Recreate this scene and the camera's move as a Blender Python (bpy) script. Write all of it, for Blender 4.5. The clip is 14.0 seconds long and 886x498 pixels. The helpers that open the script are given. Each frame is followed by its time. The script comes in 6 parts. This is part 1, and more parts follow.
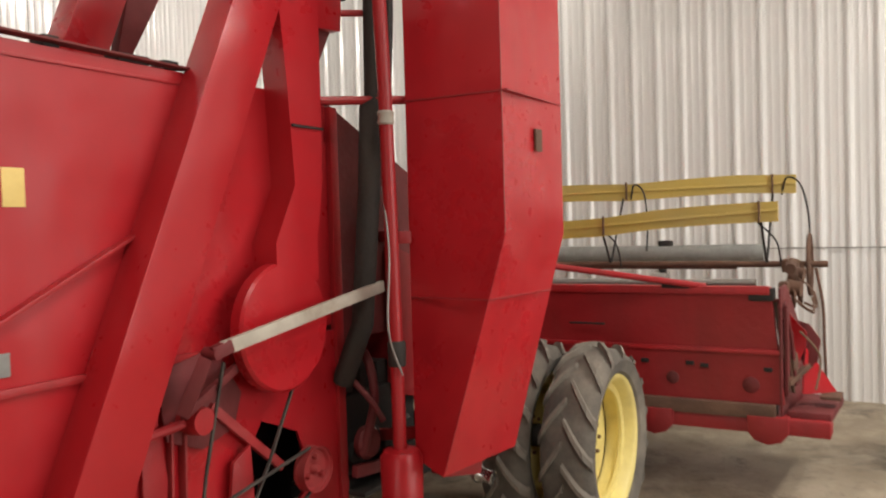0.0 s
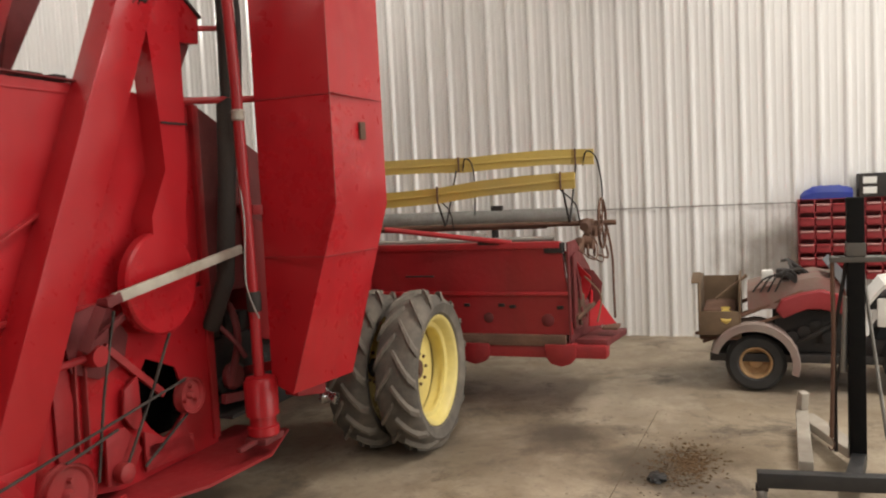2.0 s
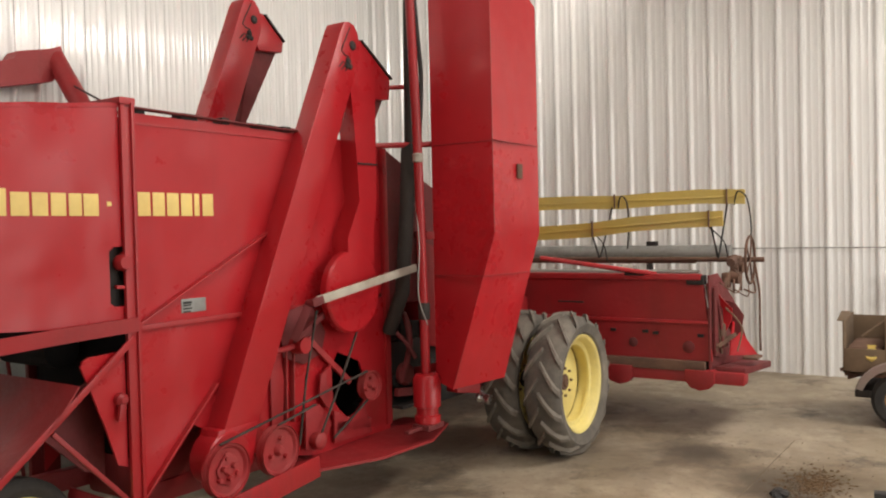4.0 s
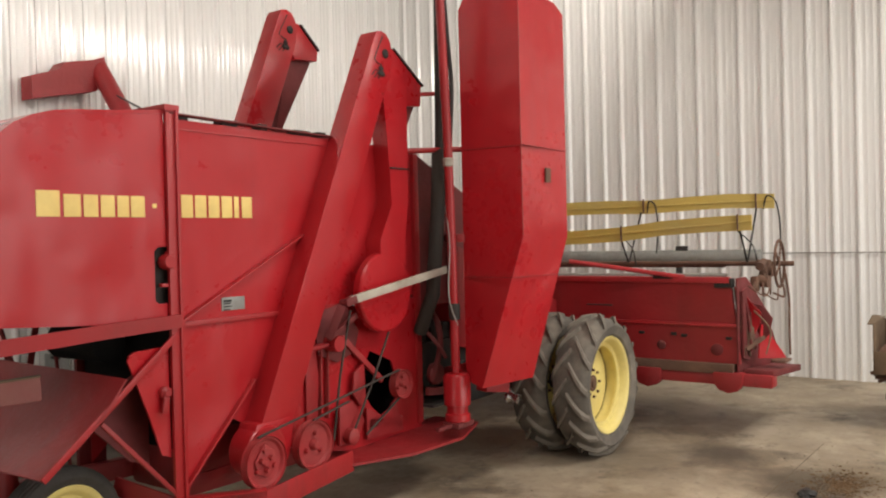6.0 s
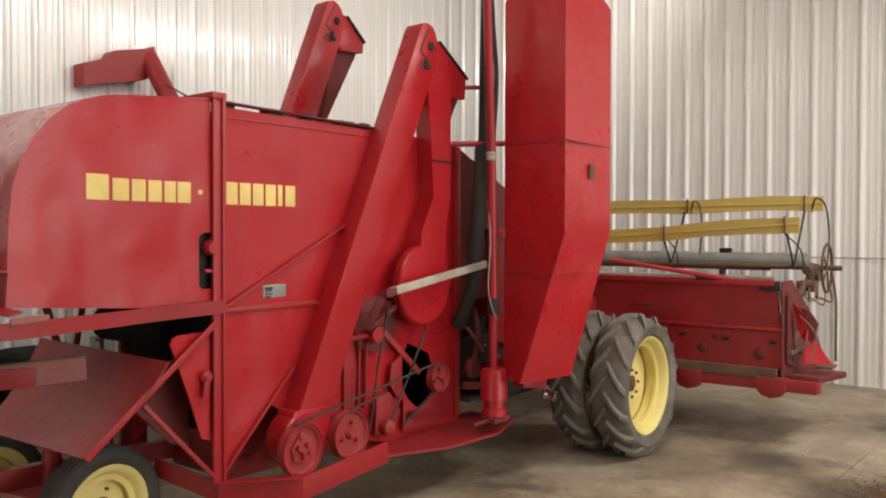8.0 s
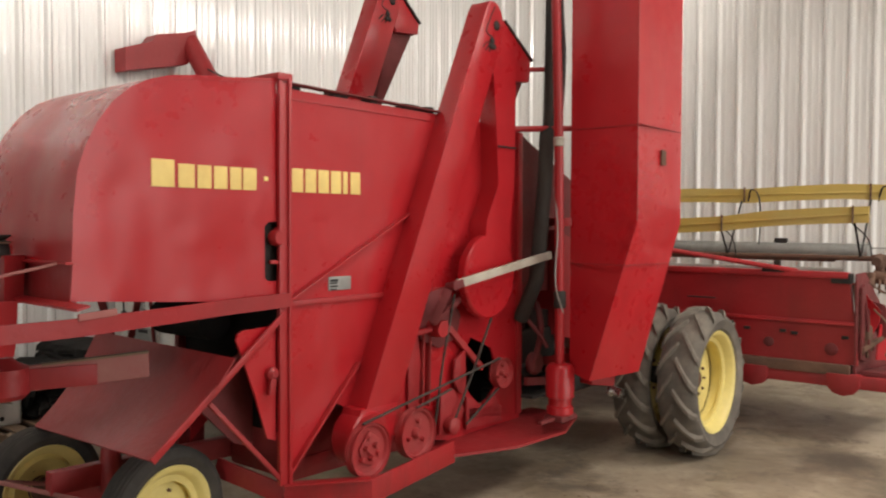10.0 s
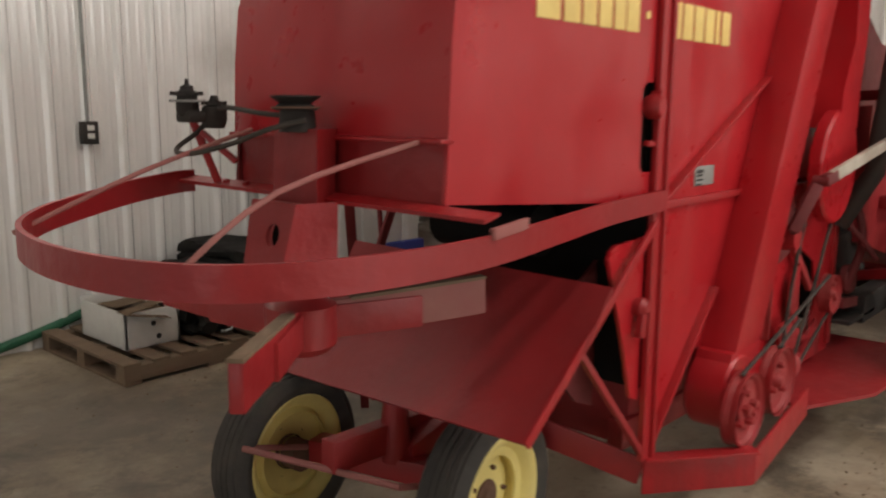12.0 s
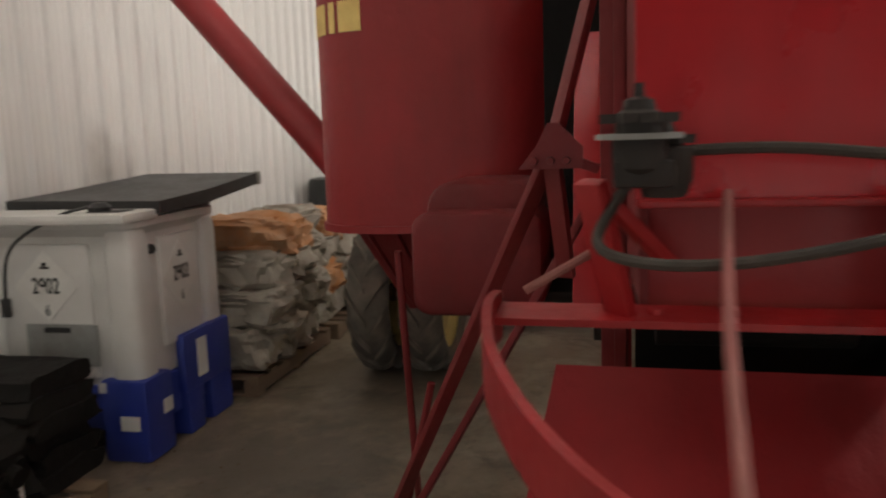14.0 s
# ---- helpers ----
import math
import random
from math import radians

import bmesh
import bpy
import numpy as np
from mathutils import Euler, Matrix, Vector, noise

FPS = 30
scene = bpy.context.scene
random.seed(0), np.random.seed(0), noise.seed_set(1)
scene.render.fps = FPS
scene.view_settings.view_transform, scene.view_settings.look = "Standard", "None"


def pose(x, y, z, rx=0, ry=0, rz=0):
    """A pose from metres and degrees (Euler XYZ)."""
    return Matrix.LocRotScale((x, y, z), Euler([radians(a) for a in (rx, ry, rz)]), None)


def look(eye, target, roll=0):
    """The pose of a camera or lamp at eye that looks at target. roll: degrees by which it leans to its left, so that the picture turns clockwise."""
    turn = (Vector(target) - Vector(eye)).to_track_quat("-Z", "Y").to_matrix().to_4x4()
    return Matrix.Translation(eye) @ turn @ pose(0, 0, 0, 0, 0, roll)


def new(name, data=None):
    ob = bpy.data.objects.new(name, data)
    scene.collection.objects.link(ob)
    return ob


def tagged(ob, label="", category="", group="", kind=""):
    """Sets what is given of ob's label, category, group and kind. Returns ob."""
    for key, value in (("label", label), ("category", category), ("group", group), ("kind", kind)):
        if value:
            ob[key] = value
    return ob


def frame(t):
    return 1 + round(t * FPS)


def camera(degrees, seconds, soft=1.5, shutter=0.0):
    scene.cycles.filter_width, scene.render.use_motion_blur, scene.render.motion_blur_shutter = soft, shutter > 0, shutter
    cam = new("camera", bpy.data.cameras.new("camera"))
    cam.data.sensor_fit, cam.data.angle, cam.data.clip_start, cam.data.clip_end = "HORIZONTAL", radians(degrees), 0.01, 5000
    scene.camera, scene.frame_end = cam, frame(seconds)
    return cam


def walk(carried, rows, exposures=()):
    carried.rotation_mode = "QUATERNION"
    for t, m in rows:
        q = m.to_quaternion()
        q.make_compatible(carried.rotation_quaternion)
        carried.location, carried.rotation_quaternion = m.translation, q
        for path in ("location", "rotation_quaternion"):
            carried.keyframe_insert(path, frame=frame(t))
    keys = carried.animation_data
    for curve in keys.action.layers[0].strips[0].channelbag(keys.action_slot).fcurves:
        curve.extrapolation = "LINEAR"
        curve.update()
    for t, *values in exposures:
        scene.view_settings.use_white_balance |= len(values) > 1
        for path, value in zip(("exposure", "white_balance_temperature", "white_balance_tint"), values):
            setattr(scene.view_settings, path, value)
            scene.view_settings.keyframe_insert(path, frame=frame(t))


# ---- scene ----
cam = camera(57.2, 14.0, soft=2.0, shutter=0.5)
PATH = [
    (0, (-0.9, -2.102, 1.595), (0.833, -1.105, 1.536), -1.7),
    (0.5, (-1.249, -2.205, 1.595), (0.534, -1.308, 1.469), -3.2),
    (1, (-1.471, -2.273, 1.609), (0.39, -1.564, 1.423), -4.3),
    (1.5, (-1.551, -2.495, 1.622), (0.323, -1.816, 1.449), -3.6),
    (2, (-1.645, -2.685, 1.615), (0.215, -1.967, 1.464), -2.9),
    (2.5, (-1.882, -2.783, 1.606), (-0.07, -1.945, 1.483), -2.1),
    (3, (-2.086, -2.868, 1.599), (-0.36, -1.865, 1.495), -0.8),
    (3.2, (-2.134, -2.94, 1.604), (-0.435, -1.888, 1.507), -0.7),
    (5.5, (-2.352, -3.177, 1.548), (-0.689, -2.065, 1.54), -1.9),
    (6, (-2.363, -3.181, 1.555), (-0.729, -2.029, 1.527), -1.4),
    (6.5, (-2.362, -3.165, 1.53), (-0.754, -1.976, 1.495), -1.1),
    (7, (-2.363, -3.167, 1.537), (-0.769, -1.959, 1.5), -0.5),
    (9.5, (-2.351, -3.117, 1.541), (-0.795, -1.861, 1.493), 0.1),
    (10, (-2.348, -2.826, 1.542), (-0.801, -1.56, 1.478), 0.2),
    (10.5, (-2.357, -2.523, 1.527), (-0.786, -1.289, 1.43), 0.4),
    (11, (-2.291, -2.11, 1.501), (-0.744, -0.846, 1.394), 0.4),
    (11.5, (-2.298, -1.645, 1.49), (-0.812, -0.316, 1.328), 0.6),
    (12, (-2.266, -1.142, 1.459), (-0.789, 0.164, 1.124), 0.4),
    (12.5, (-2.145, -0.6, 1.454), (-0.559, 0.568, 1.105), 0.7),
    (12.8, (-2.127, -0.274, 1.437), (-0.433, 0.741, 1.119), -0.4),
    (13, (-2.107, -0.074, 1.463), (-0.35, 0.826, 1.145), -1.3),
    (13.2, (-2.101, 0.072, 1.468), (-0.301, 0.883, 1.149), -1.6),
    (13.5, (-2.037, 0.392, 1.472), (-0.179, 1.072, 1.18), -4.0),
    (13.8, (-2.079, 0.664, 1.496), (-0.167, 1.181, 1.218), -2.3),
    (14, (-2.006, 0.799, 1.489), (-0.069, 1.21, 1.209), -1.9),
]
walk(cam, [(t, look(eye, target, roll)) for t, eye, target, roll in PATH],
     [(0, 0.05), (1.0, -0.08), (2.0, -0.15), (3.0, -0.05), (5.5, 0.0), (11.0, 0.0), (12.0, -0.12), (12.5, 0.0), (13.0, 0.1), (13.3, 0.13), (13.5, 0.12), (14.0, -0.12)])

# ---- light: daylight from the open shed door behind the camera, and unseen lamps added under the ceiling ----
world = bpy.data.worlds.new("world")
scene.world = world
world.use_nodes = True
wn = world.node_tree.nodes
sky = wn.new("ShaderNodeTexSky")
sky.sky_type = "NISHITA"
sky.sun_disc = False
sky.sun_elevation, sky.sun_rotation = radians(35), radians(200)
world.node_tree.links.new(sky.outputs[0], wn["Background"].inputs[0])
wn["Background"].inputs[1].default_value = 0.05


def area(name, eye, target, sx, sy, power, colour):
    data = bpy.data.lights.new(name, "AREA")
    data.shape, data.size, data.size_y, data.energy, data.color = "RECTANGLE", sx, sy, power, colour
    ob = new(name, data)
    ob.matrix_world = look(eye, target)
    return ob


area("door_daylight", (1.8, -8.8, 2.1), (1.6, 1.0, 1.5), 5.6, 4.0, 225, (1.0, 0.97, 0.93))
# added fill from an unseen south opening, brightens the hood's rear
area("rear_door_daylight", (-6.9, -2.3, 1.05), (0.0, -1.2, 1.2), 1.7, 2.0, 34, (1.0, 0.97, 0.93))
# unseen rear opening that gives the wall ribs their streaks
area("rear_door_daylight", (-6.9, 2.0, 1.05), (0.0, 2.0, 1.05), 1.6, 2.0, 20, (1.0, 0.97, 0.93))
# place, watts, and the way each added, unseen lamp is tipped
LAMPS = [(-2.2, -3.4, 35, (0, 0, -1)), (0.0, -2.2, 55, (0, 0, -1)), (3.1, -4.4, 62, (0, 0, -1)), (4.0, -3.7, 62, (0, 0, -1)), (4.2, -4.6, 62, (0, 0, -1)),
         # these three are tipped up only to brighten the side wall
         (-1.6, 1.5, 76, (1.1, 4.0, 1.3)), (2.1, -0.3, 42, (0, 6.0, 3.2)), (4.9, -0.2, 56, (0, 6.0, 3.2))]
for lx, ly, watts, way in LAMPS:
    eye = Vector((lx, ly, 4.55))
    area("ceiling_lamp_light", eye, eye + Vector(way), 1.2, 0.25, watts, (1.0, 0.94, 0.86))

# ---- materials ----
def mat(name, base, rough=0.5, metal=0.0, var=0.12, scale=6.0, dust=None, dust_amount=0.0, bump=0.02, bump_scale=60.0,
        chips=None, chip_at=0.72, coat=0.0, grain=None, bump_detail=5.0, streaks=0.0):
    m = bpy.data.materials.new(name)
    m.use_nodes = True
    nt = m.node_tree
    n, l = nt.nodes, nt.links
    b = n["Principled BSDF"]
    co = n.new("ShaderNodeTexCoord")
    mp = n.new("ShaderNodeMapping")
    l.new(co.outputs["Object"], mp.inputs[0])
    if grain:
        mp.inputs["Scale"].default_value = grain
    n1 = n.new("ShaderNodeTexNoise")
    n1.inputs["Scale"].default_value, n1.inputs["Detail"].default_value = scale, 6
    n2 = n.new("ShaderNodeTexNoise")
    n2.inputs["Scale"].default_value, n2.inputs["Detail"].default_value = scale * 7, 4
    l.new(mp.outputs[0], n1.inputs[0]); l.new(mp.outputs[0], n2.inputs[0])
    ramp = n.new("ShaderNodeMix"); ramp.data_type = "RGBA"
    ramp.inputs[6].default_value = (*[c * (1 - var) for c in base], 1)
    ramp.inputs[7].default_value = (*[min(1, c * (1 + var)) for c in base], 1)
    l.new(n1.outputs[0], ramp.inputs[0])
    col = ramp.outputs[2]

    def blend(col, other, src, lo, hi, amount):
        mr = n.new("ShaderNodeMapRange")
        mr.inputs[1].default_value, mr.inputs[2].default_value = lo, hi
        mr.inputs[3].default_value, mr.inputs[4].default_value = 0, amount
        l.new(src, mr.inputs[0])
        mx = n.new("ShaderNodeMix"); mx.data_type = "RGBA"
        l.new(mr.outputs[0], mx.inputs[0]); l.new(col, mx.inputs[6])
        mx.inputs[7].default_value = (*other, 1)
        return mx.outputs[2], mr.outputs[0]
    rough_src = None
    if dust:
        n3 = n.new("ShaderNodeTexNoise")
        n3.inputs["Scale"].default_value, n3.inputs["Detail"].default_value = scale * 0.6, 8
        n3.inputs["Roughness"].default_value = 0.65
        l.new(mp.outputs[0], n3.inputs[0])
        col, rough_src = blend(col, dust, n3.outputs[0], 0.4, 0.75, dust_amount)
    if streaks:
        ms = n.new("ShaderNodeMapping")
        ms.inputs["Scale"].default_value = (7, 7, 0.9)
        l.new(co.outputs["Object"], ms.inputs[0])
        ns = n.new("ShaderNodeTexNoise")
        ns.inputs["Scale"].default_value, ns.inputs["Detail"].default_value, ns.inputs["Roughness"].default_value = 1.0, 8, 0.65
        l.new(ms.outputs[0], ns.inputs[0])
        col, _ = blend(col, (0.13, 0.022, 0.02), ns.outputs[0], 0.5, 0.72, streaks)
    if chips:
        n4 = n.new("ShaderNodeTexNoise")
        n4.inputs["Scale"].default_value, n4.inputs["Detail"].default_value = scale * 5, 8
        n4.inputs["Roughness"].default_value = 0.7
        l.new(mp.outputs[0], n4.inputs[0])
        col, _ = blend(col, chips, n4.outputs[0], chip_at, chip_at + 0.04, 0.85)
    l.new(col, b.inputs["Base Color"])
    rr = n.new("ShaderNodeMapRange")
    rr.inputs[3].default_value, rr.inputs[4].default_value = max(0.03, rough - 0.1), min(1, rough + 0.12)
    l.new(n2.outputs[0], rr.inputs[0])
    if rough_src:
        ad = n.new("ShaderNodeMath"); ad.operation = "MULTIPLY_ADD"; ad.use_clamp = True
        l.new(rough_src, ad.inputs[0]); ad.inputs[1].default_value = 0.35
        l.new(rr.outputs[0], ad.inputs[2]); l.new(ad.outputs[0], b.inputs["Roughness"])
    else:
        l.new(rr.outputs[0], b.inputs["Roughness"])
    b.inputs["Metallic"].default_value = metal
    b.inputs["Coat Weight"].default_value = coat
    if bump:
        n5 = n.new("ShaderNodeTexNoise")
        n5.inputs["Scale"].default_value, n5.inputs["Detail"].default_value = bump_scale, bump_detail
        l.new(mp.outputs[0], n5.inputs[0])
        bp = n.new("ShaderNodeBump")
        bp.inputs["Strength"].default_value, bp.inputs["Distance"].default_value = 0.5, bump
        l.new(n5.outputs[0], bp.inputs["Height"]); l.new(bp.outputs[0], b.inputs["Normal"])
    return m


RED = mat("red_paint", (0.44, 0.0125, 0.019), 0.27, 0, 0.12, 2.2, (0.36, 0.020, 0.023), 0.4, 0.115, 2.0, (0.20, 0.02, 0.02), 0.84, 0, None, 1.6, 0.12)
RED_OLD = mat("worn_red_paint", (0.33, 0.017, 0.021), 0.40, 0, 0.2, 3.0, (0.23, 0.026, 0.024), 0.55, 0.006, 25.0, (0.09, 0.025, 0.02), 0.72, 0, None, 5.0, 0.25)
RED_FRAME = mat("red_frame_paint", (0.40, 0.014, 0.019), 0.34, 0, 0.16, 4.0, (0.28, 0.032, 0.029), 0.45, 0.004, 40.0, (0.10, 0.03, 0.022), 0.70, 0, None, 5.0, 0.5)
# faded paint, also the painted highlight on the side tank's fold
FADED_GLINT = mat("faded_and_glint_red_paint", (0.33, 0.11, 0.10), 0.7, 0, 0.2, 5.0, (0.36, 0.20, 0.165), 0.7, 0.004, 50.0)
YELLOW = mat("yellow_paint", (0.85, 0.71, 0.25), 0.4, 0, 0.1, 5.0, (0.42, 0.33, 0.14), 0.5, 0.003, 40.0, (0.16, 0.11, 0.05), 0.72)
LETTER = mat("yellow_letter_paint", (0.88, 0.66, 0.22), 0.5, 0, 0.12, 9.0, (0.6, 0.36, 0.12), 0.5, 0.0)
SLAT = mat("yellow_reel_wood", (0.64, 0.45, 0.08), 0.6, 0, 0.2, 5.0, (0.44, 0.36, 0.17), 0.7, 0.006, 30.0, (0.2, 0.13, 0.05), 0.7, 0, (1, 0.15, 1))
RUBBER = mat("dusty_rubber", (0.11, 0.098, 0.084), 0.9, 0, 0.3, 6.0, (0.30, 0.26, 0.21), 0.85, 0.006, 60.0)
SOOT = mat("sooty_pipe", (0.035, 0.03, 0.026), 0.75, 0.1, 0.3, 9.0, (0.06, 0.048, 0.038), 0.8, 0.004, 50.0)
# dark red for grimy parts and for shade painted under the elevator heads
RED_GRIME_SHADE = mat("grimy_and_shaded_red_paint", (0.17, 0.018, 0.02), 0.6, 0, 0.3, 6.0, (0.09, 0.03, 0.025), 0.7, 0.004, 40.0)
# dirty red, darkened to hold the shade on the combine's far side
RED_FAR_SHADE = mat("shaded_dirty_red_paint", (0.19, 0.010, 0.013), 0.5, 0, 0.25, 4.0, (0.11, 0.018, 0.016), 0.6, 0.004, 40.0, (0.06, 0.02, 0.016), 0.7, 0, None, 5.0, 0.3)
RED_DUSTY = mat("dusty_red_paint", (0.36, 0.025, 0.028), 0.5, 0, 0.25, 9.0, (0.27, 0.058, 0.05), 0.7, 0.004, 50.0, (0.09, 0.04, 0.03), 0.66)
BLACK_RUBBER = mat("black_rubber", (0.018, 0.018, 0.018), 0.6, 0, 0.3, 8.0, (0.06, 0.055, 0.05), 0.6, 0.003, 60.0)
BELT = mat("belt_rubber", (0.045, 0.038, 0.032), 0.8, 0, 0.25, 12.0, (0.12, 0.10, 0.085), 0.7, 0.002, 80.0)
DARK = mat("black_iron", (0.02, 0.019, 0.018), 0.6, 0.2, 0.3, 8.0, (0.07, 0.05, 0.04), 0.6, 0.003, 60.0)
STEEL = mat("grey_steel", (0.32, 0.31, 0.29), 0.45, 0.6, 0.15, 6.0, (0.22, 0.17, 0.13), 0.6, 0.003, 60.0)
RUST = mat("rusty_iron", (0.16, 0.085, 0.055), 0.8, 0.1, 0.3, 10.0, (0.08, 0.05, 0.04), 0.7, 0.005, 60.0)
ALU = mat("weathered_white_bar", (0.50, 0.455, 0.38), 0.6, 0.0, 0.15, 9.0, (0.24, 0.18, 0.13), 0.8, 0.002, 60.0)
GALV = mat("galvanised_beam", (0.34, 0.345, 0.33), 0.55, 0.3, 0.2, 9.0, (0.2, 0.185, 0.165), 0.7, 0.002, 60.0)
WALLMAT = mat("white_ribbed_steel", (0.82, 0.805, 0.78), 0.22, 0.0, 0.03, 1.2, (0.76, 0.74, 0.70), 0.1, 0.0008, 9.0)
for key, value in (("Specular IOR Level", 1.0), ("Coat Weight", 1.0), ("Coat Roughness", 0.10)):
    WALLMAT.node_tree.nodes["Principled BSDF"].inputs[key].default_value = value
for link in [k for k in WALLMAT.node_tree.links if k.to_socket.name == "Roughness"]:
    WALLMAT.node_tree.links.remove(link)
WALLMAT.node_tree.nodes["Principled BSDF"].inputs["Roughness"].default_value = 0.27
CEIL = mat("white_ceiling_steel", (0.66, 0.65, 0.63), 0.5, 0, 0.04, 2.0)
WOOD = mat("pallet_wood", (0.20, 0.135, 0.085), 0.8, 0, 0.3, 5.0, (0.16, 0.12, 0.085), 0.7, 0.006, 30.0, None, 0.7, 0, (0.2, 2, 2))
CARD = mat("brown_cardboard", (0.16, 0.105, 0.062), 0.85, 0, 0.25, 9.0, (0.12, 0.085, 0.055), 0.8, 0.002, 60.0)
WHITE_PLASTIC = mat("white_plastic", (0.70, 0.69, 0.66), 0.45, 0, 0.06, 3.0, (0.48, 0.45, 0.41), 0.5, 0.002, 20.0)
BLUE_PLASTIC = mat("blue_plastic", (0.018, 0.036, 0.27), 0.4, 0, 0.2, 5.0, (0.06, 0.08, 0.24), 0.5, 0.002, 30.0)
BLACK_PLASTIC = mat("black_plastic", (0.02, 0.02, 0.021), 0.45, 0, 0.2, 6.0, (0.07, 0.065, 0.06), 0.5, 0.002, 30.0)
INK = mat("black_print", (0.02, 0.02, 0.02), 0.6, 0, 0.1, 9.0, None, 0, 0)
PAPER = mat("white_label", (0.75, 0.74, 0.70), 0.6, 0, 0.05, 9.0, (0.5, 0.47, 0.42), 0.4, 0)
ORANGE = mat("orange_print_paper", (0.50, 0.21, 0.07), 0.6, 0, 0.2, 9.0, (0.45, 0.36, 0.27), 0.8, 0.01, 14.0)
BAG = mat("white_woven_bag", (0.38, 0.345, 0.29), 0.65, 0, 0.2, 9.0, (0.20, 0.16, 0.12), 0.75, 0.02, 12.0)
TARP = mat("black_folded_tarp", (0.008, 0.0075, 0.007), 0.72, 0, 0.3, 7.0, (0.024, 0.02, 0.016), 0.6, 0.02, 14.0)
TARP.node_tree.nodes["Principled BSDF"].inputs["Specular IOR Level"].default_value = 0.2
RED_BIN = mat("red_bin_plastic", (0.27, 0.022, 0.026), 0.4, 0, 0.2, 5.0, (0.3, 0.05, 0.05), 0.4, 0.002, 30.0)
GREY_FENDER = mat("dusty_fender_plastic", (0.25, 0.20, 0.17), 0.7, 0, 0.25, 7.0, (0.30, 0.16, 0.14), 0.7, 0.003, 40.0)
CHROME = mat("tarnished_chrome", (0.6, 0.6, 0.6), 0.25, 1.0, 0.1, 10.0, None, 0, 0.0)
GREEN = mat("green_hose", (0.02, 0.12, 0.06), 0.5, 0, 0.2, 8.0)


def concrete():
    m = bpy.data.materials.new("stained_and_shaded_concrete")
    m.use_nodes = True
    n, l = m.node_tree.nodes, m.node_tree.links
    b = n["Principled BSDF"]
    co = n.new("ShaderNodeTexCoord")

    def noise_tex(scale, detail, rough=0.6, dist=0.0):
        t = n.new("ShaderNodeTexNoise")
        t.inputs["Scale"].default_value, t.inputs["Detail"].default_value = scale, detail
        t.inputs["Roughness"].default_value, t.inputs["Distortion"].default_value = rough, dist
        l.new(co.outputs["Object"], t.inputs[0])
        return t.outputs[0]

    def mix(a, c, fac, lo, hi, amount):
        mr = n.new("ShaderNodeMapRange")
        mr.inputs[1].default_value, mr.inputs[2].default_value, mr.inputs[4].default_value = lo, hi, amount
        l.new(fac, mr.inputs[0])
        mx = n.new("ShaderNodeMix"); mx.data_type = "RGBA"
        l.new(mr.outputs[0], mx.inputs[0])
        if hasattr(a, "is_linked"):
            l.new(a, mx.inputs[6])
        else:
            mx.inputs[6].default_value = (*a, 1)
        mx.inputs[7].default_value = (*c, 1)
        return mx.outputs[2]
    col = mix((0.385, 0.315, 0.225), (0.25, 0.195, 0.13), noise_tex(0.8, 8), 0.38, 0.62, 1.0)
    col = mix(col, (0.47, 0.395, 0.295), noise_tex(2.3, 8, 0.7, 0.3), 0.48, 0.66, 0.8)
    col = mix(col, (0.10, 0.078, 0.058), noise_tex(1.5, 9, 0.75, 0.35), 0.53, 0.64, 0.8)
    col = mix(col, (0.14, 0.11, 0.085), noise_tex(14, 8, 0.75), 0.54, 0.68, 0.6)
    col = mix(col, (0.45, 0.39, 0.31), noise_tex(34, 6, 0.7), 0.60, 0.72, 0.5)
    # oil stains; those with y above 1 put far-side shade into the concrete
    pos = n.new("ShaderNodeSeparateXYZ")
    l.new(co.outputs["Object"], pos.inputs[0])
    for sx, sy, r, c, amount in ((2.72, -2.18, 0.24, (0.05, 0.035, 0.025), 0.95), (3.08, -2.34, 0.38, (0.10, 0.065, 0.03), 0.9), (2.95, -2.05, 0.30, (0.10, 0.075, 0.05), 0.8),
                                 (3.36, -1.52, 0.36, (0.09, 0.07, 0.05), 0.95), (2.9, -2.14, 0.42, (0.08, 0.058, 0.035), 0.8), (4.6, -3.0, 0.5, (0.14, 0.11, 0.085), 0.5),
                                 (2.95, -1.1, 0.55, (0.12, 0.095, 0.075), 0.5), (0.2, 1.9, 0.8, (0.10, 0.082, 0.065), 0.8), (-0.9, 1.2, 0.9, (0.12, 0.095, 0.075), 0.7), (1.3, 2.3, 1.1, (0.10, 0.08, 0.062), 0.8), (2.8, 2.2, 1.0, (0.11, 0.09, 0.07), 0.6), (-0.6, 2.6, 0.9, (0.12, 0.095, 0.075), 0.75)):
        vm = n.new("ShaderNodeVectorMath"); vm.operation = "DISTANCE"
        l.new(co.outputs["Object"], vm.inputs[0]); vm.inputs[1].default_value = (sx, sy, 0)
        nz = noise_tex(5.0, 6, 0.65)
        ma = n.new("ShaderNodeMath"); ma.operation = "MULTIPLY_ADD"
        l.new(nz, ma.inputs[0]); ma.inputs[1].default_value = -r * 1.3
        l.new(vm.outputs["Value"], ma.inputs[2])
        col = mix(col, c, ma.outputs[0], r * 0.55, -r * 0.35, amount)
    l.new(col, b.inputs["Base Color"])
    rr = n.new("ShaderNodeMapRange")
    rr.inputs[3].default_value, rr.inputs[4].default_value = 0.35, 0.75
    l.new(noise_tex(3, 6), rr.inputs[0]); l.new(rr.outputs[0], b.inputs["Roughness"])
    bp = n.new("ShaderNodeBump")
    bp.inputs["Strength"].default_value, bp.inputs["Distance"].default_value = 0.4, 0.004
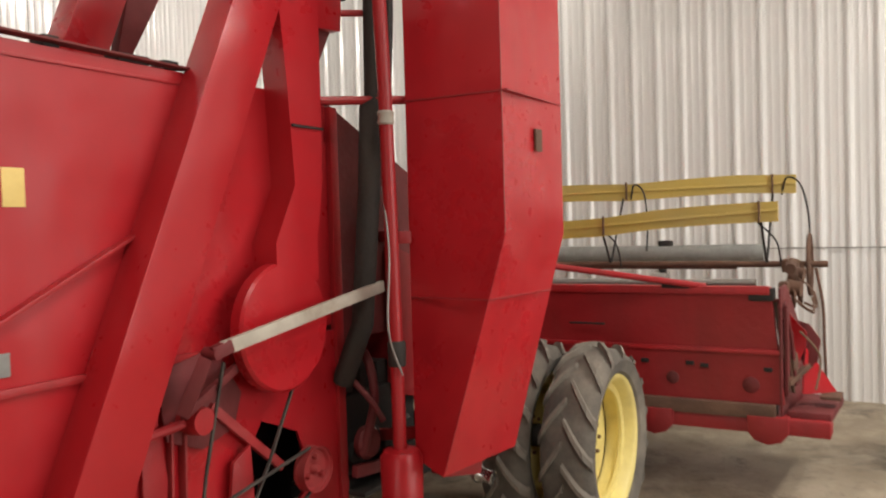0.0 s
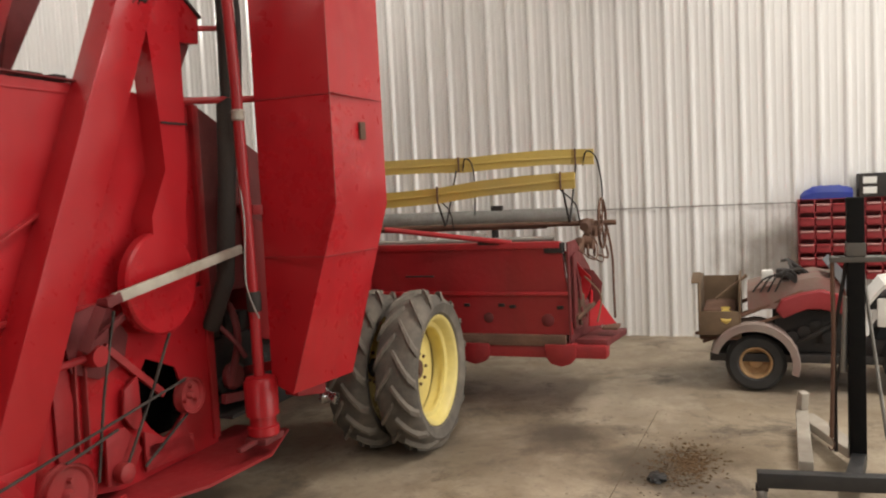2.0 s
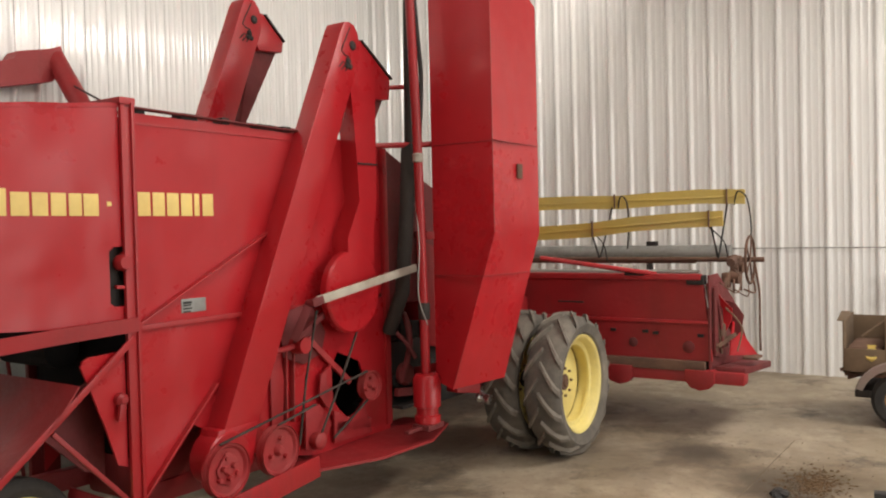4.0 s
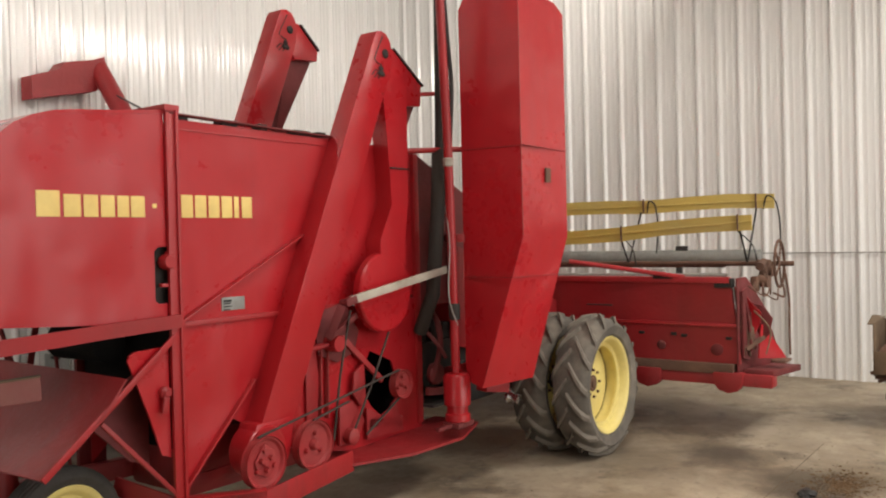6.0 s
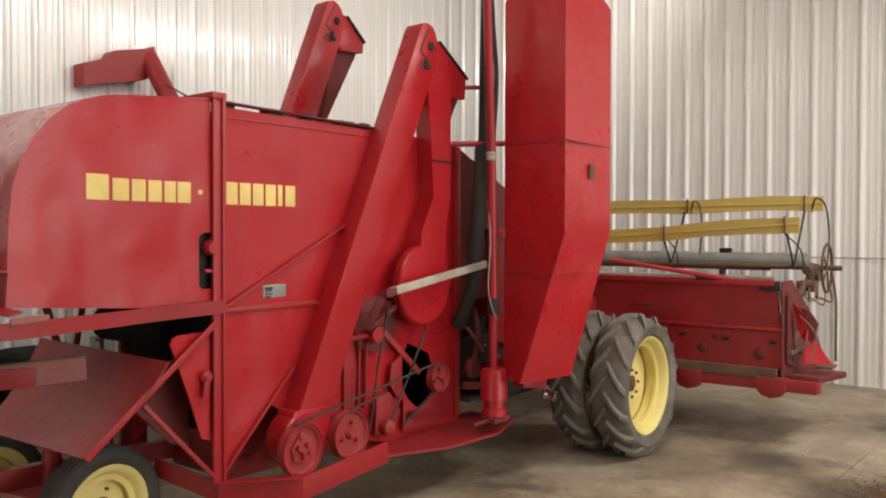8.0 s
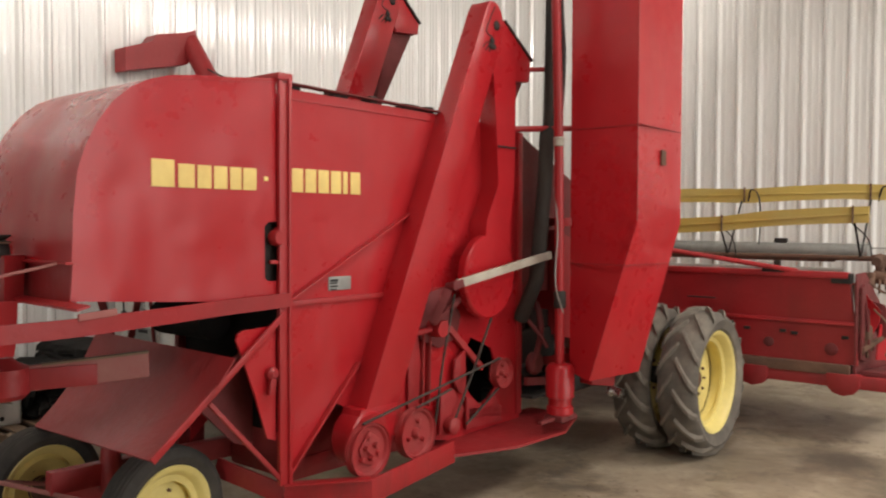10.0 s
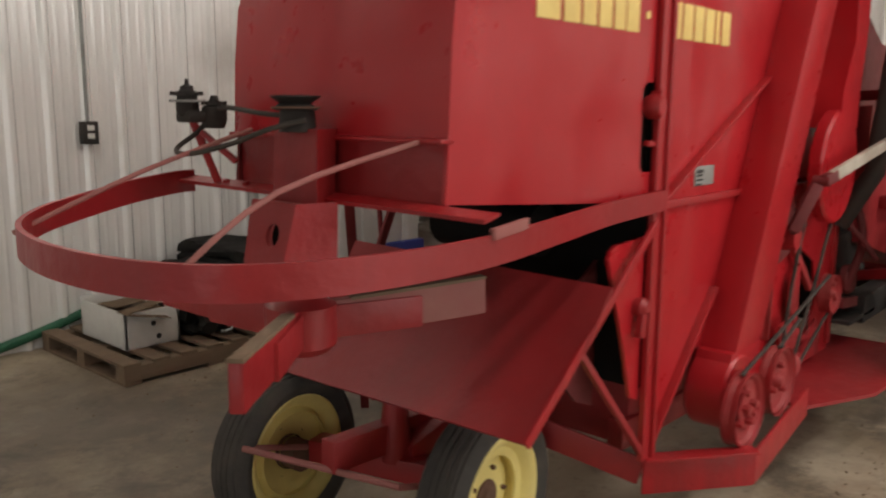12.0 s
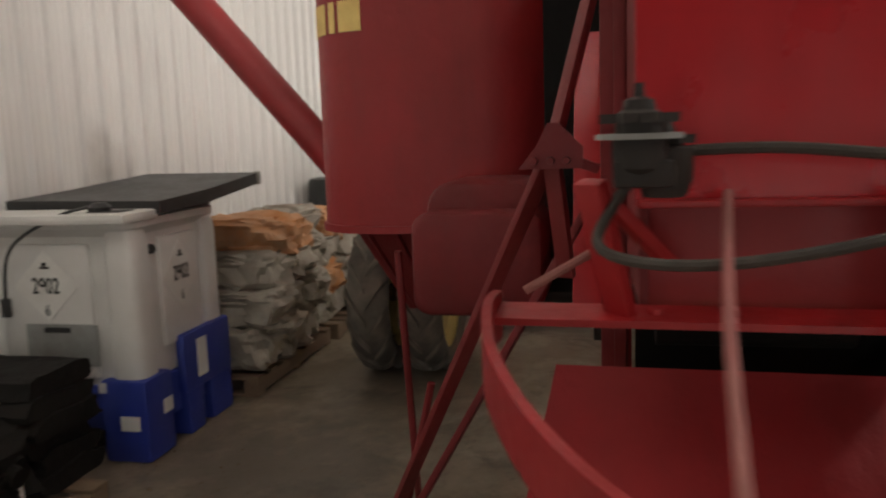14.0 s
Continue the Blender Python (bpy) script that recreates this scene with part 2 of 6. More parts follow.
    l.new(noise_tex(45, 6), bp.inputs["Height"]); l.new(bp.outputs[0], b.inputs["Normal"])
    return m


CONCRETE = concrete()


def wall_grime(m, spots):
    """Soot and dirt spots on a wall, each at its place and radius."""
    n, l = m.node_tree.nodes, m.node_tree.links
    b = n["Principled BSDF"]
    co = n.new("ShaderNodeTexCoord")
    t = n.new("ShaderNodeTexNoise")
    t.inputs["Scale"].default_value, t.inputs["Detail"].default_value = 3.5, 7
    l.new(co.outputs["Object"], t.inputs[0])
    for at, r, amount in spots:
        vm = n.new("ShaderNodeVectorMath"); vm.operation = "DISTANCE"
        l.new(co.outputs["Object"], vm.inputs[0]); vm.inputs[1].default_value = at
        ma = n.new("ShaderNodeMath"); ma.operation = "MULTIPLY_ADD"
        l.new(t.outputs[0], ma.inputs[0]); ma.inputs[1].default_value = r * 1.6
        l.new(vm.outputs["Value"], ma.inputs[2])
        mr = n.new("ShaderNodeMapRange")
        mr.inputs[1].default_value, mr.inputs[2].default_value = r * 2.0, r * 0.9
        mr.inputs[3].default_value, mr.inputs[4].default_value = 0, amount
        l.new(ma.outputs[0], mr.inputs[0])
        mx = n.new("ShaderNodeMix"); mx.data_type = "RGBA"
        l.new(mr.outputs[0], mx.inputs[0])
        l.new(b.inputs["Base Color"].links[0].from_socket, mx.inputs[6])
        mx.inputs[7].default_value = (0.22, 0.185, 0.145, 1)
        l.new(mx.outputs[2], b.inputs["Base Color"])


wall_grime(WALLMAT, (((6.73, -2.78, 0.75), 0.42, 0.8), ((6.73, -2.95, 0.95), 0.22, 0.7), ((1.15, 3.92, 1.85), 0.30, 0.45), ((2.6, 3.92, 1.3), 0.3, 0.5)))

# ---- mesh helpers ----
def link_mesh(name, bm, material, smooth=False):
    me = bpy.data.meshes.new(name)
    bmesh.ops.recalc_face_normals(bm, faces=bm.faces)
    bm.to_mesh(me)
    bm.free()
    me.materials.append(material)
    if smooth:
        for p in me.polygons:
            p.use_smooth = True
        me.set_sharp_from_angle(angle=radians(35))
    return new(name, me)


def part(name, bm, material, parent=None, label="", smooth=True, kind=""):
    ob = link_mesh(name, bm, material, smooth)
    if parent is not None:
        ob.parent = parent
        ob.matrix_parent_inverse = parent.matrix_world.inverted()
    return tagged(ob, label=label, kind=kind)


def empty(name, at, label, category, group=""):
    ob = new(name)
    ob.empty_display_size = 0.05
    ob.matrix_world = Matrix.Translation(at)
    bpy.context.view_layer.update()
    return tagged(ob, label, category, group)


def add_box(bm, lo, hi, bevel=0.0, m=None):
    r = bmesh.ops.create_cube(bm, size=1)
    vs = r["verts"]
    size = [hi[i] - lo[i] for i in range(3)]
    mid = [(hi[i] + lo[i]) / 2 for i in range(3)]
    for v in vs:
        v.co = Vector([v.co[i] * size[i] + mid[i] for i in range(3)])
    if bevel:
        es = list({e for v in vs for e in v.link_edges})
        out = bmesh.ops.bevel(bm, geom=es, offset=min(bevel, 0.45 * min(size)), segments=2, affect="EDGES", profile=0.6)
        vs = list({v for f in out["faces"] for v in f.verts} | {v for v in vs if v.is_valid})
    if m is not None:
        bmesh.ops.transform(bm, matrix=m, verts=vs)
    return bm


def boxm(lo, hi, bevel=0.004):
    return add_box(bmesh.new(), lo, hi, bevel)


def beam(bm, a, b, w, h, bevel=0.003, up=(0, 0, 1)):
    """A bar of section w x h from a to b."""
    a, b = Vector(a), Vector(b)
    z = (b - a).normalized()
    x = z.cross(Vector(up))
    if x.length < 1e-4:
        x = z.cross(Vector((0, 1, 0)))
    x.normalize()
    y = x.cross(z)
    m = Matrix((( x.x, y.x, z.x, a.x), (x.y, y.y, z.y, a.y), (x.z, y.z, z.z, a.z), (0, 0, 0, 1)))
    add_box(bm, (-w / 2, -h / 2, 0), (w / 2, h / 2, (b - a).length), bevel, m)
    return bm


def beamm(a, b, w, h, bevel=0.003, up=(0, 0, 1)):
    return beam(bmesh.new(), a, b, w, h, bevel, up)


def tube(bm, pts, r, seg=10, cap=True):
    """A round bar along pts."""
    pts = [Vector(p) for p in pts]
    rings = []
    n0 = None
    for i, p in enumerate(pts):
        d = (pts[min(i + 1, len(pts) - 1)] - pts[max(i - 1, 0)]).normalized()
        if n0 is None:
            n0 = d.orthogonal().normalized()
        n0 = (n0 - d * n0.dot(d)).normalized()
        s = d.cross(n0)
        rad = r[i] if isinstance(r, (list, tuple)) else r
        rings.append([bm.verts.new(p + (n0 * math.cos(2 * math.pi * k / seg) + s * math.sin(2 * math.pi * k / seg)) * rad) for k in range(seg)])
    for a, b in zip(rings, rings[1:]):
        for k in range(seg):
            bm.faces.new((a[k], a[(k + 1) % seg], b[(k + 1) % seg], b[k]))
    if cap:
        bm.faces.new(rings[0][::-1])
        bm.faces.new(rings[-1])
    return bm


def tubem(pts, r, seg=10):
    return tube(bmesh.new(), pts, r, seg)


def curve_pts(pts, steps=6):
    """Catmull-Rom points through pts."""
    pts = [Vector(p) for p in pts]
    out = []
    for i in range(len(pts) - 1):
        p0, p1, p2, p3 = pts[max(i - 1, 0)], pts[i], pts[i + 1], pts[min(i + 2, len(pts) - 1)]
        for k in range(steps):
            t = k / steps
            out.append(0.5 * ((2 * p1) + (p2 - p0) * t + (2 * p0 - 5 * p1 + 4 * p2 - p3) * t * t + (3 * p1 - p0 - 3 * p2 + p3) * t ** 3))
    out.append(pts[-1])
    return out


def lathe(bm, profile, at, axis, seg=40):
    """Turns (radius, along) points round an axis through at."""
    z = Vector(axis).normalized()
    x = z.orthogonal().normalized()
    y = z.cross(x)
    at = Vector(at)
    rings = []
    for r, h in profile:
        if r < 1e-5:
            rings.append([bm.verts.new(at + z * h)])
        else:
            rings.append([bm.verts.new(at + z * h + (x * math.cos(2 * math.pi * k / seg) + y * math.sin(2 * math.pi * k / seg)) * r) for k in range(seg)])
    for a, b in zip(rings, rings[1:]):
        for k in range(seg):
            q = [a[k % len(a)], a[(k + 1) % len(a)], b[(k + 1) % len(b)], b[k % len(b)]]
            q = list(dict.fromkeys(q))
            if len(q) > 2:
                bm.faces.new(q)
    return bm


def lathem(profile, at, axis, seg=40):
    return lathe(bmesh.new(), profile, at, axis, seg)


def plate(bm, outer, y0, y1, holes=(), put=lambda a, b, c: (a, c, b), bevel=0.0):
    """A sheet with holes: outer and holes are outlines (a, b); put(a, b, depth) gives the place."""
    edges = []
    for loop in (outer, *holes):
        vs = [bm.verts.new(put(a, b, y0)) for a, b in loop]
        edges += [bm.edges.new((vs[i], vs[(i + 1) % len(vs)])) for i in range(len(vs))]
    if holes:
        r = bmesh.ops.triangle_fill(bm, edges=edges, use_beauty=True)
        faces = [f for f in r["geom"] if isinstance(f, bmesh.types.BMFace)]
    else:
        faces = [bm.faces.new([e.verts[0] for e in edges])]
    r = bmesh.ops.extrude_face_region(bm, geom=faces)
    d = Vector(put(0, 0, y1)) - Vector(put(0, 0, y0))
    bmesh.ops.translate(bm, vec=d, verts=[g for g in r["geom"] if isinstance(g, bmesh.types.BMVert)])
    return bm


def platem(outer, y0, y1, holes=(), put=lambda a, b, c: (a, c, b)):
    return plate(bmesh.new(), outer, y0, y1, holes, put)


def ngon(cx, cz, rx, rz, n=20, a0=0.0):
    return [(cx + rx * math.cos(a0 + 2 * math.pi * k / n), cz + rz * math.sin(a0 + 2 * math.pi * k / n)) for k in range(n)]


def loft(bm, loops, caps=True):
    rings = [[bm.verts.new(p) for p in lp] for lp in loops]
    for a, b in zip(rings, rings[1:]):
        k = len(a)
        for i in range(k):
            bm.faces.new((a[i], a[(i + 1) % k], b[(i + 1) % k], b[i]))
    if caps:
        bm.faces.new(rings[0][::-1])
        bm.faces.new(rings[-1])
    return bm


def bevelled(bm, offset, segments=2, angle=25):
    es = [e for e in bm.edges if len(e.link_faces) == 2 and e.calc_face_angle(0) > radians(angle)]
    bmesh.ops.bevel(bm, geom=es, offset=offset, segments=segments, affect="EDGES", profile=0.6)
    return bm


def bevelled_plate(outline, y0, y1, holes=(), put=lambda a, b, c: (a, c, b)):
    return bevelled(platem(outline, y0, y1, holes, put), 0.018, 3)


def bolt(bm, at, axis, r=0.012, h=0.012):
    return lathe(bm, [(0, h), (r * 0.9, h), (r, h * 0.6), (r, 0), (0, 0)], at, axis, 6)


# ---- the shed ----
X0, X1, Y0, Y1, HZ = -7.0, 6.75, -9.0, 3.93, 5.1


HALF_RIB = [(-0.040, 0), (-0.036, 0.001), (-0.033, 0.004), (-0.025, 0.0135), (-0.017, 0.023), (-0.013, 0.0268), (-0.008, 0.0288)]
MINOR_RIB = [(-0.017, 0), (-0.013, 0.0006), (-0.006, 0.0034), (0, 0.0042), (0.006, 0.0034), (0.013, 0.0006), (0.017, 0)]
RIB_PROFILE = (HALF_RIB + [(-p, h) for p, h in reversed(HALF_RIB)] + [(0.080 + p, h) for p, h in MINOR_RIB] + [(0.148 + p, h) for p, h in MINOR_RIB])


def ribbed_wall(name, a, b, height, inward, label, spacing=0.2286, z0=0.0, phase=0.0, material=None):
    """A steel wall of ribbed panels from a to b, with its ribs to the inside."""
    a, b, inw = Vector(a), Vector(b), Vector(inward)
    d = (b - a).normalized()
    length = (b - a).length
    prof = [(0.0, 0.0)]
    s = phase - spacing
    while s < length + spacing:
        for ds, h in RIB_PROFILE:
            if 0.001 < s + ds < length - 0.001:
                prof.append((s + ds, h))
        s += spacing
    prof.append((length, 0.0))
    bm = bmesh.new()
    lo = [bm.verts.new(a + d * s + inw * h + Vector((0, 0, z0))) for s, h in prof]
    hi = [bm.verts.new(a + d * s + inw * h + Vector((0, 0, height))) for s, h in prof]
    for i in range(len(lo) - 1):
        bm.faces.new((lo[i], lo[i + 1], hi[i + 1], hi[i]))
    back = [bm.verts.new(p - inw * 0.12) for p in (a + Vector((0, 0, z0)), b + Vector((0, 0, z0)), b + Vector((0, 0, height)), a + Vector((0, 0, height)))]
    bm.faces.new(back)
    return tagged(part(name, bm, material or WALLMAT, None, "", True), label, "wall", kind="structure")


tagged(part("floor", boxm((X0 - 0.2, Y0 - 0.2, -0.15), (X1 + 0.2, Y1 + 0.2, 0), 0), CONCRETE), "worn concrete shed floor with oil stains, dirt and painted-in shade beyond the combine", "floor", kind="structure")
ribbed_wall("wall_end", (X1, Y0, 0), (X1, Y1, 0), HZ, (-1, 0, 0), "white ribbed steel liner wall behind the header", phase=(-0.07 - Y0) % 0.2286)
ribbed_wall("wall_side", (X1 - 0.0, Y1, 0), (X0, Y1, 0), HZ, (0, -1, 0), "white ribbed steel liner wall beside the combine", phase=0.0156)
# unseen closing walls, made grey so that they bounce less light
for wall_name, ya, yb, zlow in (("wall_rear_north", Y1, 2.85, 0.0), ("wall_rear_middle", 1.15, -1.4, 0.0), ("wall_rear_south", -3.2, Y0, 0.0), ("wall_rear_lintel", 2.85, -3.2, 2.1)):
    ribbed_wall(wall_name, (X0, ya, 0), (X0, yb, 0), HZ, (1, 0, 0), "unseen ribbed wall round the added rear openings, grey to cut fill light", phase=0.1, z0=zlow, material=GALV)
ribbed_wall("wall_door_west", (X0, Y0, 0), (-1.1, Y0, 0), HZ, (0, 1, 0), "unseen ribbed wall beside the shed door, grey to cut fill light", phase=0.1, material=GALV)
ribbed_wall("wall_door_east", (4.7, Y0, 0), (X1, Y0, 0), HZ, (0, 1, 0), "unseen ribbed wall beside the shed door, grey to cut fill light", phase=0.1, material=GALV)
tagged(part("ceiling", boxm((X0 - 0.2, Y0 - 0.2, HZ), (X1 + 0.2, Y1 + 0.2, HZ + 0.12), 0), CEIL), "white steel shed ceiling", "ceiling", kind="structure")
bm = bmesh.new()
for zz in (1.305,):
    add_box(bm, (X1 - 0.0365, Y0 + 0.1, zz - 0.005), (X1 - 0.0315, Y1 - 0.1, zz + 0.005), 0)
tagged(part("trim", bm, STEEL), "thin grey joint strip along the ribbed wall", "trim", kind="structure")
# made-up housings for the fill lights, out of view
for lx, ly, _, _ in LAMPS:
    lamp = empty("ceiling_lamp", (lx, ly, HZ), "unseen shop lamp added under the ceiling to carry a fill light", "lamp", "ceiling lamps")
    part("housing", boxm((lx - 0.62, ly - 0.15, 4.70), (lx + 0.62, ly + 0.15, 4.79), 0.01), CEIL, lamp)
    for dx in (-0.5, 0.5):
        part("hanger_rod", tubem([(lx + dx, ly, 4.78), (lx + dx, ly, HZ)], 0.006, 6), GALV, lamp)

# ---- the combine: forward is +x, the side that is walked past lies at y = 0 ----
# near-black for the hoist mast and for shade painted into gaps and openings
PITCH = mat("pitch_black_iron_and_shade", (0.008, 0.008, 0.008), 0.7, 0, 0.3, 8.0, (0.02, 0.017, 0.015), 0.6, 0.003, 50.0)
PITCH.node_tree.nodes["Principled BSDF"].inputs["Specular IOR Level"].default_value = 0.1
W = 0.768  # width of the hood
combine = empty("combine_harvester", (1.0, 0.4, 0), "old red self-propelled combine harvester with yellow wheels, dusty and worn", "combine")


def cp(name, bm, material, label="", parent=None, smooth=True):
    return part(name, bm, material, parent or combine, label, smooth)


# rear hood
HOOD = [(-0.05, 1.195), (-0.5, 1.225), (-0.968, 1.26), (-0.958, 1.4), (-0.95, 1.58), (-0.935, 1.72), (-0.905, 1.81), (-0.86, 1.90), (-0.80, 1.98),
        (-0.73, 2.04), (-0.65, 2.08), (-0.57, 2.105), (-0.45, 2.122), (-0.3, 2.135), (-0.05, 2.165)]
NOTCH = [(-0.05, 1.545), (-0.09, 1.545), (-0.115, 1.525), (-0.115, 1.30), (-0.095, 1.285), (-0.05, 1.285)]
near_panel = cp("hood_side_panel", platem(HOOD + NOTCH, 0.0, 0.012), RED, "dented red sheet side of the rear hood")
# far panel takes the darker red in place of real shade
cp("hood_side_panel", platem(HOOD, W - 0.012, W), RED_FAR_SHADE, "far side of the hood with its shade put into a darker red")
bm = bmesh.new()
edge = HOOD[3:]
out = []
for i, (a, b) in enumerate(edge):
    q = edge[min(i + 1, len(edge) - 1)]; p = edge[max(i - 1, 0)]
    d = Vector((q[0] - p[0], q[1] - p[1])).normalized()
    out.append((a - d.y * 0.006, b + d.x * 0.006))
ins = [(a + 0.012 * (0.0 - a) , b - 0.010) for a, b in edge]
loops = []
for y in (-0.004, W + 0.004):
    loops.append([bm.verts.new((a, y, b)) for a, b in out])
inner = []
for y in (-0.004, W + 0.004):
    inner.append([bm.verts.new((a, y, b)) for a, b in ins])
for i in range(len(edge) - 1):
    bm.faces.new((loops[0][i], loops[0][i + 1], loops[1][i + 1], loops[1][i]))
    bm.faces.new((inner[0][i], inner[1][i], inner[1][i + 1], inner[0][i + 1]))
    for s in (0, 1):
        bm.faces.new((loops[s][i], inner[s][i], inner[s][i + 1], loops[s][i + 1]))
for i in (0, -1):
    bm.faces.new((loops[0][i], loops[1][i], inner[1][i], inner[0][i]))
cp("hood_rear_sheet", bm, RED, "curved red sheet over the rear hood")
bm = boxm((-0.985, -0.002, 1.390), (-0.955, W + 0.002, 1.400), 0.003)
cp("hood_lip", bm, RED_FRAME, "folded lip below the hood's rear sheet")
cp("tail_board", boxm((-0.955, 0.012, 1.25), (-0.94, W - 0.012, 1.392), 0.003), RED_OLD, "dull red tail board under the hood")
bm = loft(bmesh.new(), [[(-1.02, -0.15, 1.247), (-0.972, -0.15, 1.257), (-0.972, -0.15, 1.250), (-1.02, -0.15, 1.238)],
                          [(-1.04, 0.955, 1.264), (-0.99, 0.955, 1.274), (-0.99, 0.955, 1.267), (-1.04, 0.955, 1.255)]])
for yy in (0.66, 0.75):
    bolt(bm, (-1.01, yy, 1.263), (-0.2, 0, 1), 0.010, 0.010)
cp("cross_angle", bm, RED_FRAME, "red angle iron across the rear")
# mechanism seen in the hood's slot
# black box stands in for the shade inside the slot
bm = boxm((-0.10, 0.03, 1.27), (-0.02, 0.20, 1.56), 0.004)
cp("slot_backing", bm, DARK, "black sheet painting in the shade behind the slot")
bm = bmesh.new()
lathe(bm, [(0, -0.02), (0.03, -0.02), (0.036, -0.01), (0.036, 0.02), (0.028, 0.035), (0, 0.035)], (-0.055, 0.0, 1.475), (0, -1, 0), 14)
beam(bm, (-0.055, -0.012, 1.475), (-0.045, -0.012, 1.52), 0.035, 0.02)
cp("slot_bearing", bm, RED_FRAME, "red bearing in the slot")
cp("slot_catch", beamm((-0.09, -0.004, 1.37), (-0.02, -0.004, 1.365), 0.02, 0.016), RED_FRAME)

# corner post and main side panels
bm = boxm((-0.05, -0.022, 0.375), (0.012, -0.002, 2.185), 0.003)
add_box(bm, (-0.006, -0.034, 0.375), (0.012, -0.02, 2.175), 0.003)
cp("corner_post", bm, RED_FRAME, "upright red angle-iron post")
cp("corner_post", boxm((-0.05, W + 0.002, 0.375), (0.012, W + 0.03, 2.185), 0.003), RED_FAR_SHADE)
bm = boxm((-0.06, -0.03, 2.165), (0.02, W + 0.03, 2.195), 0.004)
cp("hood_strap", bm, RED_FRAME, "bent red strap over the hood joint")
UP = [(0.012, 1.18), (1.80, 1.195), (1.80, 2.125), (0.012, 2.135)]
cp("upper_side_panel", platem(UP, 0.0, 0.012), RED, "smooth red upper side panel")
cp("upper_side_panel", platem(UP, W - 0.012, W), RED_FAR_SHADE)
LOW = [(0.012, 0.43), (0.30, 0.69), (0.75, 0.42), (1.20, 0.32), (1.86, 0.33), (1.86, 1.17), (0.012, 1.17)]
HOLE = [(1.30, 0.80), (1.36, 0.885), (1.47, 0.84), (1.56, 0.80), (1.60, 0.70), (1.60, 0.56), (1.52, 0.50), (1.45, 0.475), (1.36, 0.55), (1.31, 0.62)]
cp("lower_side_panel", platem(LOW, 0.0, 0.012, [HOLE]), RED, "red lower side panel with a rough round opening")
cp("lower_side_panel", platem(LOW, W - 0.012, W), RED)
# added sheet: shade inside the opening as black colour
cp("belly_sheet", boxm((1.25, 0.25, 0.40), (1.80, 0.27, 1.0), 0.002), PITCH, "added black sheet standing in for the shade inside the opening")
bm = boxm((0.0, 0.012, 2.10), (1.80, W - 0.012, 2.12), 0.002)
cp("roof_sheet", bm, RED_OLD, "dusty red top deck")
bm = bmesh.new()
beam(bm, (-0.03, 0.0, 2.158), (1.06, 0.0, 2.142), 0.05, 0.008)
cp("deck_fold", boxm((0.014, -0.006, 2.085), (1.06, -0.001, 2.095), 0.002), RED_FRAME, "thin folded rib under the deck edge")
cp("deck_edge", bm, RED_GRIME_SHADE, "grimy edge along the top deck")
for k, (px, w) in enumerate(((0.05, 0.05), (0.3, 0.10), (0.55, 0.05), (0.80, 0.12), (0.98, 0.06))):
    cp("deck_clip", boxm((px, 0.012, 2.135), (px + w, 0.08, 2.162 + 0.004 * (k % 3)), 0.004), DARK, "dark clip on the deck edge")
bm = boxm((0.012, -0.016, 1.168), (1.20, -0.002, 1.192), 0.003)
cp("seam_strip", bm, RED_FRAME, "red strip over the side panels' joint")
bm = beamm((0.0, -0.012, 1.19), (0.86, -0.012, 1.615), 0.012, 0.035, 0.002, (0, 1, 0))
cp("side_brace", bm, RED_FRAME, "slanting red flat-bar brace")
bm = beamm((0.0, -0.012, 0.41), (0.44, -0.012, 0.86), 0.012, 0.035, 0.002, (0, 1, 0))
cp("side_brace", bm, RED_FRAME, "slanting red flat-bar brace")
bm = boxm((0.255, -0.004, 1.222), (0.40, -0.0005, 1.287), 0.001)
data_plate = cp("data_plate", bm, GALV, "small grey metal data plate")
bm = bmesh.new()
for k, (w, h) in enumerate(((0.05, 0.012), (0.045, 0.007), (0.05, 0.007), (0.04, 0.007))):
    add_box(bm, (0.265, -0.0055, 1.275 - 0.015 * k - h), (0.265 + w, -0.0042, 1.275 - 0.015 * k), 0)
cp("plate_marking", bm, INK, "", data_plate)

# the painted name: plain yellow blocks, one to a letter
def block(x0, x1, z0, z1):
    return boxm((x0, -0.003, z0), (x1, -0.0004, z1), 0.0008)


name_sign = cp("name_lettering", block(-0.652, -0.553, 1.678, 1.785), LETTER, "plain yellow painted lettering blocks")
for x0, w in ((-0.537, 0.075), (-0.45, 0.066), (-0.372, 0.066), (-0.294, 0.058), (-0.228, 0.07)):
    cp("letter", block(x0, x0 + w, 1.678, 1.772), LETTER, "", name_sign)
cp("letter", block(-0.118, -0.096, 1.72, 1.74), LETTER, "", name_sign)
for k in range(6):
    x0 = 0.036 + k * 0.0785
    w = 0.03 if k == 4 else 0.066
    cp("letter", block(x0 - (0.03 if k == 5 else 0), x0 - (0.03 if k == 5 else 0) + w, 1.678, 1.785), LETTER, "", name_sign)

# front part of the body: engine side, dark and open
cp("engine_side_sheet", platem([(1.80, 1.10), (3.05, 1.10), (3.05, 1.78), (2.60, 1.83), (2.15, 2.02), (1.875, 2.14), (1.80, 2.15)], 0.06, 0.075), RED_GRIME_SHADE, "grimy dark red engine side sheet")
# added sheet: the bay's shade as black colour
cp("engine_backing", boxm((1.80, 0.36, 0.36), (2.9, 0.38, 1.2), 0.004), PITCH, "added black sheet standing in for the engine bay's shade")
bm = boxm((1.90, 0.04, 0.50), (2.5, 0.30, 0.86), 0.03)
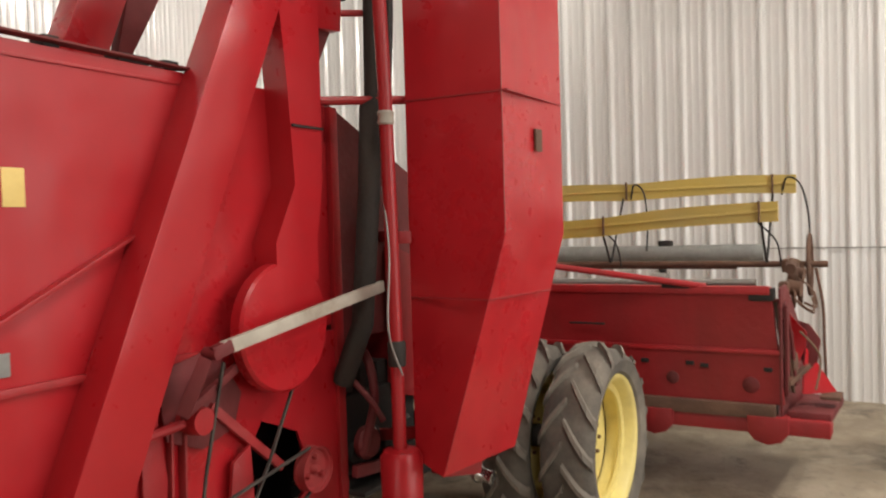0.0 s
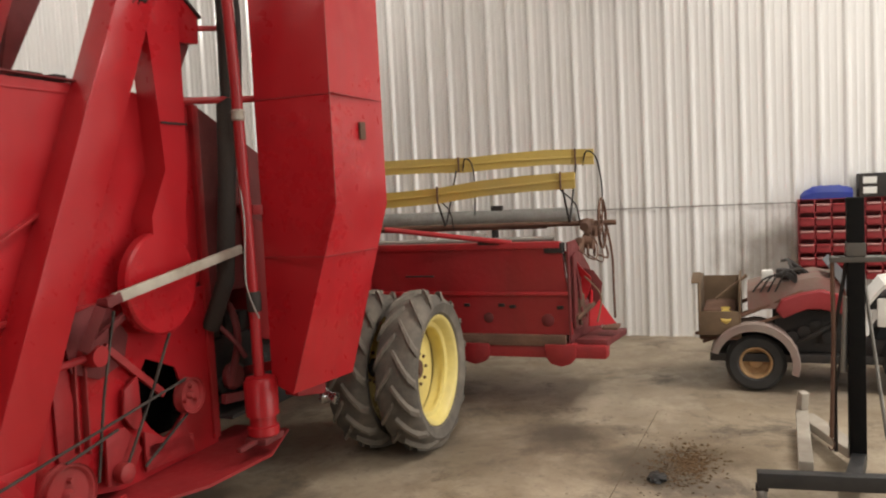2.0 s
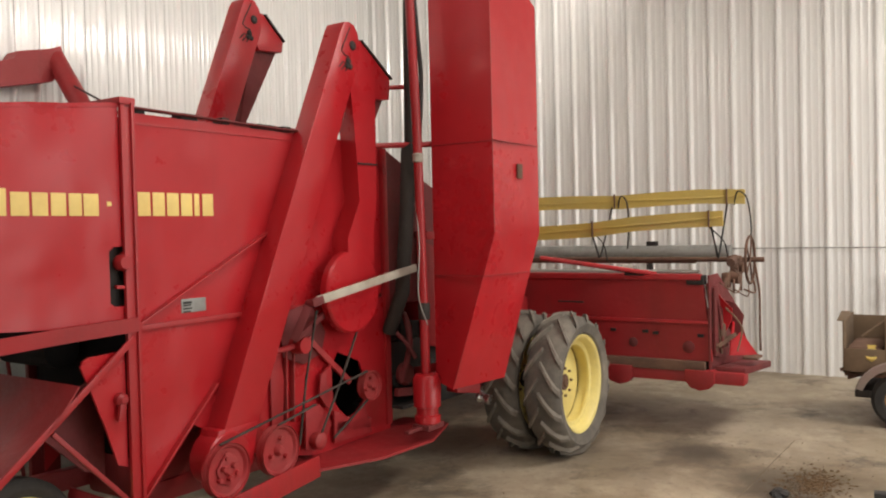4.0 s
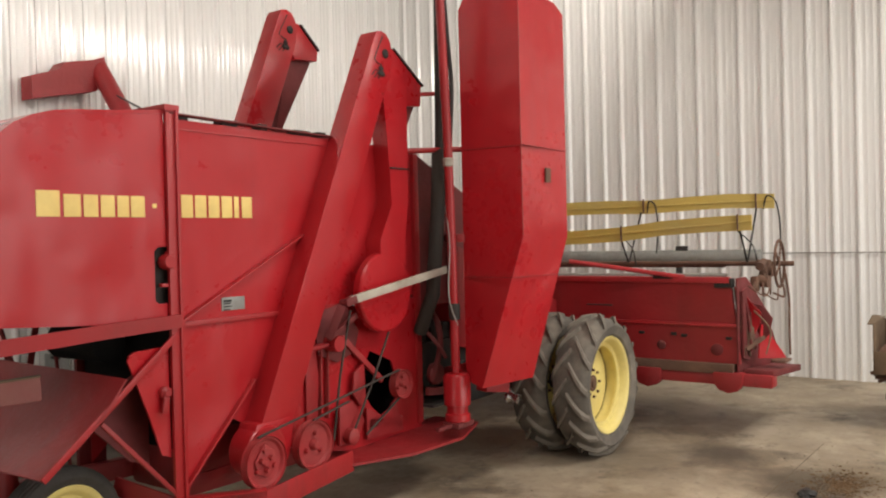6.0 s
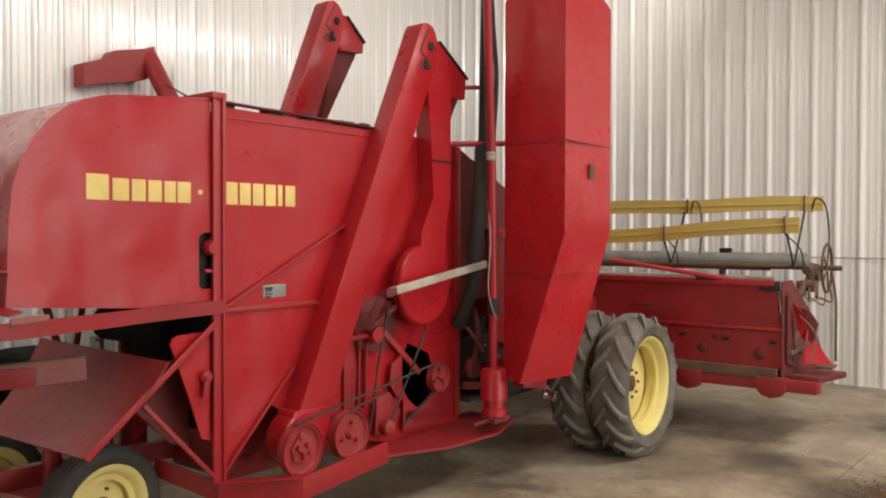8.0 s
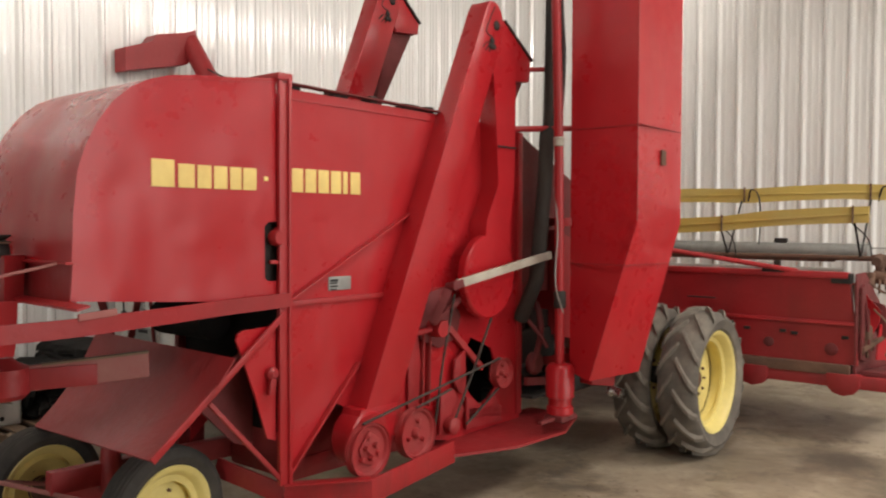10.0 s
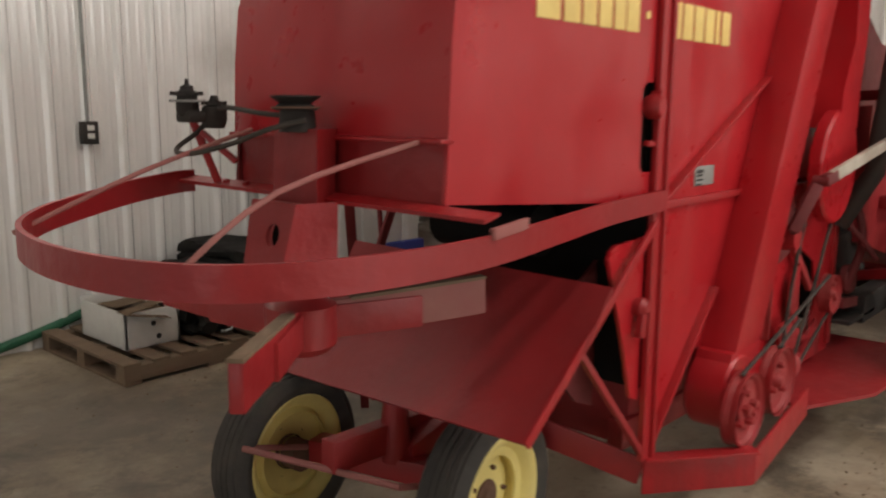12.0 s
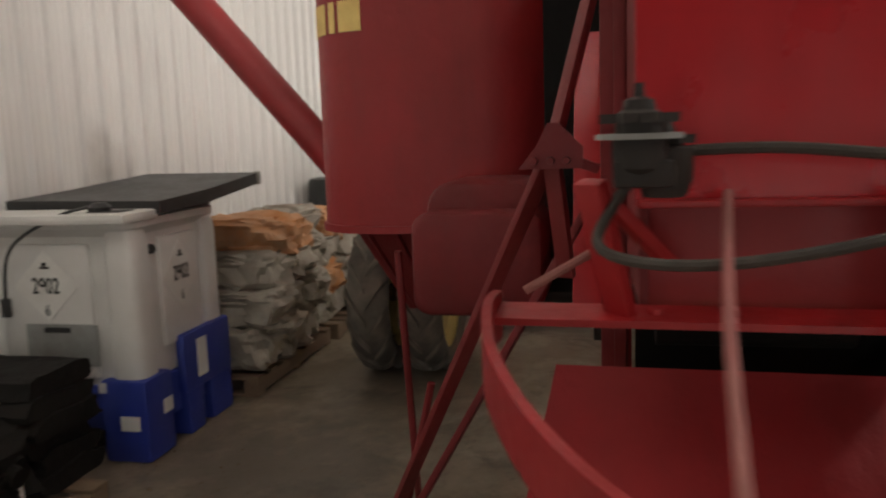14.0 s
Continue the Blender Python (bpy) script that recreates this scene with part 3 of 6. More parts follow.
for k in range(4):
    lathe(bm, [(0, 0), (0.05, 0), (0.05, 0.05), (0.03, 0.07), (0, 0.07)], (1.97 + 0.13 * k, 0.06, 0.60 + 0.05 * (k % 2)), (0, -1, 0), 14)
    add_box(bm, (1.93 + 0.14 * k, 0.06, 0.86), (2.02 + 0.14 * k, 0.2, 0.97 + 0.04 * (k % 2)), 0.01)
cp("engine_block", bm, DARK, "black oily engine")
bm = lathem([(0, 0), (0.07, 0), (0.075, 0.03), (0.06, 0.05), (0, 0.05)], (1.97, -0.02, 0.66), (0, -1, 0), 18)
beam(bm, (1.86, -0.05, 0.56), (2.2, -0.05, 0.52), 0.03, 0.05)
cp("engine_pulley", bm, RED_GRIME_SHADE, "dirty red engine pulley")
cp("engine_shelf", boxm((1.86, -0.1, 0.455), (2.3, 0.3, 0.475), 0.003), DARK, "grimy engine shelf")
bm = bmesh.new()
tube(bm, curve_pts([(1.92, -0.05, 0.62), (1.95, -0.1, 0.85), (1.98, -0.05, 1.02), (2.02, 0.05, 1.08)]), 0.02)
tube(bm, curve_pts([(1.86, -0.02, 0.98), (1.90, -0.12, 0.86), (1.90, -0.18, 0.78)]), 0.013)
cp("engine_pipe", bm, RED_GRIME_SHADE, "bent grimy red engine pipe")
cp("upright_stay", beamm((1.84, 0.0, 0.36), (1.84, 0.0, 2.1), 0.05, 0.03), RED_FRAME)

# grain elevator on the near side
def elevator(dx, dy, dz, material, label, head, throat, foot=0.0):
    """A leaning elevator leg with its round head."""
    d = Vector((1.0, 2.16)).normalized()
    a0, b0, a1 = Vector((0.345, 0.58)), Vector((0.560, 0.565)), Vector((1.325, 2.70))
    leg = [(a0.x + foot, a0.y), (b0.x + foot, b0.y), (1.458, 2.54), (1.478, 2.60), (1.482, 2.68), (1.468, 2.735), (1.435, 2.775), (1.39, 2.787), (1.35, 2.78), (1.325, 2.745)]
    bm = platem([(a + dx, b + dz) for a, b in leg], -0.13 + dy, 0.0 + dy)
    bevelled(bm, 0.006)
    el = cp("elevator", bm, material, label)
    bm = bmesh.new()
    plate(bm, head, -0.124 + dy, -0.008 + dy)
    bevelled(bm, 0.005)
    hood = cp("head_hood", bm, material, "", el)
    # dark red paints in the shade that the head throws on its throat
    cp("hood_throat", bevelled(platem(throat, -0.085 + dy, -0.03 + dy), 0.004), RED_GRIME_SHADE, "folded throat with the head's shade put into its dark red", hood)
    for px, pz, r in ((1.415, 2.655, 0.028), (1.37, 2.56, 0.02), (1.385, 2.53, 0.018), (1.36, 2.53, 0.016)):
        cp("head_bolt", lathem([(0, 0.012), (r * 0.6, 0.014), (r, 0.006), (r, 0)], (px + dx, -0.13 + dy, pz + dz), (0, -1, 0), 10), DARK, "dark greasy bolt", el)
    return el


elevator(0, 0, 0, RED, "leaning red grain elevator leg with rounded head",
         [(1.455, 2.69), (1.50, 2.70), (1.545, 2.665), (1.775, 2.515), (1.765, 2.385), (1.60, 2.37), (1.44, 2.44)], [(1.755, 2.40), (1.58, 2.40), (1.58, 2.17), (1.62, 2.17)])
elevator(0.14, 0.93, 0.325, RED, "red return elevator leg on the far side",
         [(1.59, 3.03), (1.64, 3.04), (1.70, 2.985), (1.825, 2.88), (1.815, 2.81), (1.60, 2.79), (1.57, 2.85)], [(1.805, 2.83), (1.58, 2.83), (1.45, 2.30), (1.50, 2.30)], 0.085)
cp("head_cover", beamm((1.66, 0.865, 3.035), (1.835, 0.865, 2.885), 0.14, 0.012), DARK, "rusty hinged cover on the elevator head")
for pts in ([(1.395, 2.755), (1.335, 2.65), (1.315, 2.61), (1.345, 2.59), (1.38, 2.585)], [(1.29, 2.515), (1.325, 2.55), (1.345, 2.545)], [(1.31, 2.50), (1.36, 2.55), (1.365, 2.52)], [(1.345, 2.50), (1.375, 2.535)]):
    for dx, dy, dz in ((0, 0, 0), (0.14, 0.93, 0.325)):
        cp("paint_scratch", tubem([(a + dx, dy - 0.1305, b + dz) for a, b in pts], 0.0045, 5), DARK, "scratched dark line in the paint")
bm = bmesh.new()
beam(bm, (1.50, -0.065, 2.70), (1.79, -0.065, 2.515), 0.14, 0.012)
cp("head_cover", bm, DARK, "rusty hinged cover on the elevator head")
bm = bmesh.new()
loft(bm, [[(1.39, -0.12, 2.50), (1.615, -0.13, 2.50), (1.63, 0.0, 2.50), (1.40, 0.0, 2.50)],
          [(1.425, -0.125, 2.12), (1.612, -0.13, 2.12), (1.627, 0.0, 2.12), (1.44, 0.0, 2.12)],
          [(1.445, -0.13, 1.76), (1.605, -0.13, 1.77), (1.62, 0.0, 1.77), (1.46, 0.0, 1.76)],
          [(1.33, -0.13, 1.55), (1.565, -0.13, 1.56), (1.58, 0.0, 1.56), (1.345, 0.0, 1.55)],
          [(1.33, -0.13, 1.40), (1.565, -0.13, 1.40), (1.58, 0.0, 1.40), (1.345, 0.0, 1.40)]])
bevelled(bm, 0.005)
cp("down_spout", bm, RED, "red down spout from the elevator head")
cp("spout_band", boxm((1.435, -0.138, 1.975), (1.615, -0.128, 1.985), 0.002), DARK)
# boot at the elevator's foot
bm = bmesh.new()
lathe(bm, [(0, 0.0), (0.125, 0.0), (0.133, 0.01), (0.133, 0.13), (0.125, 0.14), (0, 0.14)], (0.40, 0.0, 0.515), (0, -1, 0), 28)
cp("elevator_boot", bm, RED, "round red elevator boot")


def pulley(x, y, z, r, label="", spokes=0, hubr=0.04):
    p = cp("pulley", lathem([(hubr * 0.5, 0.0), (r * 0.8, 0.0), (r * 0.86, 0.018), (r, 0.018), (r, 0.008), (r * 0.93, 0.034), (r, 0.06), (r, 0.05), (r * 0.9, 0.05),
                              (r * 0.82, 0.036), (hubr, 0.032), (hubr * 0.5, 0.03)], (x, y, z), (0, -1, 0), 36), RED_DUSTY, label)
    cp("hub", lathem([(0, 0.0), (hubr * 0.7, 0.0), (hubr * 0.7, 0.042), (hubr * 0.4, 0.06), (0, 0.06)], (x, y, z), (0, -1, 0), 14), RED_DUSTY, "", p)
    for k in range(3):
        a = k * 2.1 + x * 5
        cp("pulley_bolt", bolt(bmesh.new(), (x + hubr * 1.5 * math.cos(a), y - 0.034, z + hubr * 1.5 * math.sin(a)), (0, -1, 0), 0.013, 0.022), RED_DUSTY, "", p)
    return p


cp("boot_box", bevelled(platem([(0.29, 0.50), (0.345, 0.66), (0.60, 0.66), (0.555, 0.45), (0.42, 0.38), (0.33, 0.41)], -0.132, -0.004), 0.008), RED, "boxed red foot of the elevator")
pulley(0.335, -0.15, 0.485, 0.128, "red drive pulley by the elevator boot")
bm = platem([(0.27, 0.50), (0.335, 0.575), (0.40, 0.53), (0.40, 0.45), (0.35, 0.41), (0.285, 0.44)], -0.196, -0.188)
for a_ in range(3):
    bolt(bm, (0.335 + 0.035 * math.cos(a_ * 2.1 + 0.6), -0.196, 0.485 + 0.035 * math.sin(a_ * 2.1 + 0.6)), (0, -1, 0), 0.015, 0.024)
cp("pulley_plate", bevelled(bm, 0.003), RED_DUSTY, "dirty bolted plate on the drive pulley")
pulley(0.695, -0.13, 0.49, 0.128, "red drive pulley")
pulley(1.55, -0.05, 0.665, 0.088, "small red pulley by the opening", hubr=0.03)
bm = lathem([(0, 0.0), (0.225, 0.0), (0.238, 0.008), (0.238, 0.05), (0.228, 0.06), (0.20, 0.062), (0, 0.064)], (1.375, -0.07, 1.24), (0, -1, 0), 48)
cp("round_shield", bm, RED, "round red belt shield")
bm = bmesh.new()
beam(bm, (0.965, -0.215, 1.225), (1.87, -0.215, 1.352), 0.022, 0.046, 0.003)
cp("shaker_bar", bm, ALU, "pale weathered drive bar")
bm = bmesh.new()
beam(bm, (0.935, -0.20, 1.212), (1.0, -0.22, 1.232), 0.035, 0.045, 0.008)
beam(bm, (0.93, -0.18, 1.2), (0.88, -0.12, 1.02), 0.03, 0.045, 0.006)
beam(bm, (0.88, -0.12, 1.02), (1.2, -0.06, 1.13), 0.025, 0.03, 0.005)
lathe(bm, [(0, -0.03), (0.02, -0.03), (0.02, 0.03), (0, 0.03)], (0.945, -0.19, 1.212), (0, -1, 0), 12)
cp("bar_crank", bm, RED_GRIME_SHADE, "grimy crank arm of the drive bar")
# added plate: grime and the recess's shade in one dark red
cp("grease_shield", bevelled(platem([(0.86, 1.15), (1.12, 1.20), (1.24, 1.02), (1.20, 0.90), (1.05, 0.86), (0.90, 0.92)], -0.022, -0.014), 0.003), RED_GRIME_SHADE, "added dark red sheet for the grime and shade behind the crank")
cp("cross_shaft", tubem([(0.66, -0.06, 0.96), (1.06, -0.06, 0.985)], 0.016), RED_OLD, "dirty cross shaft")
cp("shaft_bearing", lathem([(0, -0.04), (0.045, -0.04), (0.05, 0), (0.045, 0.05), (0, 0.05)], (0.98, -0.06, 0.98), (0, -1, 0), 14), RED_FRAME)
for a, b, w, h in (((0.915, -0.018, 0.985), (0.905, -0.018, 0.58), 0.028, 0.010), ((0.968, -0.018, 0.98), (0.958, -0.018, 0.56), 0.034, 0.010), ((1.08, -0.03, 1.0), (1.43, -0.03, 0.70), 0.022, 0.034),
                   ((1.30, -0.02, 0.46), (1.62, -0.02, 0.42), 0.03, 0.06)):
    cp("side_flange", beamm(a, b, h, w, 0.003, (0, 1, 0)), RED_DUSTY, "dirty red flange on the side panel")
for outline, y0 in (([(1.255, 0.83), (1.165, 0.785), (1.15, 0.67), (1.20, 0.60), (1.265, 0.56)], -0.045), ([(1.02, 0.61), (1.13, 0.63), (1.19, 0.56), (1.23, 0.50), (1.14, 0.37), (1.01, 0.40)], -0.06),
                    ([(1.28, 0.56), (1.44, 0.48), (1.56, 0.54), (1.63, 0.36), (1.28, 0.37)], -0.035), ([(0.80, 1.02), (0.86, 1.05), (0.90, 0.80), (0.88, 0.55), (0.80, 0.56)], -0.02)):
    cp("side_gusset", bevelled(platem(outline, y0, y0 + 0.016), 0.004), RED_OLD, "bent red gusset plate with a grimy edge")
for a, b in (((0.30, -0.185, 0.612), (1.53, -0.085, 0.752)), ((0.70, -0.165, 0.615), (1.02, -0.13, 0.655)), ((1.52, -0.09, 0.582), (1.22, -0.08, 0.42)),
             ((1.065, -0.115, 1.16), (0.985, -0.10, 0.80)), ((0.985, -0.10, 0.80), (0.93, -0.09, 0.45)), ((1.44, -0.10, 1.03), (1.29, -0.095, 0.76)), ((1.29, -0.095, 0.76), (1.09, -0.09, 0.45))):
    cp("drive_belt", beamm(a, b, 0.012, 0.009, 0.002), BELT, "slack dusty drive belt")
cp("belt_roller", lathem([(0, 0), (0.04, 0), (0.045, 0.01), (0.045, 0.05), (0.03, 0.06), (0, 0.06)], (1.08, -0.06, 0.44), (0, -1, 0), 16), RED_DUSTY, "small dirty belt roller")
# outrigger rail and lower sheets
guard = cp("belt_guard_rail", beamm((0.285, -0.25, 0.315), (0.965, -0.195, 0.345), 0.012, 0.115, 0.003), RED_FRAME, "bent red guard rail round the pulleys")
cp("rail_arm", beamm((-0.02, -0.01, 0.315), (0.29, -0.25, 0.315), 0.012, 0.12, 0.003), RED_FRAME, "", guard)
cp("rail_tail", beamm((-0.01, 0.0, 0.325), (-0.144, 0.319, 0.421), 0.014, 0.09, 0.003), RED_OLD, "dull red rail running back from the post", guard)
cp("rail_flange", beamm((-0.02, -0.01, 0.375), (0.29, -0.25, 0.375), 0.06, 0.01, 0.002), RED_FRAME, "", guard)
bm = bmesh.new()
beam(bm, (0.10, 0.16, 0.37), (1.85, 0.16, 0.34), 0.06, 0.10, 0.004)
cp("main_frame_rail", bm, RED_OLD, "long dirty red chassis rail")
cp("main_frame_rail", beamm((-0.75, 0.66, 0.42), (1.85, 0.66, 0.34), 0.06, 0.10, 0.004), RED_OLD)
bm = platem([(0.95, -0.20), (1.3, -0.36), (1.75, -0.40), (2.15, -0.25), (2.15, 0.1), (0.95, 0.1)], 0.315, 0.33, (), lambda a, b, c: (a, b, c))
cp("step_deck", bm, RED_OLD, "flat red step plate under the side")
bm = boxm((0.16, 0.14, 0.30), (0.95, 0.66, 0.62), 0.05)
cp("cleaning_shoe", bm, RED_OLD, "dusty red cleaning shoe underneath")
# ladder-side linkage near the rear: lower panel behind the post, straw pan
cp("shoe_side_panel", platem([(-0.262, 1.045), (-0.252, 1.07), (-0.225, 1.083), (-0.145, 1.085), (-0.052, 1.09), (-0.052, 0.575), (-0.10, 0.595), (-0.16, 0.78)], 0.004, 0.016), RED, "red shoe side panel behind the post")
bm = bmesh.new()
lathe(bm, [(0, 0), (0.03, 0), (0.03, 0.03), (0.015, 0.045), (0, 0.045)], (-0.085, 0.01, 0.88), (0, -1, 0), 12)
beam(bm, (-0.085, -0.02, 0.88), (-0.10, -0.02, 0.79), 0.02, 0.03)
cp("shoe_link", bm, RED_OLD, "worn shoe link")
cp("shoe_side_panel", platem([(-0.40, 0.80), (-0.06, 1.0), (-0.06, 0.52), (-0.16, 0.56)], 0.16, 0.172), RED_GRIME_SHADE, "dark red inner shoe panel")
# straw pan
def pan_pt(u, v, off=0.0):
    a, b = Vector((-0.665, -0.012, 0.625)), Vector((-0.645, 1.02, 0.59))
    c, d = Vector((-0.295, -0.03, 0.978)), Vector((-0.396, 0.914, 1.019))
    p = a.lerp(b, u).lerp(c.lerp(d, u), v)
    n = Vector((-0.62, 0, 0.78))
    return p + n * (off - 0.03 * math.sin(math.pi * v))


bm = bmesh.new()
nu, nv = 8, 8
top = [[bm.verts.new(pan_pt(i / nu, j / nv)) for j in range(nv + 1)] for i in range(nu + 1)]
bot = [[bm.verts.new(pan_pt(i / nu, j / nv, -0.008)) for j in range(nv + 1)] for i in range(nu + 1)]
for i in range(nu):
    for j in range(nv):
        bm.faces.new((top[i][j], top[i + 1][j], top[i + 1][j + 1], top[i][j + 1]))
        bm.faces.new((bot[i][j], bot[i][j + 1], bot[i + 1][j + 1], bot[i + 1][j]))
for j in range(nv):
    bm.faces.new((top[0][j], top[0][j + 1], bot[0][j + 1], bot[0][j])); bm.faces.new((top[nu][j], bot[nu][j], bot[nu][j + 1], top[nu][j + 1]))
for i in range(nu):
    bm.faces.new((top[i][0], bot[i][0], bot[i + 1][0], top[i + 1][0])); bm.faces.new((top[i][nv], top[i + 1][nv], bot[i + 1][nv], bot[i][nv]))
cp("straw_pan", bm, RED_OLD, "sloping dull red straw pan at the rear")
bm = beamm((-0.665, -0.012, 0.622), (-0.02, -0.02, 1.14), 0.03, 0.012, 0.003, (0, 1, 0))
cp("pan_strap", bm, RED_FRAME, "slanting red strap along the straw pan")
bm = bmesh.new()
beam(bm, (-0.40, 0.0, 0.80), (0.0, -0.01, 0.36), 0.02, 0.02, 0.003)
cp("pan_stay", bm, RED_OLD, "dirty red stay rod")
# drum and sheet carry the hood's inner shade as black
cp("straw_drum", lathem([(0, 0), (0.085, 0), (0.085, W - 0.36), (0, W - 0.36)], (-0.16, 0.30, 1.09), (0, 1, 0), 24), PITCH, "straw rack drum with the hood's inner shade put into its black")
cp("rack_sheet", boxm((-0.02, 0.02, 0.6), (0.0, W - 0.02, 2.08), 0.002), PITCH, "added black sheet standing in for the shade inside the hood")
# steering axle and rear wheels
LUG_MESH = {}


def lug_mesh(r, h, s):
    """One chevron bar of a driving tyre, s = -1 or 1 for its half."""
    if (r, h, s) not in LUG_MESH:
        rings = []
        for q in range(5):
            f = q / 4
            y = s * h * (0.02 + 0.98 * f)
            ang = 0.40 * f
            rad = r * (1.012 - 0.06 * f ** 2.4) if f < 0.99 else r * 0.90
            rb = r * (0.935 - 0.07 * f ** 2) if f < 0.99 else r * 0.86
            wa = 0.062 + 0.022 * f
            rings.append([(rr * math.cos(ang + da), -y, rr * math.sin(ang + da)) for rr, da in ((rb, -wa * 0.7), (rad, -wa * 0.42), (rad, wa * 0.42), (rb, wa * 0.7))])
        bm = loft(bmesh.new(), rings)
        bmesh.ops.recalc_face_normals(bm, faces=bm.faces)
        me = bpy.data.meshes.new("tread_lug")
        bm.to_mesh(me)
        bm.free()
        me.materials.append(RUBBER)
        LUG_MESH[(r, h, s)] = me
    return LUG_MESH[(r, h, s)]


REAR_RUBBER = mat("rear_tyre_rubber", (0.045, 0.041, 0.037), 0.85, 0, 0.3, 6.0, (0.14, 0.12, 0.10), 0.6, 0.004, 60.0)


def wheel(name, at, r, w, rim_r, label, tread, rim_mat, dish=0.10, lugs=0, hub_bolts=6, turn=0.0):
    h = w / 2
    hy = h * 0.5 - dish
    wh = cp(name, lathem([(0, hy - 0.06), (0.055, hy - 0.06), (0.055, hy), (0, hy)], (0, 0, 0), (0, -1, 0), 16), RUST, label)
    ty = [(rim_r + 0.005, -h * 0.72), (rim_r + 0.02, -h * 0.88), ((r + rim_r) / 2, -h), (r * 0.93, -h * 0.9), (r * 0.985, -h * 0.6), (r, -h * 0.2), (r, h * 0.2),
          (r * 0.985, h * 0.6), (r * 0.93, h * 0.9), ((r + rim_r) / 2, h), (rim_r + 0.02, h * 0.88), (rim_r + 0.005, h * 0.72)]
    if tread:
        k = 0.955
        ty = [(a * (k if a > r * 0.9 else 1), b) for a, b in ty]
    if not tread:
        ribs = []
        for g in (-0.45, -0.15, 0.15, 0.45):
            top = r * 1.004 - abs(g) * 0.008
            ribs += [(r * 0.972, h * g - 0.0135), (top, h * g - 0.0095), (top, h * g + 0.0095), (r * 0.972, h * g + 0.0135)]
        ty = ty[:4] + [(r * 0.975, -h * 0.72)] + ribs + [(r * 0.975, h * 0.72)] + ty[8:]
    bm = lathem(ty, (0, 0, 0), (0, -1, 0), 56)
    cp("tyre", bm, RUBBER if tread else REAR_RUBBER, "dusty black tyre" + (" with worn lugs" if tread else ""), wh)
    d = dish
    bm = lathem([(rim_r, -h * 0.75), (rim_r + 0.012, -h * 0.7), (rim_r - 0.02, -h * 0.55), (rim_r - 0.05, -h * 0.2), (rim_r - 0.05, h * 0.2), (rim_r - 0.025, h * 0.5), (rim_r - 0.02, h * 0.62),
                 (rim_r + 0.010, h * 0.72), (rim_r + 0.004, h * 0.80), (rim_r - 0.012, h * 0.76), (rim_r - 0.022, h * 0.68), (rim_r - 0.032, h * 0.5), (rim_r - 0.040, h * 0.36), (rim_r - 0.068, h * 0.32), (rim_r - 0.070, h * 0.20), (rim_r - 0.052, h * 0.14), (rim_r - 0.052, h * 0.02), (rim_r - 0.06, h * 0.5 - d - 0.02),
                 (rim_r * 0.80, h * 0.5 - d), (rim_r * 0.45, h * 0.5 - d + 0.02), (0.06, h * 0.5 - d + 0.02), (0.0, h * 0.5 - d + 0.02)], (0, 0, 0), (0, -1, 0), 48)
    if tread:
        cp("rim_seam", lathem([(rim_r * 0.80, h * 0.5 - d + 0.001), (rim_r * 0.84, h * 0.5 - d - 0.010), (rim_r * 0.84, h * 0.5 - d - 0.002), (rim_r * 0.80, h * 0.5 - d + 0.006)], (0, 0, 0), (0, -1, 0), 40), RUST, "rusty seam round the disc", wh)
    rim = cp("rim", bm, rim_mat, "yellow painted steel rim", wh)
    bm = lathem([(0, 0.006), (0.03, 0.006), (0.036, -0.004), (0.055, -0.004), (0.06, -0.012), (0.06, -0.03)], (0, -(h * 0.5 - d + 0.03), 0), (0, -1, 0), 18)
    cp("hub_cap", bm, RUST, "rusty hub", wh)
    for k in range(hub_bolts):
        a = 2 * math.pi * k / hub_bolts
        rb = min(0.095, rim_r * 0.5)
        cp("wheel_bolt", bolt(bmesh.new(), (rb * math.cos(a), -(h * 0.5 - d + 0.02), rb * math.sin(a)), (0, -1, 0), 0.011 if tread else 0.008, 0.014), RUST, "", wh)
    wh.matrix_parent_inverse = Matrix.Identity(4)
    m = Matrix.Translation(Vector(at) - combine.location) @ Matrix.Rotation(turn, 4, "Z")
    for c in wh.children:
        c.matrix_parent_inverse = Matrix.Identity(4)
    wh.matrix_basis = m
    for k in range(lugs if tread else 0):
        for sd in (-1, 1):
            lug = new("tread_lug", lug_mesh(r, h, sd))
            lug.parent = wh
            lug.matrix_basis = Matrix.Rotation(-2 * math.pi * (k + (0.5 if sd > 0 else 0)) / lugs, 4, "Y")
    return wh


wheel("rear_wheel", (-0.43, 0.30, 0.29), 0.29, 0.16, 0.205, "small rear steering wheel with yellow rim", False, YELLOW, 0.06, 0, 5, radians(6))
wheel("rear_wheel", (-0.62, 1.03, 0.29), 0.29, 0.16, 0.205, "small rear steering wheel with yellow rim", False, YELLOW, 0.06, 0, 5, radians(6) + math.pi)
bm = bmesh.new()
beam(bm, (-0.40, 0.36, 0.31), (-0.56, 0.95, 0.31), 0.09, 0.08, 0.01)
beam(bm, (-0.46, 0.62, 0.34), (-0.2, 0.60, 0.42), 0.10, 0.10, 0.01)
lathe(bm, [(0, 0), (0.05, 0), (0.055, 0.05), (0.04, 0.2), (0, 0.2)], (-0.48, 0.64, 0.33), (0, 0, 1), 14)
cp("steering_axle", bm, RED_OLD, "dirty red rear axle and tie rod")
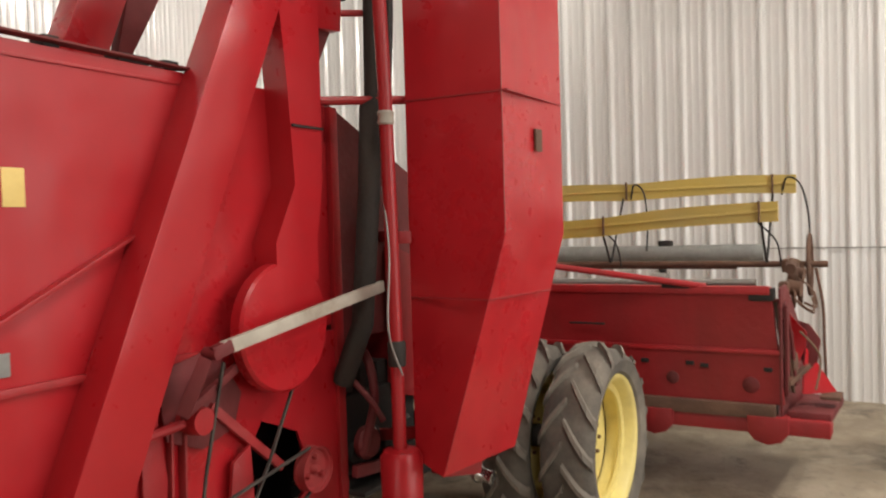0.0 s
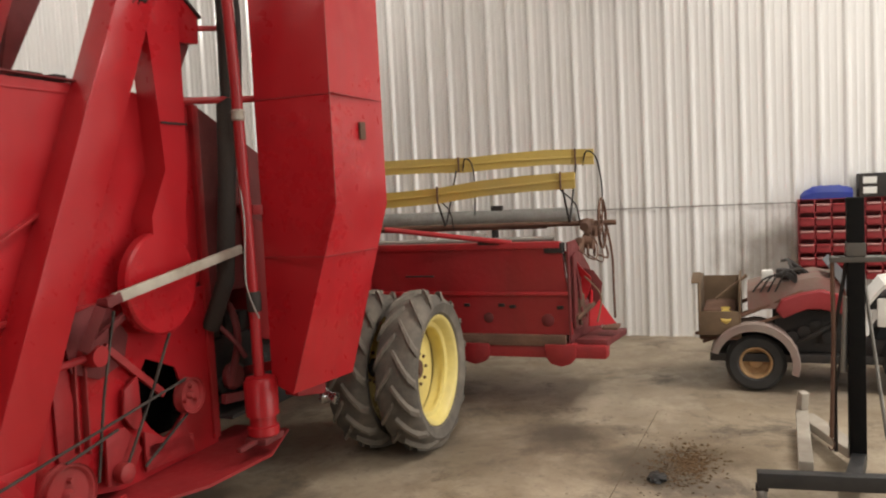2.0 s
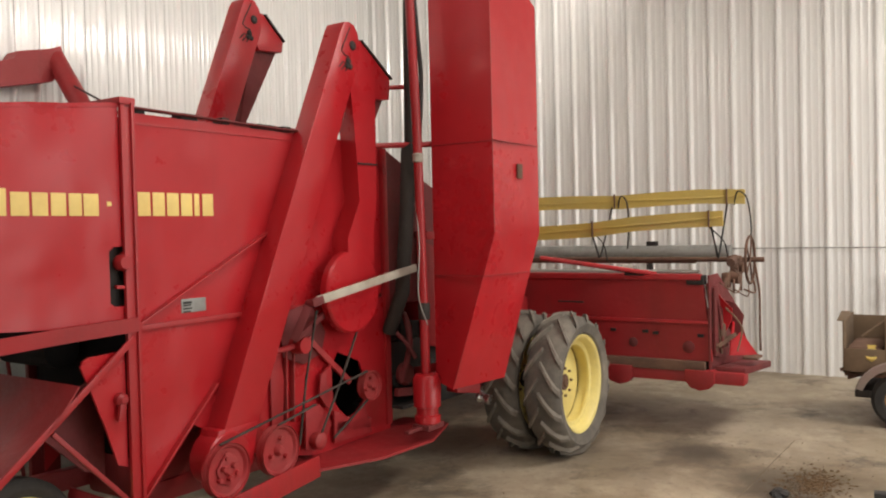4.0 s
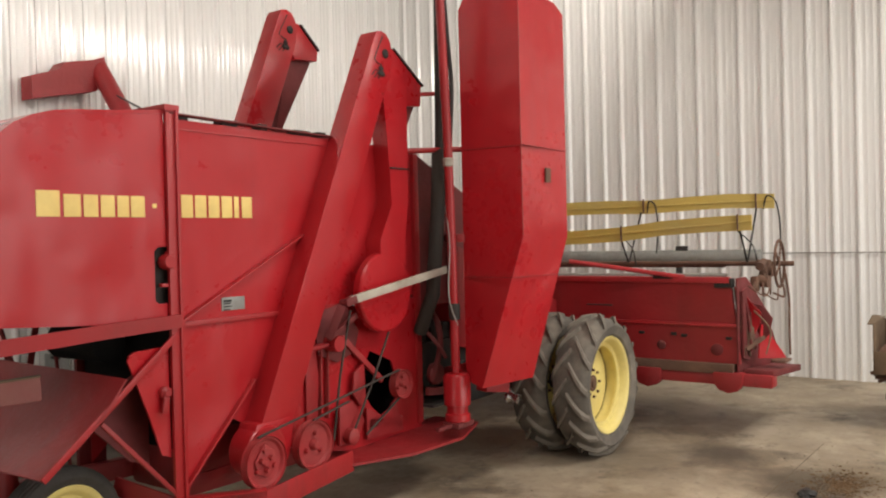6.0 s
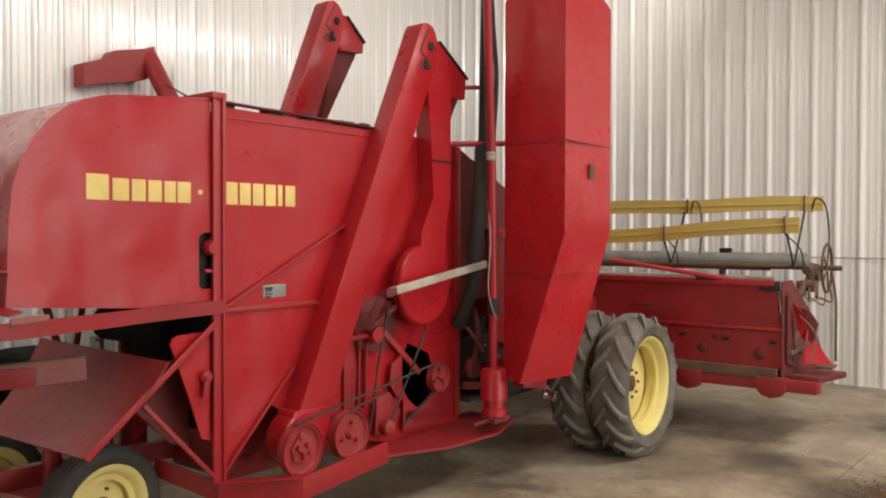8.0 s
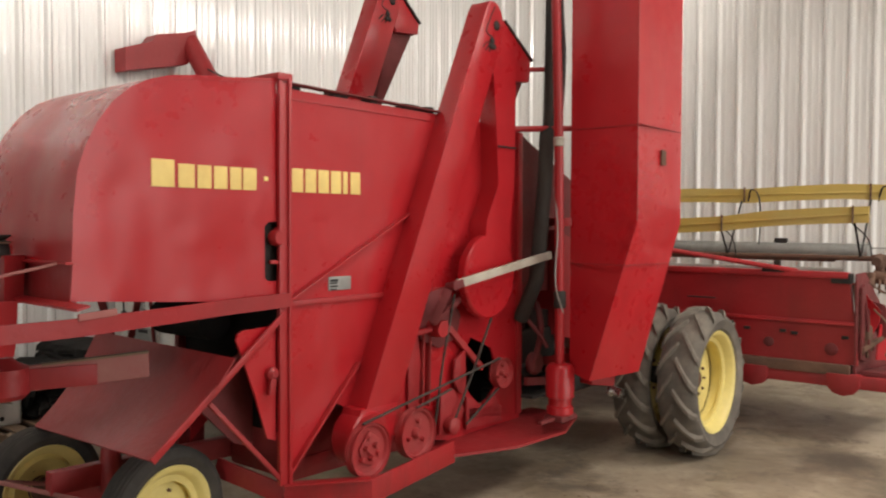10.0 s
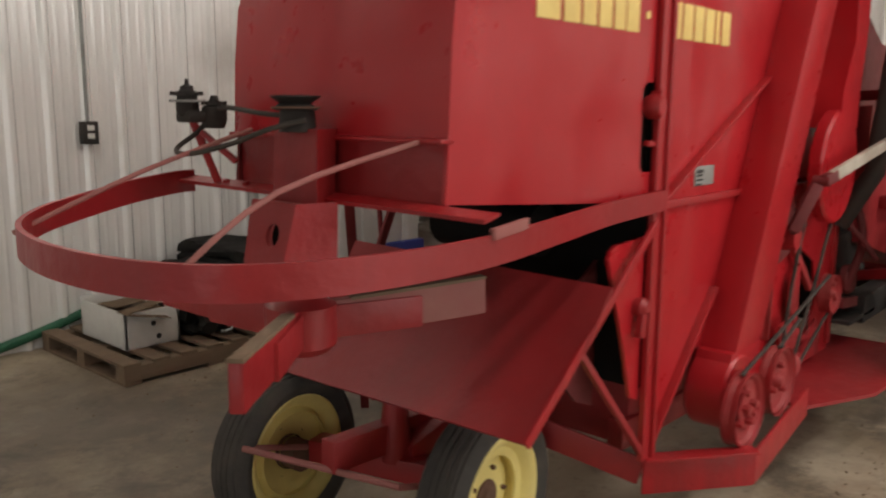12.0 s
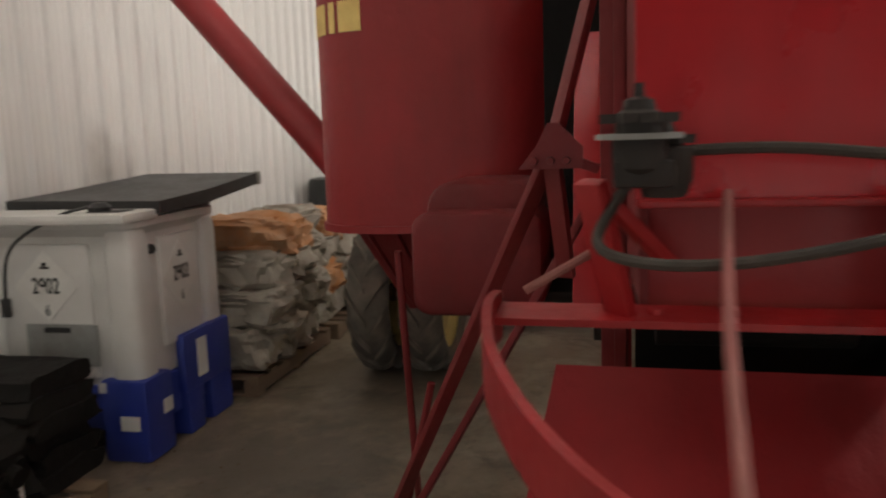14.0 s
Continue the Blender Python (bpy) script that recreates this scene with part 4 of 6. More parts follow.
for a, b in (((-0.66, 0.44, 0.36), (-0.86, 0.94, 0.40)), ((-0.66, 0.44, 0.36), (-0.42, 0.38, 0.31)), ((-0.86, 0.94, 0.40), (-0.60, 0.95, 0.32))):
    cp("tie_rod", tubem([a, b], 0.011, 8), FADED_GLINT, "dirty pale tie rod")
# drive wheels
for y0 in (-0.735, -0.415):
    wheel("drive_wheel", (2.96, y0, 0.492), 0.492, 0.265, 0.335, "ribbed dual drive wheel with yellow rim", True, YELLOW, 0.115, 15, 8)
for y0 in (2.235, 1.915):
    wheel("drive_wheel", (2.96, y0, 0.492), 0.492, 0.265, 0.335, "ribbed drive wheel with yellow rim", True, YELLOW, 0.115, 15, 8, math.pi)
bm = bmesh.new()
tube(bm, [(2.96, -0.61, 0.492), (2.96, 2.10, 0.492)], 0.06, 14)
add_box(bm, (2.1, -0.1, 0.42), (3.0, 0.0, 0.56), 0.01)
add_box(bm, (2.1, 0.8, 0.42), (3.0, 0.9, 0.56), 0.01)
cp("drive_axle", bm, DARK, "black drive axle")
bm = lathem([(0, 0), (0.04, 0), (0.045, 0.02), (0.03, 0.05), (0.035, 0.09), (0, 0.1)], (2.25, -0.42, 0.50), (0, -1, -0.2), 12)
cp("axle_knob", bm, CHROME, "bright metal cap")
# tall side tank
TANK = {"rl": (1.90, -0.335), "rr": (1.90, -0.765), "fr": (2.44, -0.79), "fl": (2.44, -0.335)}
def ring(z, dx=0, dy=0):
    return [(a + dx, b + dy, z) for a, b in (TANK["rl"], TANK["rr"], TANK["fr"], TANK["fl"])]


bm = bmesh.new()
loft(bm, [[(1.82, -0.385, 0.67), (1.69, -0.585, 0.655), (2.235, -0.625, 0.64), (2.38, -0.385, 0.66)],
          ring(1.545), ring(2.1), ring(2.98), [(1.93, -0.36, 3.06), (1.93, -0.73, 3.06), (2.40, -0.75, 3.06), (2.40, -0.36, 3.06)]])
bevelled(bm, 0.018, 3, 12)
tank = cp("side_tank", bm, RED, "tall red sheet-metal side tank with tapered foot")
bm = bmesh.new()
for zz in (2.1,):
    add_box(bm, (1.896, -0.794, zz - 0.003), (2.444, -0.33, zz + 0.003), 0)
cp("tank_seam", bm, RED_OLD, "dark seam round the tank", tank)
# the upper line paints the fold's highlight in pale red
for k, pts in enumerate(([(1.897, -0.768, 2.95), (1.897, -0.768, 2.1), (1.898, -0.768, 1.56)], [(1.895, -0.765, 1.54), (1.80, -0.683, 1.13), (1.693, -0.590, 0.67)])):
    cp("worn_edge", tubem(pts, 0.0016, 6), (FADED_GLINT, RED_FRAME)[k], "thin line on the tank's fold, pale above as a painted highlight", tank)
bm = beamm((1.842, -0.7175, 1.306), (2.384, -0.7465, 1.302), 0.008, 0.007, 0.002)
beam(bm, (1.842, -0.7175, 1.306), (1.876, -0.35, 1.306), 0.008, 0.007, 0.002)
cp("tank_seam", bm, RED_OLD, "folded seam round the tapered foot", tank)
cp("tank_emblem", boxm((2.165, -0.792, 1.885), (2.225, -0.781, 1.975), 0.002), RUST, "worn oval emblem without its paint", tank)
cp("tank_outlet", beamm((1.86, -0.47, 0.63), (2.05, -0.52, 0.60), 0.10, 0.06, 0.01), RED_OLD, "", tank)
# red stand pipe, its can, hoses and black pipe
bm = tubem([(1.745, -0.36, 0.72), (1.74, -0.36, 1.2), (1.715, -0.36, 2.12), (1.66, -0.36, 3.1)], 0.027, 14)
pipe = cp("stand_pipe", bm, RED_FRAME, "slender red stand pipe")
bm = lathem([(0, 0), (0.07, 0), (0.078, 0.01), (0.078, 0.05), (0.066, 0.055), (0.066, 0.10), (0.082, 0.105), (0.084, 0.27), (0.07, 0.295), (0.03, 0.30), (0, 0.30)], (1.745, -0.365, 0.425), (0, 0, 1), 24)
cp("pipe_can", bm, RED, "red cylinder at the stand pipe's foot", pipe)
cp("can_foot", add_box(boxm((1.66, -0.43, 0.395), (1.83, -0.31, 0.43), 0.008), (1.52, -0.385, 0.405), (1.68, -0.355, 0.425), 0.004), RED_GRIME_SHADE, "dirty red foot plate", pipe)
bm = lathem([(0, 0), (0.034, 0), (0.037, 0.01), (0.037, 0.09), (0.03, 0.10), (0, 0.10)], (1.743, -0.36, 1.05), (0, 0, 1), 16)
cp("pipe_collar", bm, SOOT, "dark greasy collar", pipe)
cp("cloth_wrap", lathem([(0.028, 0), (0.034, 0.008), (0.030, 0.03), (0.035, 0.045), (0.028, 0.055)], (1.716, -0.36, 1.985), (0, 0, 1), 12), BAG, "grey-white rag tied round the pipe", pipe)
bm = tubem(curve_pts([(1.72, -0.40, 1.02), (1.66, -0.38, 1.2), (1.68, -0.38, 1.5), (1.72, -0.33, 1.75)]), 0.0045, 8)
cp("grey_hose", bm, STEEL, "thin grey hose")
bm = tubem(curve_pts([(1.70, -0.36, 3.1), (1.74, -0.36, 2.75), (1.80, -0.34, 2.5), (1.79, -0.33, 2.2), (1.80, -0.30, 1.9)]), 0.014, 8)
cp("black_hose", bm, BLACK_RUBBER, "black hose along the stand pipe")
bm = tubem([(1.895, -0.20, 3.3), (1.875, -0.20, 2.45), (1.865, -0.20, 2.12), (1.845, -0.20, 2.08), (1.82, -0.2, 1.75), (1.80, -0.16, 1.2), (1.84, -0.02, 0.95)], [0.036, 0.036, 0.036, 0.046, 0.046, 0.046, 0.046], 16)
cp("exhaust_pipe", bm, SOOT, "tall sooty black pipe")
bm = bmesh.new()
tube(bm, [(1.62, -0.02, 2.10), (1.95, -0.3, 2.115)], 0.018)
cp("pipe_stay", bm, RED_FRAME)
cp("pipe_stay", tubem([(1.72, -0.06, 2.46), (1.9, -0.2, 2.475)], 0.014), RED_FRAME)
cp("tank_stay", beamm((1.86, -0.34, 1.55), (2.4, 0.16, 1.55), 0.05, 0.05), RED_OLD)
cp("tank_stay", beamm((1.95, -0.40, 0.75), (2.2, 0.1, 0.62), 0.05, 0.05), RED_OLD)

# ---- header and reel ----
HX = 3.80
HY0, HY1 = -1.48, 2.28
def hput(a, b, c):
    return (a, c, b)


bm = bmesh.new()
plate(bm, [(HX - 0.02, 1.20), (HX + 0.03, 1.205), (HX + 0.06, 0.86), (HX + 0.05, 0.56), (HX + 0.02, 0.56), (HX + 0.02, 0.85)], HY0, HY1)
for v in bm.verts:
    if v.co.y < HY0 + 0.01:
        v.co.y = -1.50 + 0.09 * max(0.0, v.co.z - 0.56)
header = cp("header", bm, RED_OLD, "wide red grain header with sheet back")
bm = bmesh.new()
add_box(bm, (HX - 0.035, -1.44, 1.165), (HX + 0.02, HY1, 1.21), 0.006)
add_box(bm, (HX + 0.0, HY0, 0.835), (HX + 0.03, HY1, 0.86), 0.004)
cp("back_fold", bm, RED_FRAME, "", header)
cp("header_beam", boxm((HX - 0.03, -1.46, 0.485), (HX + 0.08, HY1, 0.56), 0.006), RUST, "grimy brown channel under the header", header)
cp("lower_beam", boxm((HX - 0.01, HY0 - 0.25, 0.40), (HX + 0.14, HY1, 0.49), 0.012), RED_OLD, "dark red lower beam", header)
for yy in (-0.80, -1.42):
    bm = platem([(yy - 0.11, 0.50), (yy + 0.11, 0.50), (yy + 0.105, 0.41), (yy + 0.07, 0.365), (yy, 0.345), (yy - 0.07, 0.365), (yy - 0.105, 0.41)], HX - 0.04, HX + 0.05, (), lambda a, b, c: (c, a, b))
    cp("skid_shoe", bevelled(bm, 0.012), RED_OLD, "round-bottomed red skid shoe", header)
for yy, zz, r in ((-0.90, 0.675, 0.036), (-1.33, 0.66, 0.045)):
    cp("header_boss", lathem([(0, 0.012), (r * 0.75, 0.012), (r, 0.006), (r, -0.02)], (HX + 0.02, yy, zz), (-1, 0, 0), 20), RED_GRIME_SHADE, "grimy round boss", header)
for yy, zz in ((-0.74, 0.765), (-1.08, 0.755), (-1.42, 0.75), (-1.0, 0.765)):
    cp("header_slot", boxm((HX + 0.005, yy - 0.022, zz - 0.011), (HX + 0.026, yy + 0.022, zz + 0.011), 0.003), DARK, "", header)
cp("header_latch", boxm((HX - 0.04, -1.02, 1.195), (HX + 0.02, -0.86, 1.225), 0.004), DARK, "", header)
cp("header_latch", boxm((HX - 0.03, -1.46, 1.13), (HX + 0.06, -1.33, 1.2), 0.006), DARK, "", header)
cp("header_pin", beamm((HX - 0.05, -0.30, 0.98), (HX - 0.05, -0.52, 0.98), 0.02, 0.012), DARK, "", header)
bm = platem([(HX, 0.45), (HX + 1.15, 0.40), (HX + 1.2, 0.55), (HX + 0.75, 0.95), (HX + 0.25, 1.20), (HX, 1.20)], HY0 - 0.012, HY0)
cp("end_sheet", bm, RED_GRIME_SHADE, "grimy header end sheet", header)
cp("header_floor", boxm((HX + 0.05, HY0, 0.42), (HX + 1.1, HY1, 0.44), 0.003), RED_OLD, "", header)
bm = loft(bmesh.new(), [[(4.10, -1.58, 0.83), (4.14, -1.60, 0.83), (4.14, -1.602, 0.81), (4.10, -1.585, 0.81)], [(4.09, -1.565, 0.70), (4.20, -1.65, 0.70), (4.20, -1.655, 0.70), (4.09, -1.572, 0.70)], [(4.08, -1.56, 0.575), (4.28, -1.72, 0.56), (4.28, -1.727, 0.56), (4.08, -1.568, 0.575)]])
cp("divider_shield", bm, RED, "bright red divider shield", header)
rows = []
for x, y, z, w in ((3.93, -1.45, 1.13, 0.05), (3.99, -1.50, 1.02, 0.06), (4.05, -1.56, 0.93, 0.07), (4.06, -1.555, 0.84, 0.06), (4.02, -1.52, 0.74, 0.04), (3.98, -1.50, 0.66, 0.03)):
    rows.append([(x, y - w / 2, z), (x, y + w / 2, z), (x + 0.012, y + w / 2, z), (x + 0.012, y - w / 2, z)])
cp("end_strap", loft(bmesh.new(), rows), RED, "twisted pinkish-red strap on the header end", header)
cp("end_bracket", bevelled(platem([(-1.50, 1.00), (-1.60, 0.97), (-1.66, 0.88), (-1.64, 0.76), (-1.58, 0.70), (-1.53, 0.82)], 4.12, 4.14, (), lambda a, b, c: (c, a, b)), 0.004), RED_GRIME_SHADE, "dark red bent end bracket", header)
cp("edge_strap", beamm((3.86, -1.455, 1.12), (3.90, -1.515, 0.62), 0.03, 0.012), RUST, "brown strap along the header's edge", header)
cp("edge_strap", beamm((3.92, -1.475, 1.10), (3.98, -1.53, 0.60), 0.02, 0.012), RUST, "", header)
for a, b, r in (((4.66, -1.44, 1.25), (4.84, -1.43, 1.28), 0.035), ((4.72, -1.50, 1.12), (4.73, -1.42, 1.13), 0.05), ((4.86, -1.50, 1.20), (4.87, -1.42, 1.21), 0.045)):
    cp("reel_gear", tubem([a, b], r, 14), RUST, "rusty red gear of the reel drive", header)
for at, r in (((4.86, -1.475, 1.09), 0.088), ((4.70, -1.455, 1.06), 0.062)):
    bm = lathem([(r - 0.012, -0.008), (r, -0.005), (r, 0.005), (r - 0.012, 0.008), (r - 0.02, 0.0), (r - 0.012, -0.008)], at, (0.25, -1, 0), 26)
    for k in range(4):
        a = math.pi * k / 2 + 0.4
        beam(bm, at, (at[0] + (r - 0.01) * math.cos(a), at[1] + 0.25 * (r - 0.01) * math.cos(a), at[2] + (r - 0.01) * math.sin(a)), 0.010, 0.014)
    cp("chain_wheel", bm, RUST, "thin spoked rusty chain wheel", header)
for k, pts in enumerate(([(3.88, -1.55, 1.14), (4.1, -1.62, 1.05), (4.3, -1.60, 1.15), (4.55, -1.5, 1.2)], [(3.95, -1.57, 0.95), (4.05, -1.66, 0.80), (4.0, -1.64, 0.62)], [(4.5, -1.5, 1.05), (4.62, -1.58, 0.98), (4.8, -1.55, 1.06)])):
    cp("end_wire", tubem(curve_pts(pts), 0.006, 6), WOOD if k == 1 else RUST, "thin bent wire", header)
bm = bmesh.new()
beam(bm, (3.84, -1.62, 0.50), (4.75, -1.62, 0.42), 0.22, 0.05, 0.01)
cp("divider_foot", bm, RED_GRIME_SHADE, "dark red divider foot", header)
for k in range(3):
    cp("end_lever", tubem(curve_pts([(3.86, -1.47 - 0.01 * k, 1.13 - 0.05 * k), (3.95 + 0.05 * k, -1.52, 0.95 - 0.06 * k), (3.98 + 0.06 * k, -1.54, 0.64)]), 0.010), RUST if k % 2 else RED_GRIME_SHADE, "rusty lever on the header end", header)
cp("end_link", beamm((3.92, -1.51, 0.66), (4.15, -1.60, 0.74), 0.03, 0.03), RUST, "", header)
cp("end_chain_case", platem([(3.86, 0.60), (4.05, 0.56), (4.18, 0.78), (4.08, 1.0), (3.95, 1.12), (3.86, 1.10)], -1.515, -1.50), RED_GRIME_SHADE, "grimy chain case on the header end", header)
cp("end_sprocket", lathem([(0, 0), (0.06, 0), (0.068, 0.012), (0.06, 0.024), (0.03, 0.03), (0, 0.03)], (4.02, -1.52, 0.76), (0, -1, 0), 14), RUST, "rusty sprocket", header)
cp("foot_slab", boxm((4.10, -1.76, 0.545), (4.28, -1.65, 0.565), 0.005), RUST, "dark slab on the divider foot", header)
# reel
reel = cp("reel", tubem([(5.02, -1.60, 1.262), (5.02, 2.3, 1.262)], 0.022, 12), RUST, "rusty reel shaft with yellow wooden bats")
cp("reel_tube", tubem([(5.04, -1.05, 1.255), (5.04, 2.2, 1.255)], 0.03, 12), RUST, "", reel)
for a, b in (((5.36, -1.405, 1.822), (5.37, 2.2, 1.805)), ((4.74, -1.365, 1.632), (4.90, 2.2, 1.40))):
    bm = bmesh.new()
    sway = [Vector(a).lerp(Vector(b), q / 9) + Vector((0, 0, 0.012 * math.sin(q * 1.9 + a[0]))) for q in range(10)]
    loft(bm, [[p + Vector((u, 0, v)) for u, v in ((-0.011, -0.066), (0.011, -0.066), (0.011, 0.066), (-0.011, 0.066))] for p in sway])
    cp("reel_bat", bm, SLAT, "yellow wooden reel bat", reel)
    bm = bmesh.new()
    a2, b2 = Vector(a) + Vector((-0.016, 0, 0.0)), Vector(b) + Vector((-0.016, 0, 0.0))
    beam(bm, a2, b2, 0.008, 0.016, 0.002)
    cp("bat_batten", bm, SLAT, "yellow batten along the bat", reel)
    for yy in (-1.25, -0.18, 1.0):
        q = Vector(a).lerp(Vector(b), (yy - a[1]) / (b[1] - a[1]))
        cp("bat_clip", beamm(q + Vector((-0.02, 0, -0.07)), q + Vector((-0.02, 0, 0.07)), 0.02, 0.012, 0.002), RUST, "", reel)
for yy in (-1.25, -0.15, 1.0):
    for tx, tz in ((5.36, 1.76), (4.76 + 0.05 * (yy + 1.3), 1.60 - 0.06 * (yy + 1.3))):
        cp("reel_arm", tubem([(5.02, yy, 1.262), (tx, yy, tz)], 0.009, 8), DARK, "thin dark reel arm", reel)
    cp("reel_wire", tubem(curve_pts([(5.36, yy - 0.06, 1.74), (5.32, yy - 0.10, 1.86), (5.22, yy - 0.20, 1.80), (5.10, yy - 0.26, 1.58), (5.03, yy - 0.27, 1.36)]), 0.007, 6), DARK, "", reel)
    cp("reel_wire", tubem(curve_pts([(4.80, yy + 0.02, 1.55), (4.9, yy - 0.08, 1.42), (4.95, yy - 0.1, 1.25)]), 0.006, 6), DARK, "", reel)
bm = lathem([(0.20, -0.012), (0.212, -0.006), (0.212, 0.006), (0.20, 0.012), (0.188, 0.006), (0.188, -0.006), (0.20, -0.012)], (4.98, -1.525, 1.262), (0.03, -1, 0), 32)
for k in range(5):
    a = 2 * math.pi * k / 5
    beam(bm, (4.98, -1.525, 1.262), (4.98 + 0.19 * math.cos(a), -1.525 + 0.006 * math.cos(a), 1.262 + 0.19 * math.sin(a)), 0.012, 0.018)
cp("reel_wheel", bm, RUST, "spoked rusty red drive wheel", reel)
bm = bmesh.new()
lathe(bm, [(0, -0.03), (0.055, -0.03), (0.06, 0), (0.055, 0.03), (0, 0.03)], (4.80, -1.44, 1.20), (0.1, -1, 0), 18)
add_box(bm, (4.86, -1.46, 1.215), (5.0, -1.36, 1.30), 0.015)
add_box(bm, (4.62, -1.43, 1.04), (4.72, -1.37, 1.17), 0.015)
beam(bm, (4.3, -1.42, 0.98), (4.95, -1.42, 1.24), 0.025, 0.04)
beam(bm, (4.86, -1.46, 1.12), (4.98, -1.48, 1.25), 0.02, 0.03)
tube(bm, curve_pts([(4.85, -1.50, 1.02), (4.92, -1.56, 0.985), (5.0, -1.56, 1.0), (5.03, -1.54, 1.08)]), 0.009, 8)
tube(bm, [(5.03, -1.63, 1.262), (5.02, -1.45, 1.262)], 0.022)
cp("reel_drive", bm, RUST, "rusty reel drive gear", reel)
bm = tubem(curve_pts([(4.98, -1.56, 1.24), (4.96, -1.60, 1.0), (4.92, -1.61, 0.75), (4.88, -1.62, 0.50)]), 0.010, 8)
cp("hanging_hose", bm, RUST, "", reel)
cp("reel_brace", tubem([(3.44, -0.30, 1.345), (3.80, -1.10, 1.205)], 0.018, 10), RED_FRAME, "red brace rod", header)
cp("auger_shaft", tubem([(4.25, -1.30, 1.19), (4.3, 2.2, 1.17)], 0.026, 12), STEEL, "grey shaft", header)
bm = lathem([(0, -0.05), (0.05, -0.05), (0.055, 0.05), (0, 0.05)], (4.26, -0.72, 1.20), (0, 1, 0), 14)
cp("shaft_collar", bm, STEEL, "", header)
# feeder house between body and header
cp("feeder_house", loft(bmesh.new(), [[(2.3, 0.0, 0.8), (2.3, W, 0.8), (2.3, W, 1.5), (2.3, 0.0, 1.5)], [(3.8, 0.0, 0.45), (3.8, W, 0.45), (3.8, W, 1.0), (3.8, 0.0, 1.0)]]), RED_OLD, "dusty red feeder house")
bm = lathem([(0, 0), (0.07, 0), (0.075, 0.02), (0.06, 0.05), (0.03, 0.055), (0, 0.055)], (3.2, -0.12, 1.05), (0, -1, 0), 18)
add_box(bm, (2.6, -0.10, 0.95), (3.5, 0.0, 1.02), 0.01)
cp("feeder_drive", bm, RED_OLD, "red feeder drive")

# ---- rear hoop, spreader drive, plank ----
HOOP = [(0.0, -0.03, 1.20), (-0.35, -0.055, 1.195), (-0.66, -0.105, 1.19), (-1.01, -0.168, 1.188), (-1.29, -0.162, 1.187), (-1.49, -0.10, 1.187), (-1.60, 0.005, 1.188), (-1.652, 0.18, 1.188),
        (-1.655, 0.40, 1.19), (-1.605, 0.61, 1.195), (-1.50, 0.765, 1.205), (-1.37, 0.855, 1.218), (-1.21, 0.92, 1.238), (-1.06, 0.948, 1.254), (-0.99, 0.945, 1.258)]
pts = curve_pts(HOOP, 5)
bm = bmesh.new()
rows = []
for i, p in enumerate(pts):
    d = (pts[min(i + 1, len(pts) - 1)] - pts[max(i - 1, 0)]); d.z = 0; d.normalize()
    n = Vector((-d.y, d.x, 0)) * 0.006
    h = Vector((0, 0, 0.031))
    rows.append([p + n + h, p - n + h, p - n - h, p + n - h])
loft(bm, rows)
hoop = cp("rear_hoop", bm, RED_OLD, "bent red flat-bar hoop round the rear")
cp("hoop_splice", beamm((-1.03, -0.178, 1.222), (-0.88, -0.152, 1.228), 0.012, 0.024), FADED_GLINT, "", hoop)
for a, b, c in (((-0.985, 0.065, 1.392), (-1.36, 0.063, 1.31), (-1.56, 0.078, 1.185)), ((-0.985, 0.665, 1.408), (-1.28, 0.70, 1.31), (-1.575, 0.72, 1.19))):
    cp("hoop_rod", tubem(curve_pts([a, b, c], 4), 0.006, 10), FADED_GLINT, "faded pinkish rod bracing the hoop", hoop)
# spreader column
bm = bmesh.new()
loft(bm, [[(-1.06, 0.310, 1.416), (-1.06, 0.468, 1.414), (-0.97, 0.468, 1.414), (-0.97, 0.345, 1.416)],
          [(-1.065, 0.308, 1.235), (-1.065, 0.474, 1.232), (-0.98, 0.474, 1.232), (-0.98, 0.345, 1.235)]])
bevelled(bm, 0.008)
column = cp("spreader_column", bm, RED_OLD, "red sheet bracket of the straw spreader")
FRONT = [(0.474, 1.25), (0.462, 1.10), (0.456, 1.077), (0.435, 1.062), (0.40, 1.049), (0.35, 1.042), (0.312, 1.047), (0.314, 1.10), (0.306, 1.25)]
lean = lambda a, b, c: (c - 0.25 * (1.25 - b), a, b)
cp("front_apron", platem(FRONT, -1.126, -1.118, [ngon(0.372, 1.175, 0.024, 0.026, 18)], lean), RED_OLD, "flared red apron with a round hole", column, False)
# black disc paints in the shade seen through the hole
cp("apron_hollow", platem(ngon(0.372, 1.175, 0.035, 0.037, 14), -1.10, -1.09, (), lean), PITCH, "black disc painting in the shade behind the hole", column, False)
bm = loft(bmesh.new(), [[(-1.126, 0.306, 1.25), (-1.126, 0.309, 1.25), (-1.03, 0.278, 1.25), (-1.03, 0.275, 1.25)],
                         [(-1.165, 0.314, 1.10), (-1.165, 0.317, 1.10), (-1.04, 0.271, 1.10), (-1.04, 0.268, 1.10)],
                         [(-1.178, 0.312, 1.047), (-1.178, 0.315, 1.047), (-1.05, 0.267, 1.047), (-1.05, 0.264, 1.047)]])
cp("apron_flange", bm, RED_FRAME, "bent red side flange of the apron", column)
cp("apron_flange", boxm((-1.12, 0.468, 1.06), (-0.99, 0.476, 1.245), 0.002), RED_OLD, "", column)
cp("column_seam", boxm((-1.069, 0.302, 1.236), (-1.062, 0.476, 1.242), 0.001), FADED_GLINT, "worn pale fold across the bracket", column)
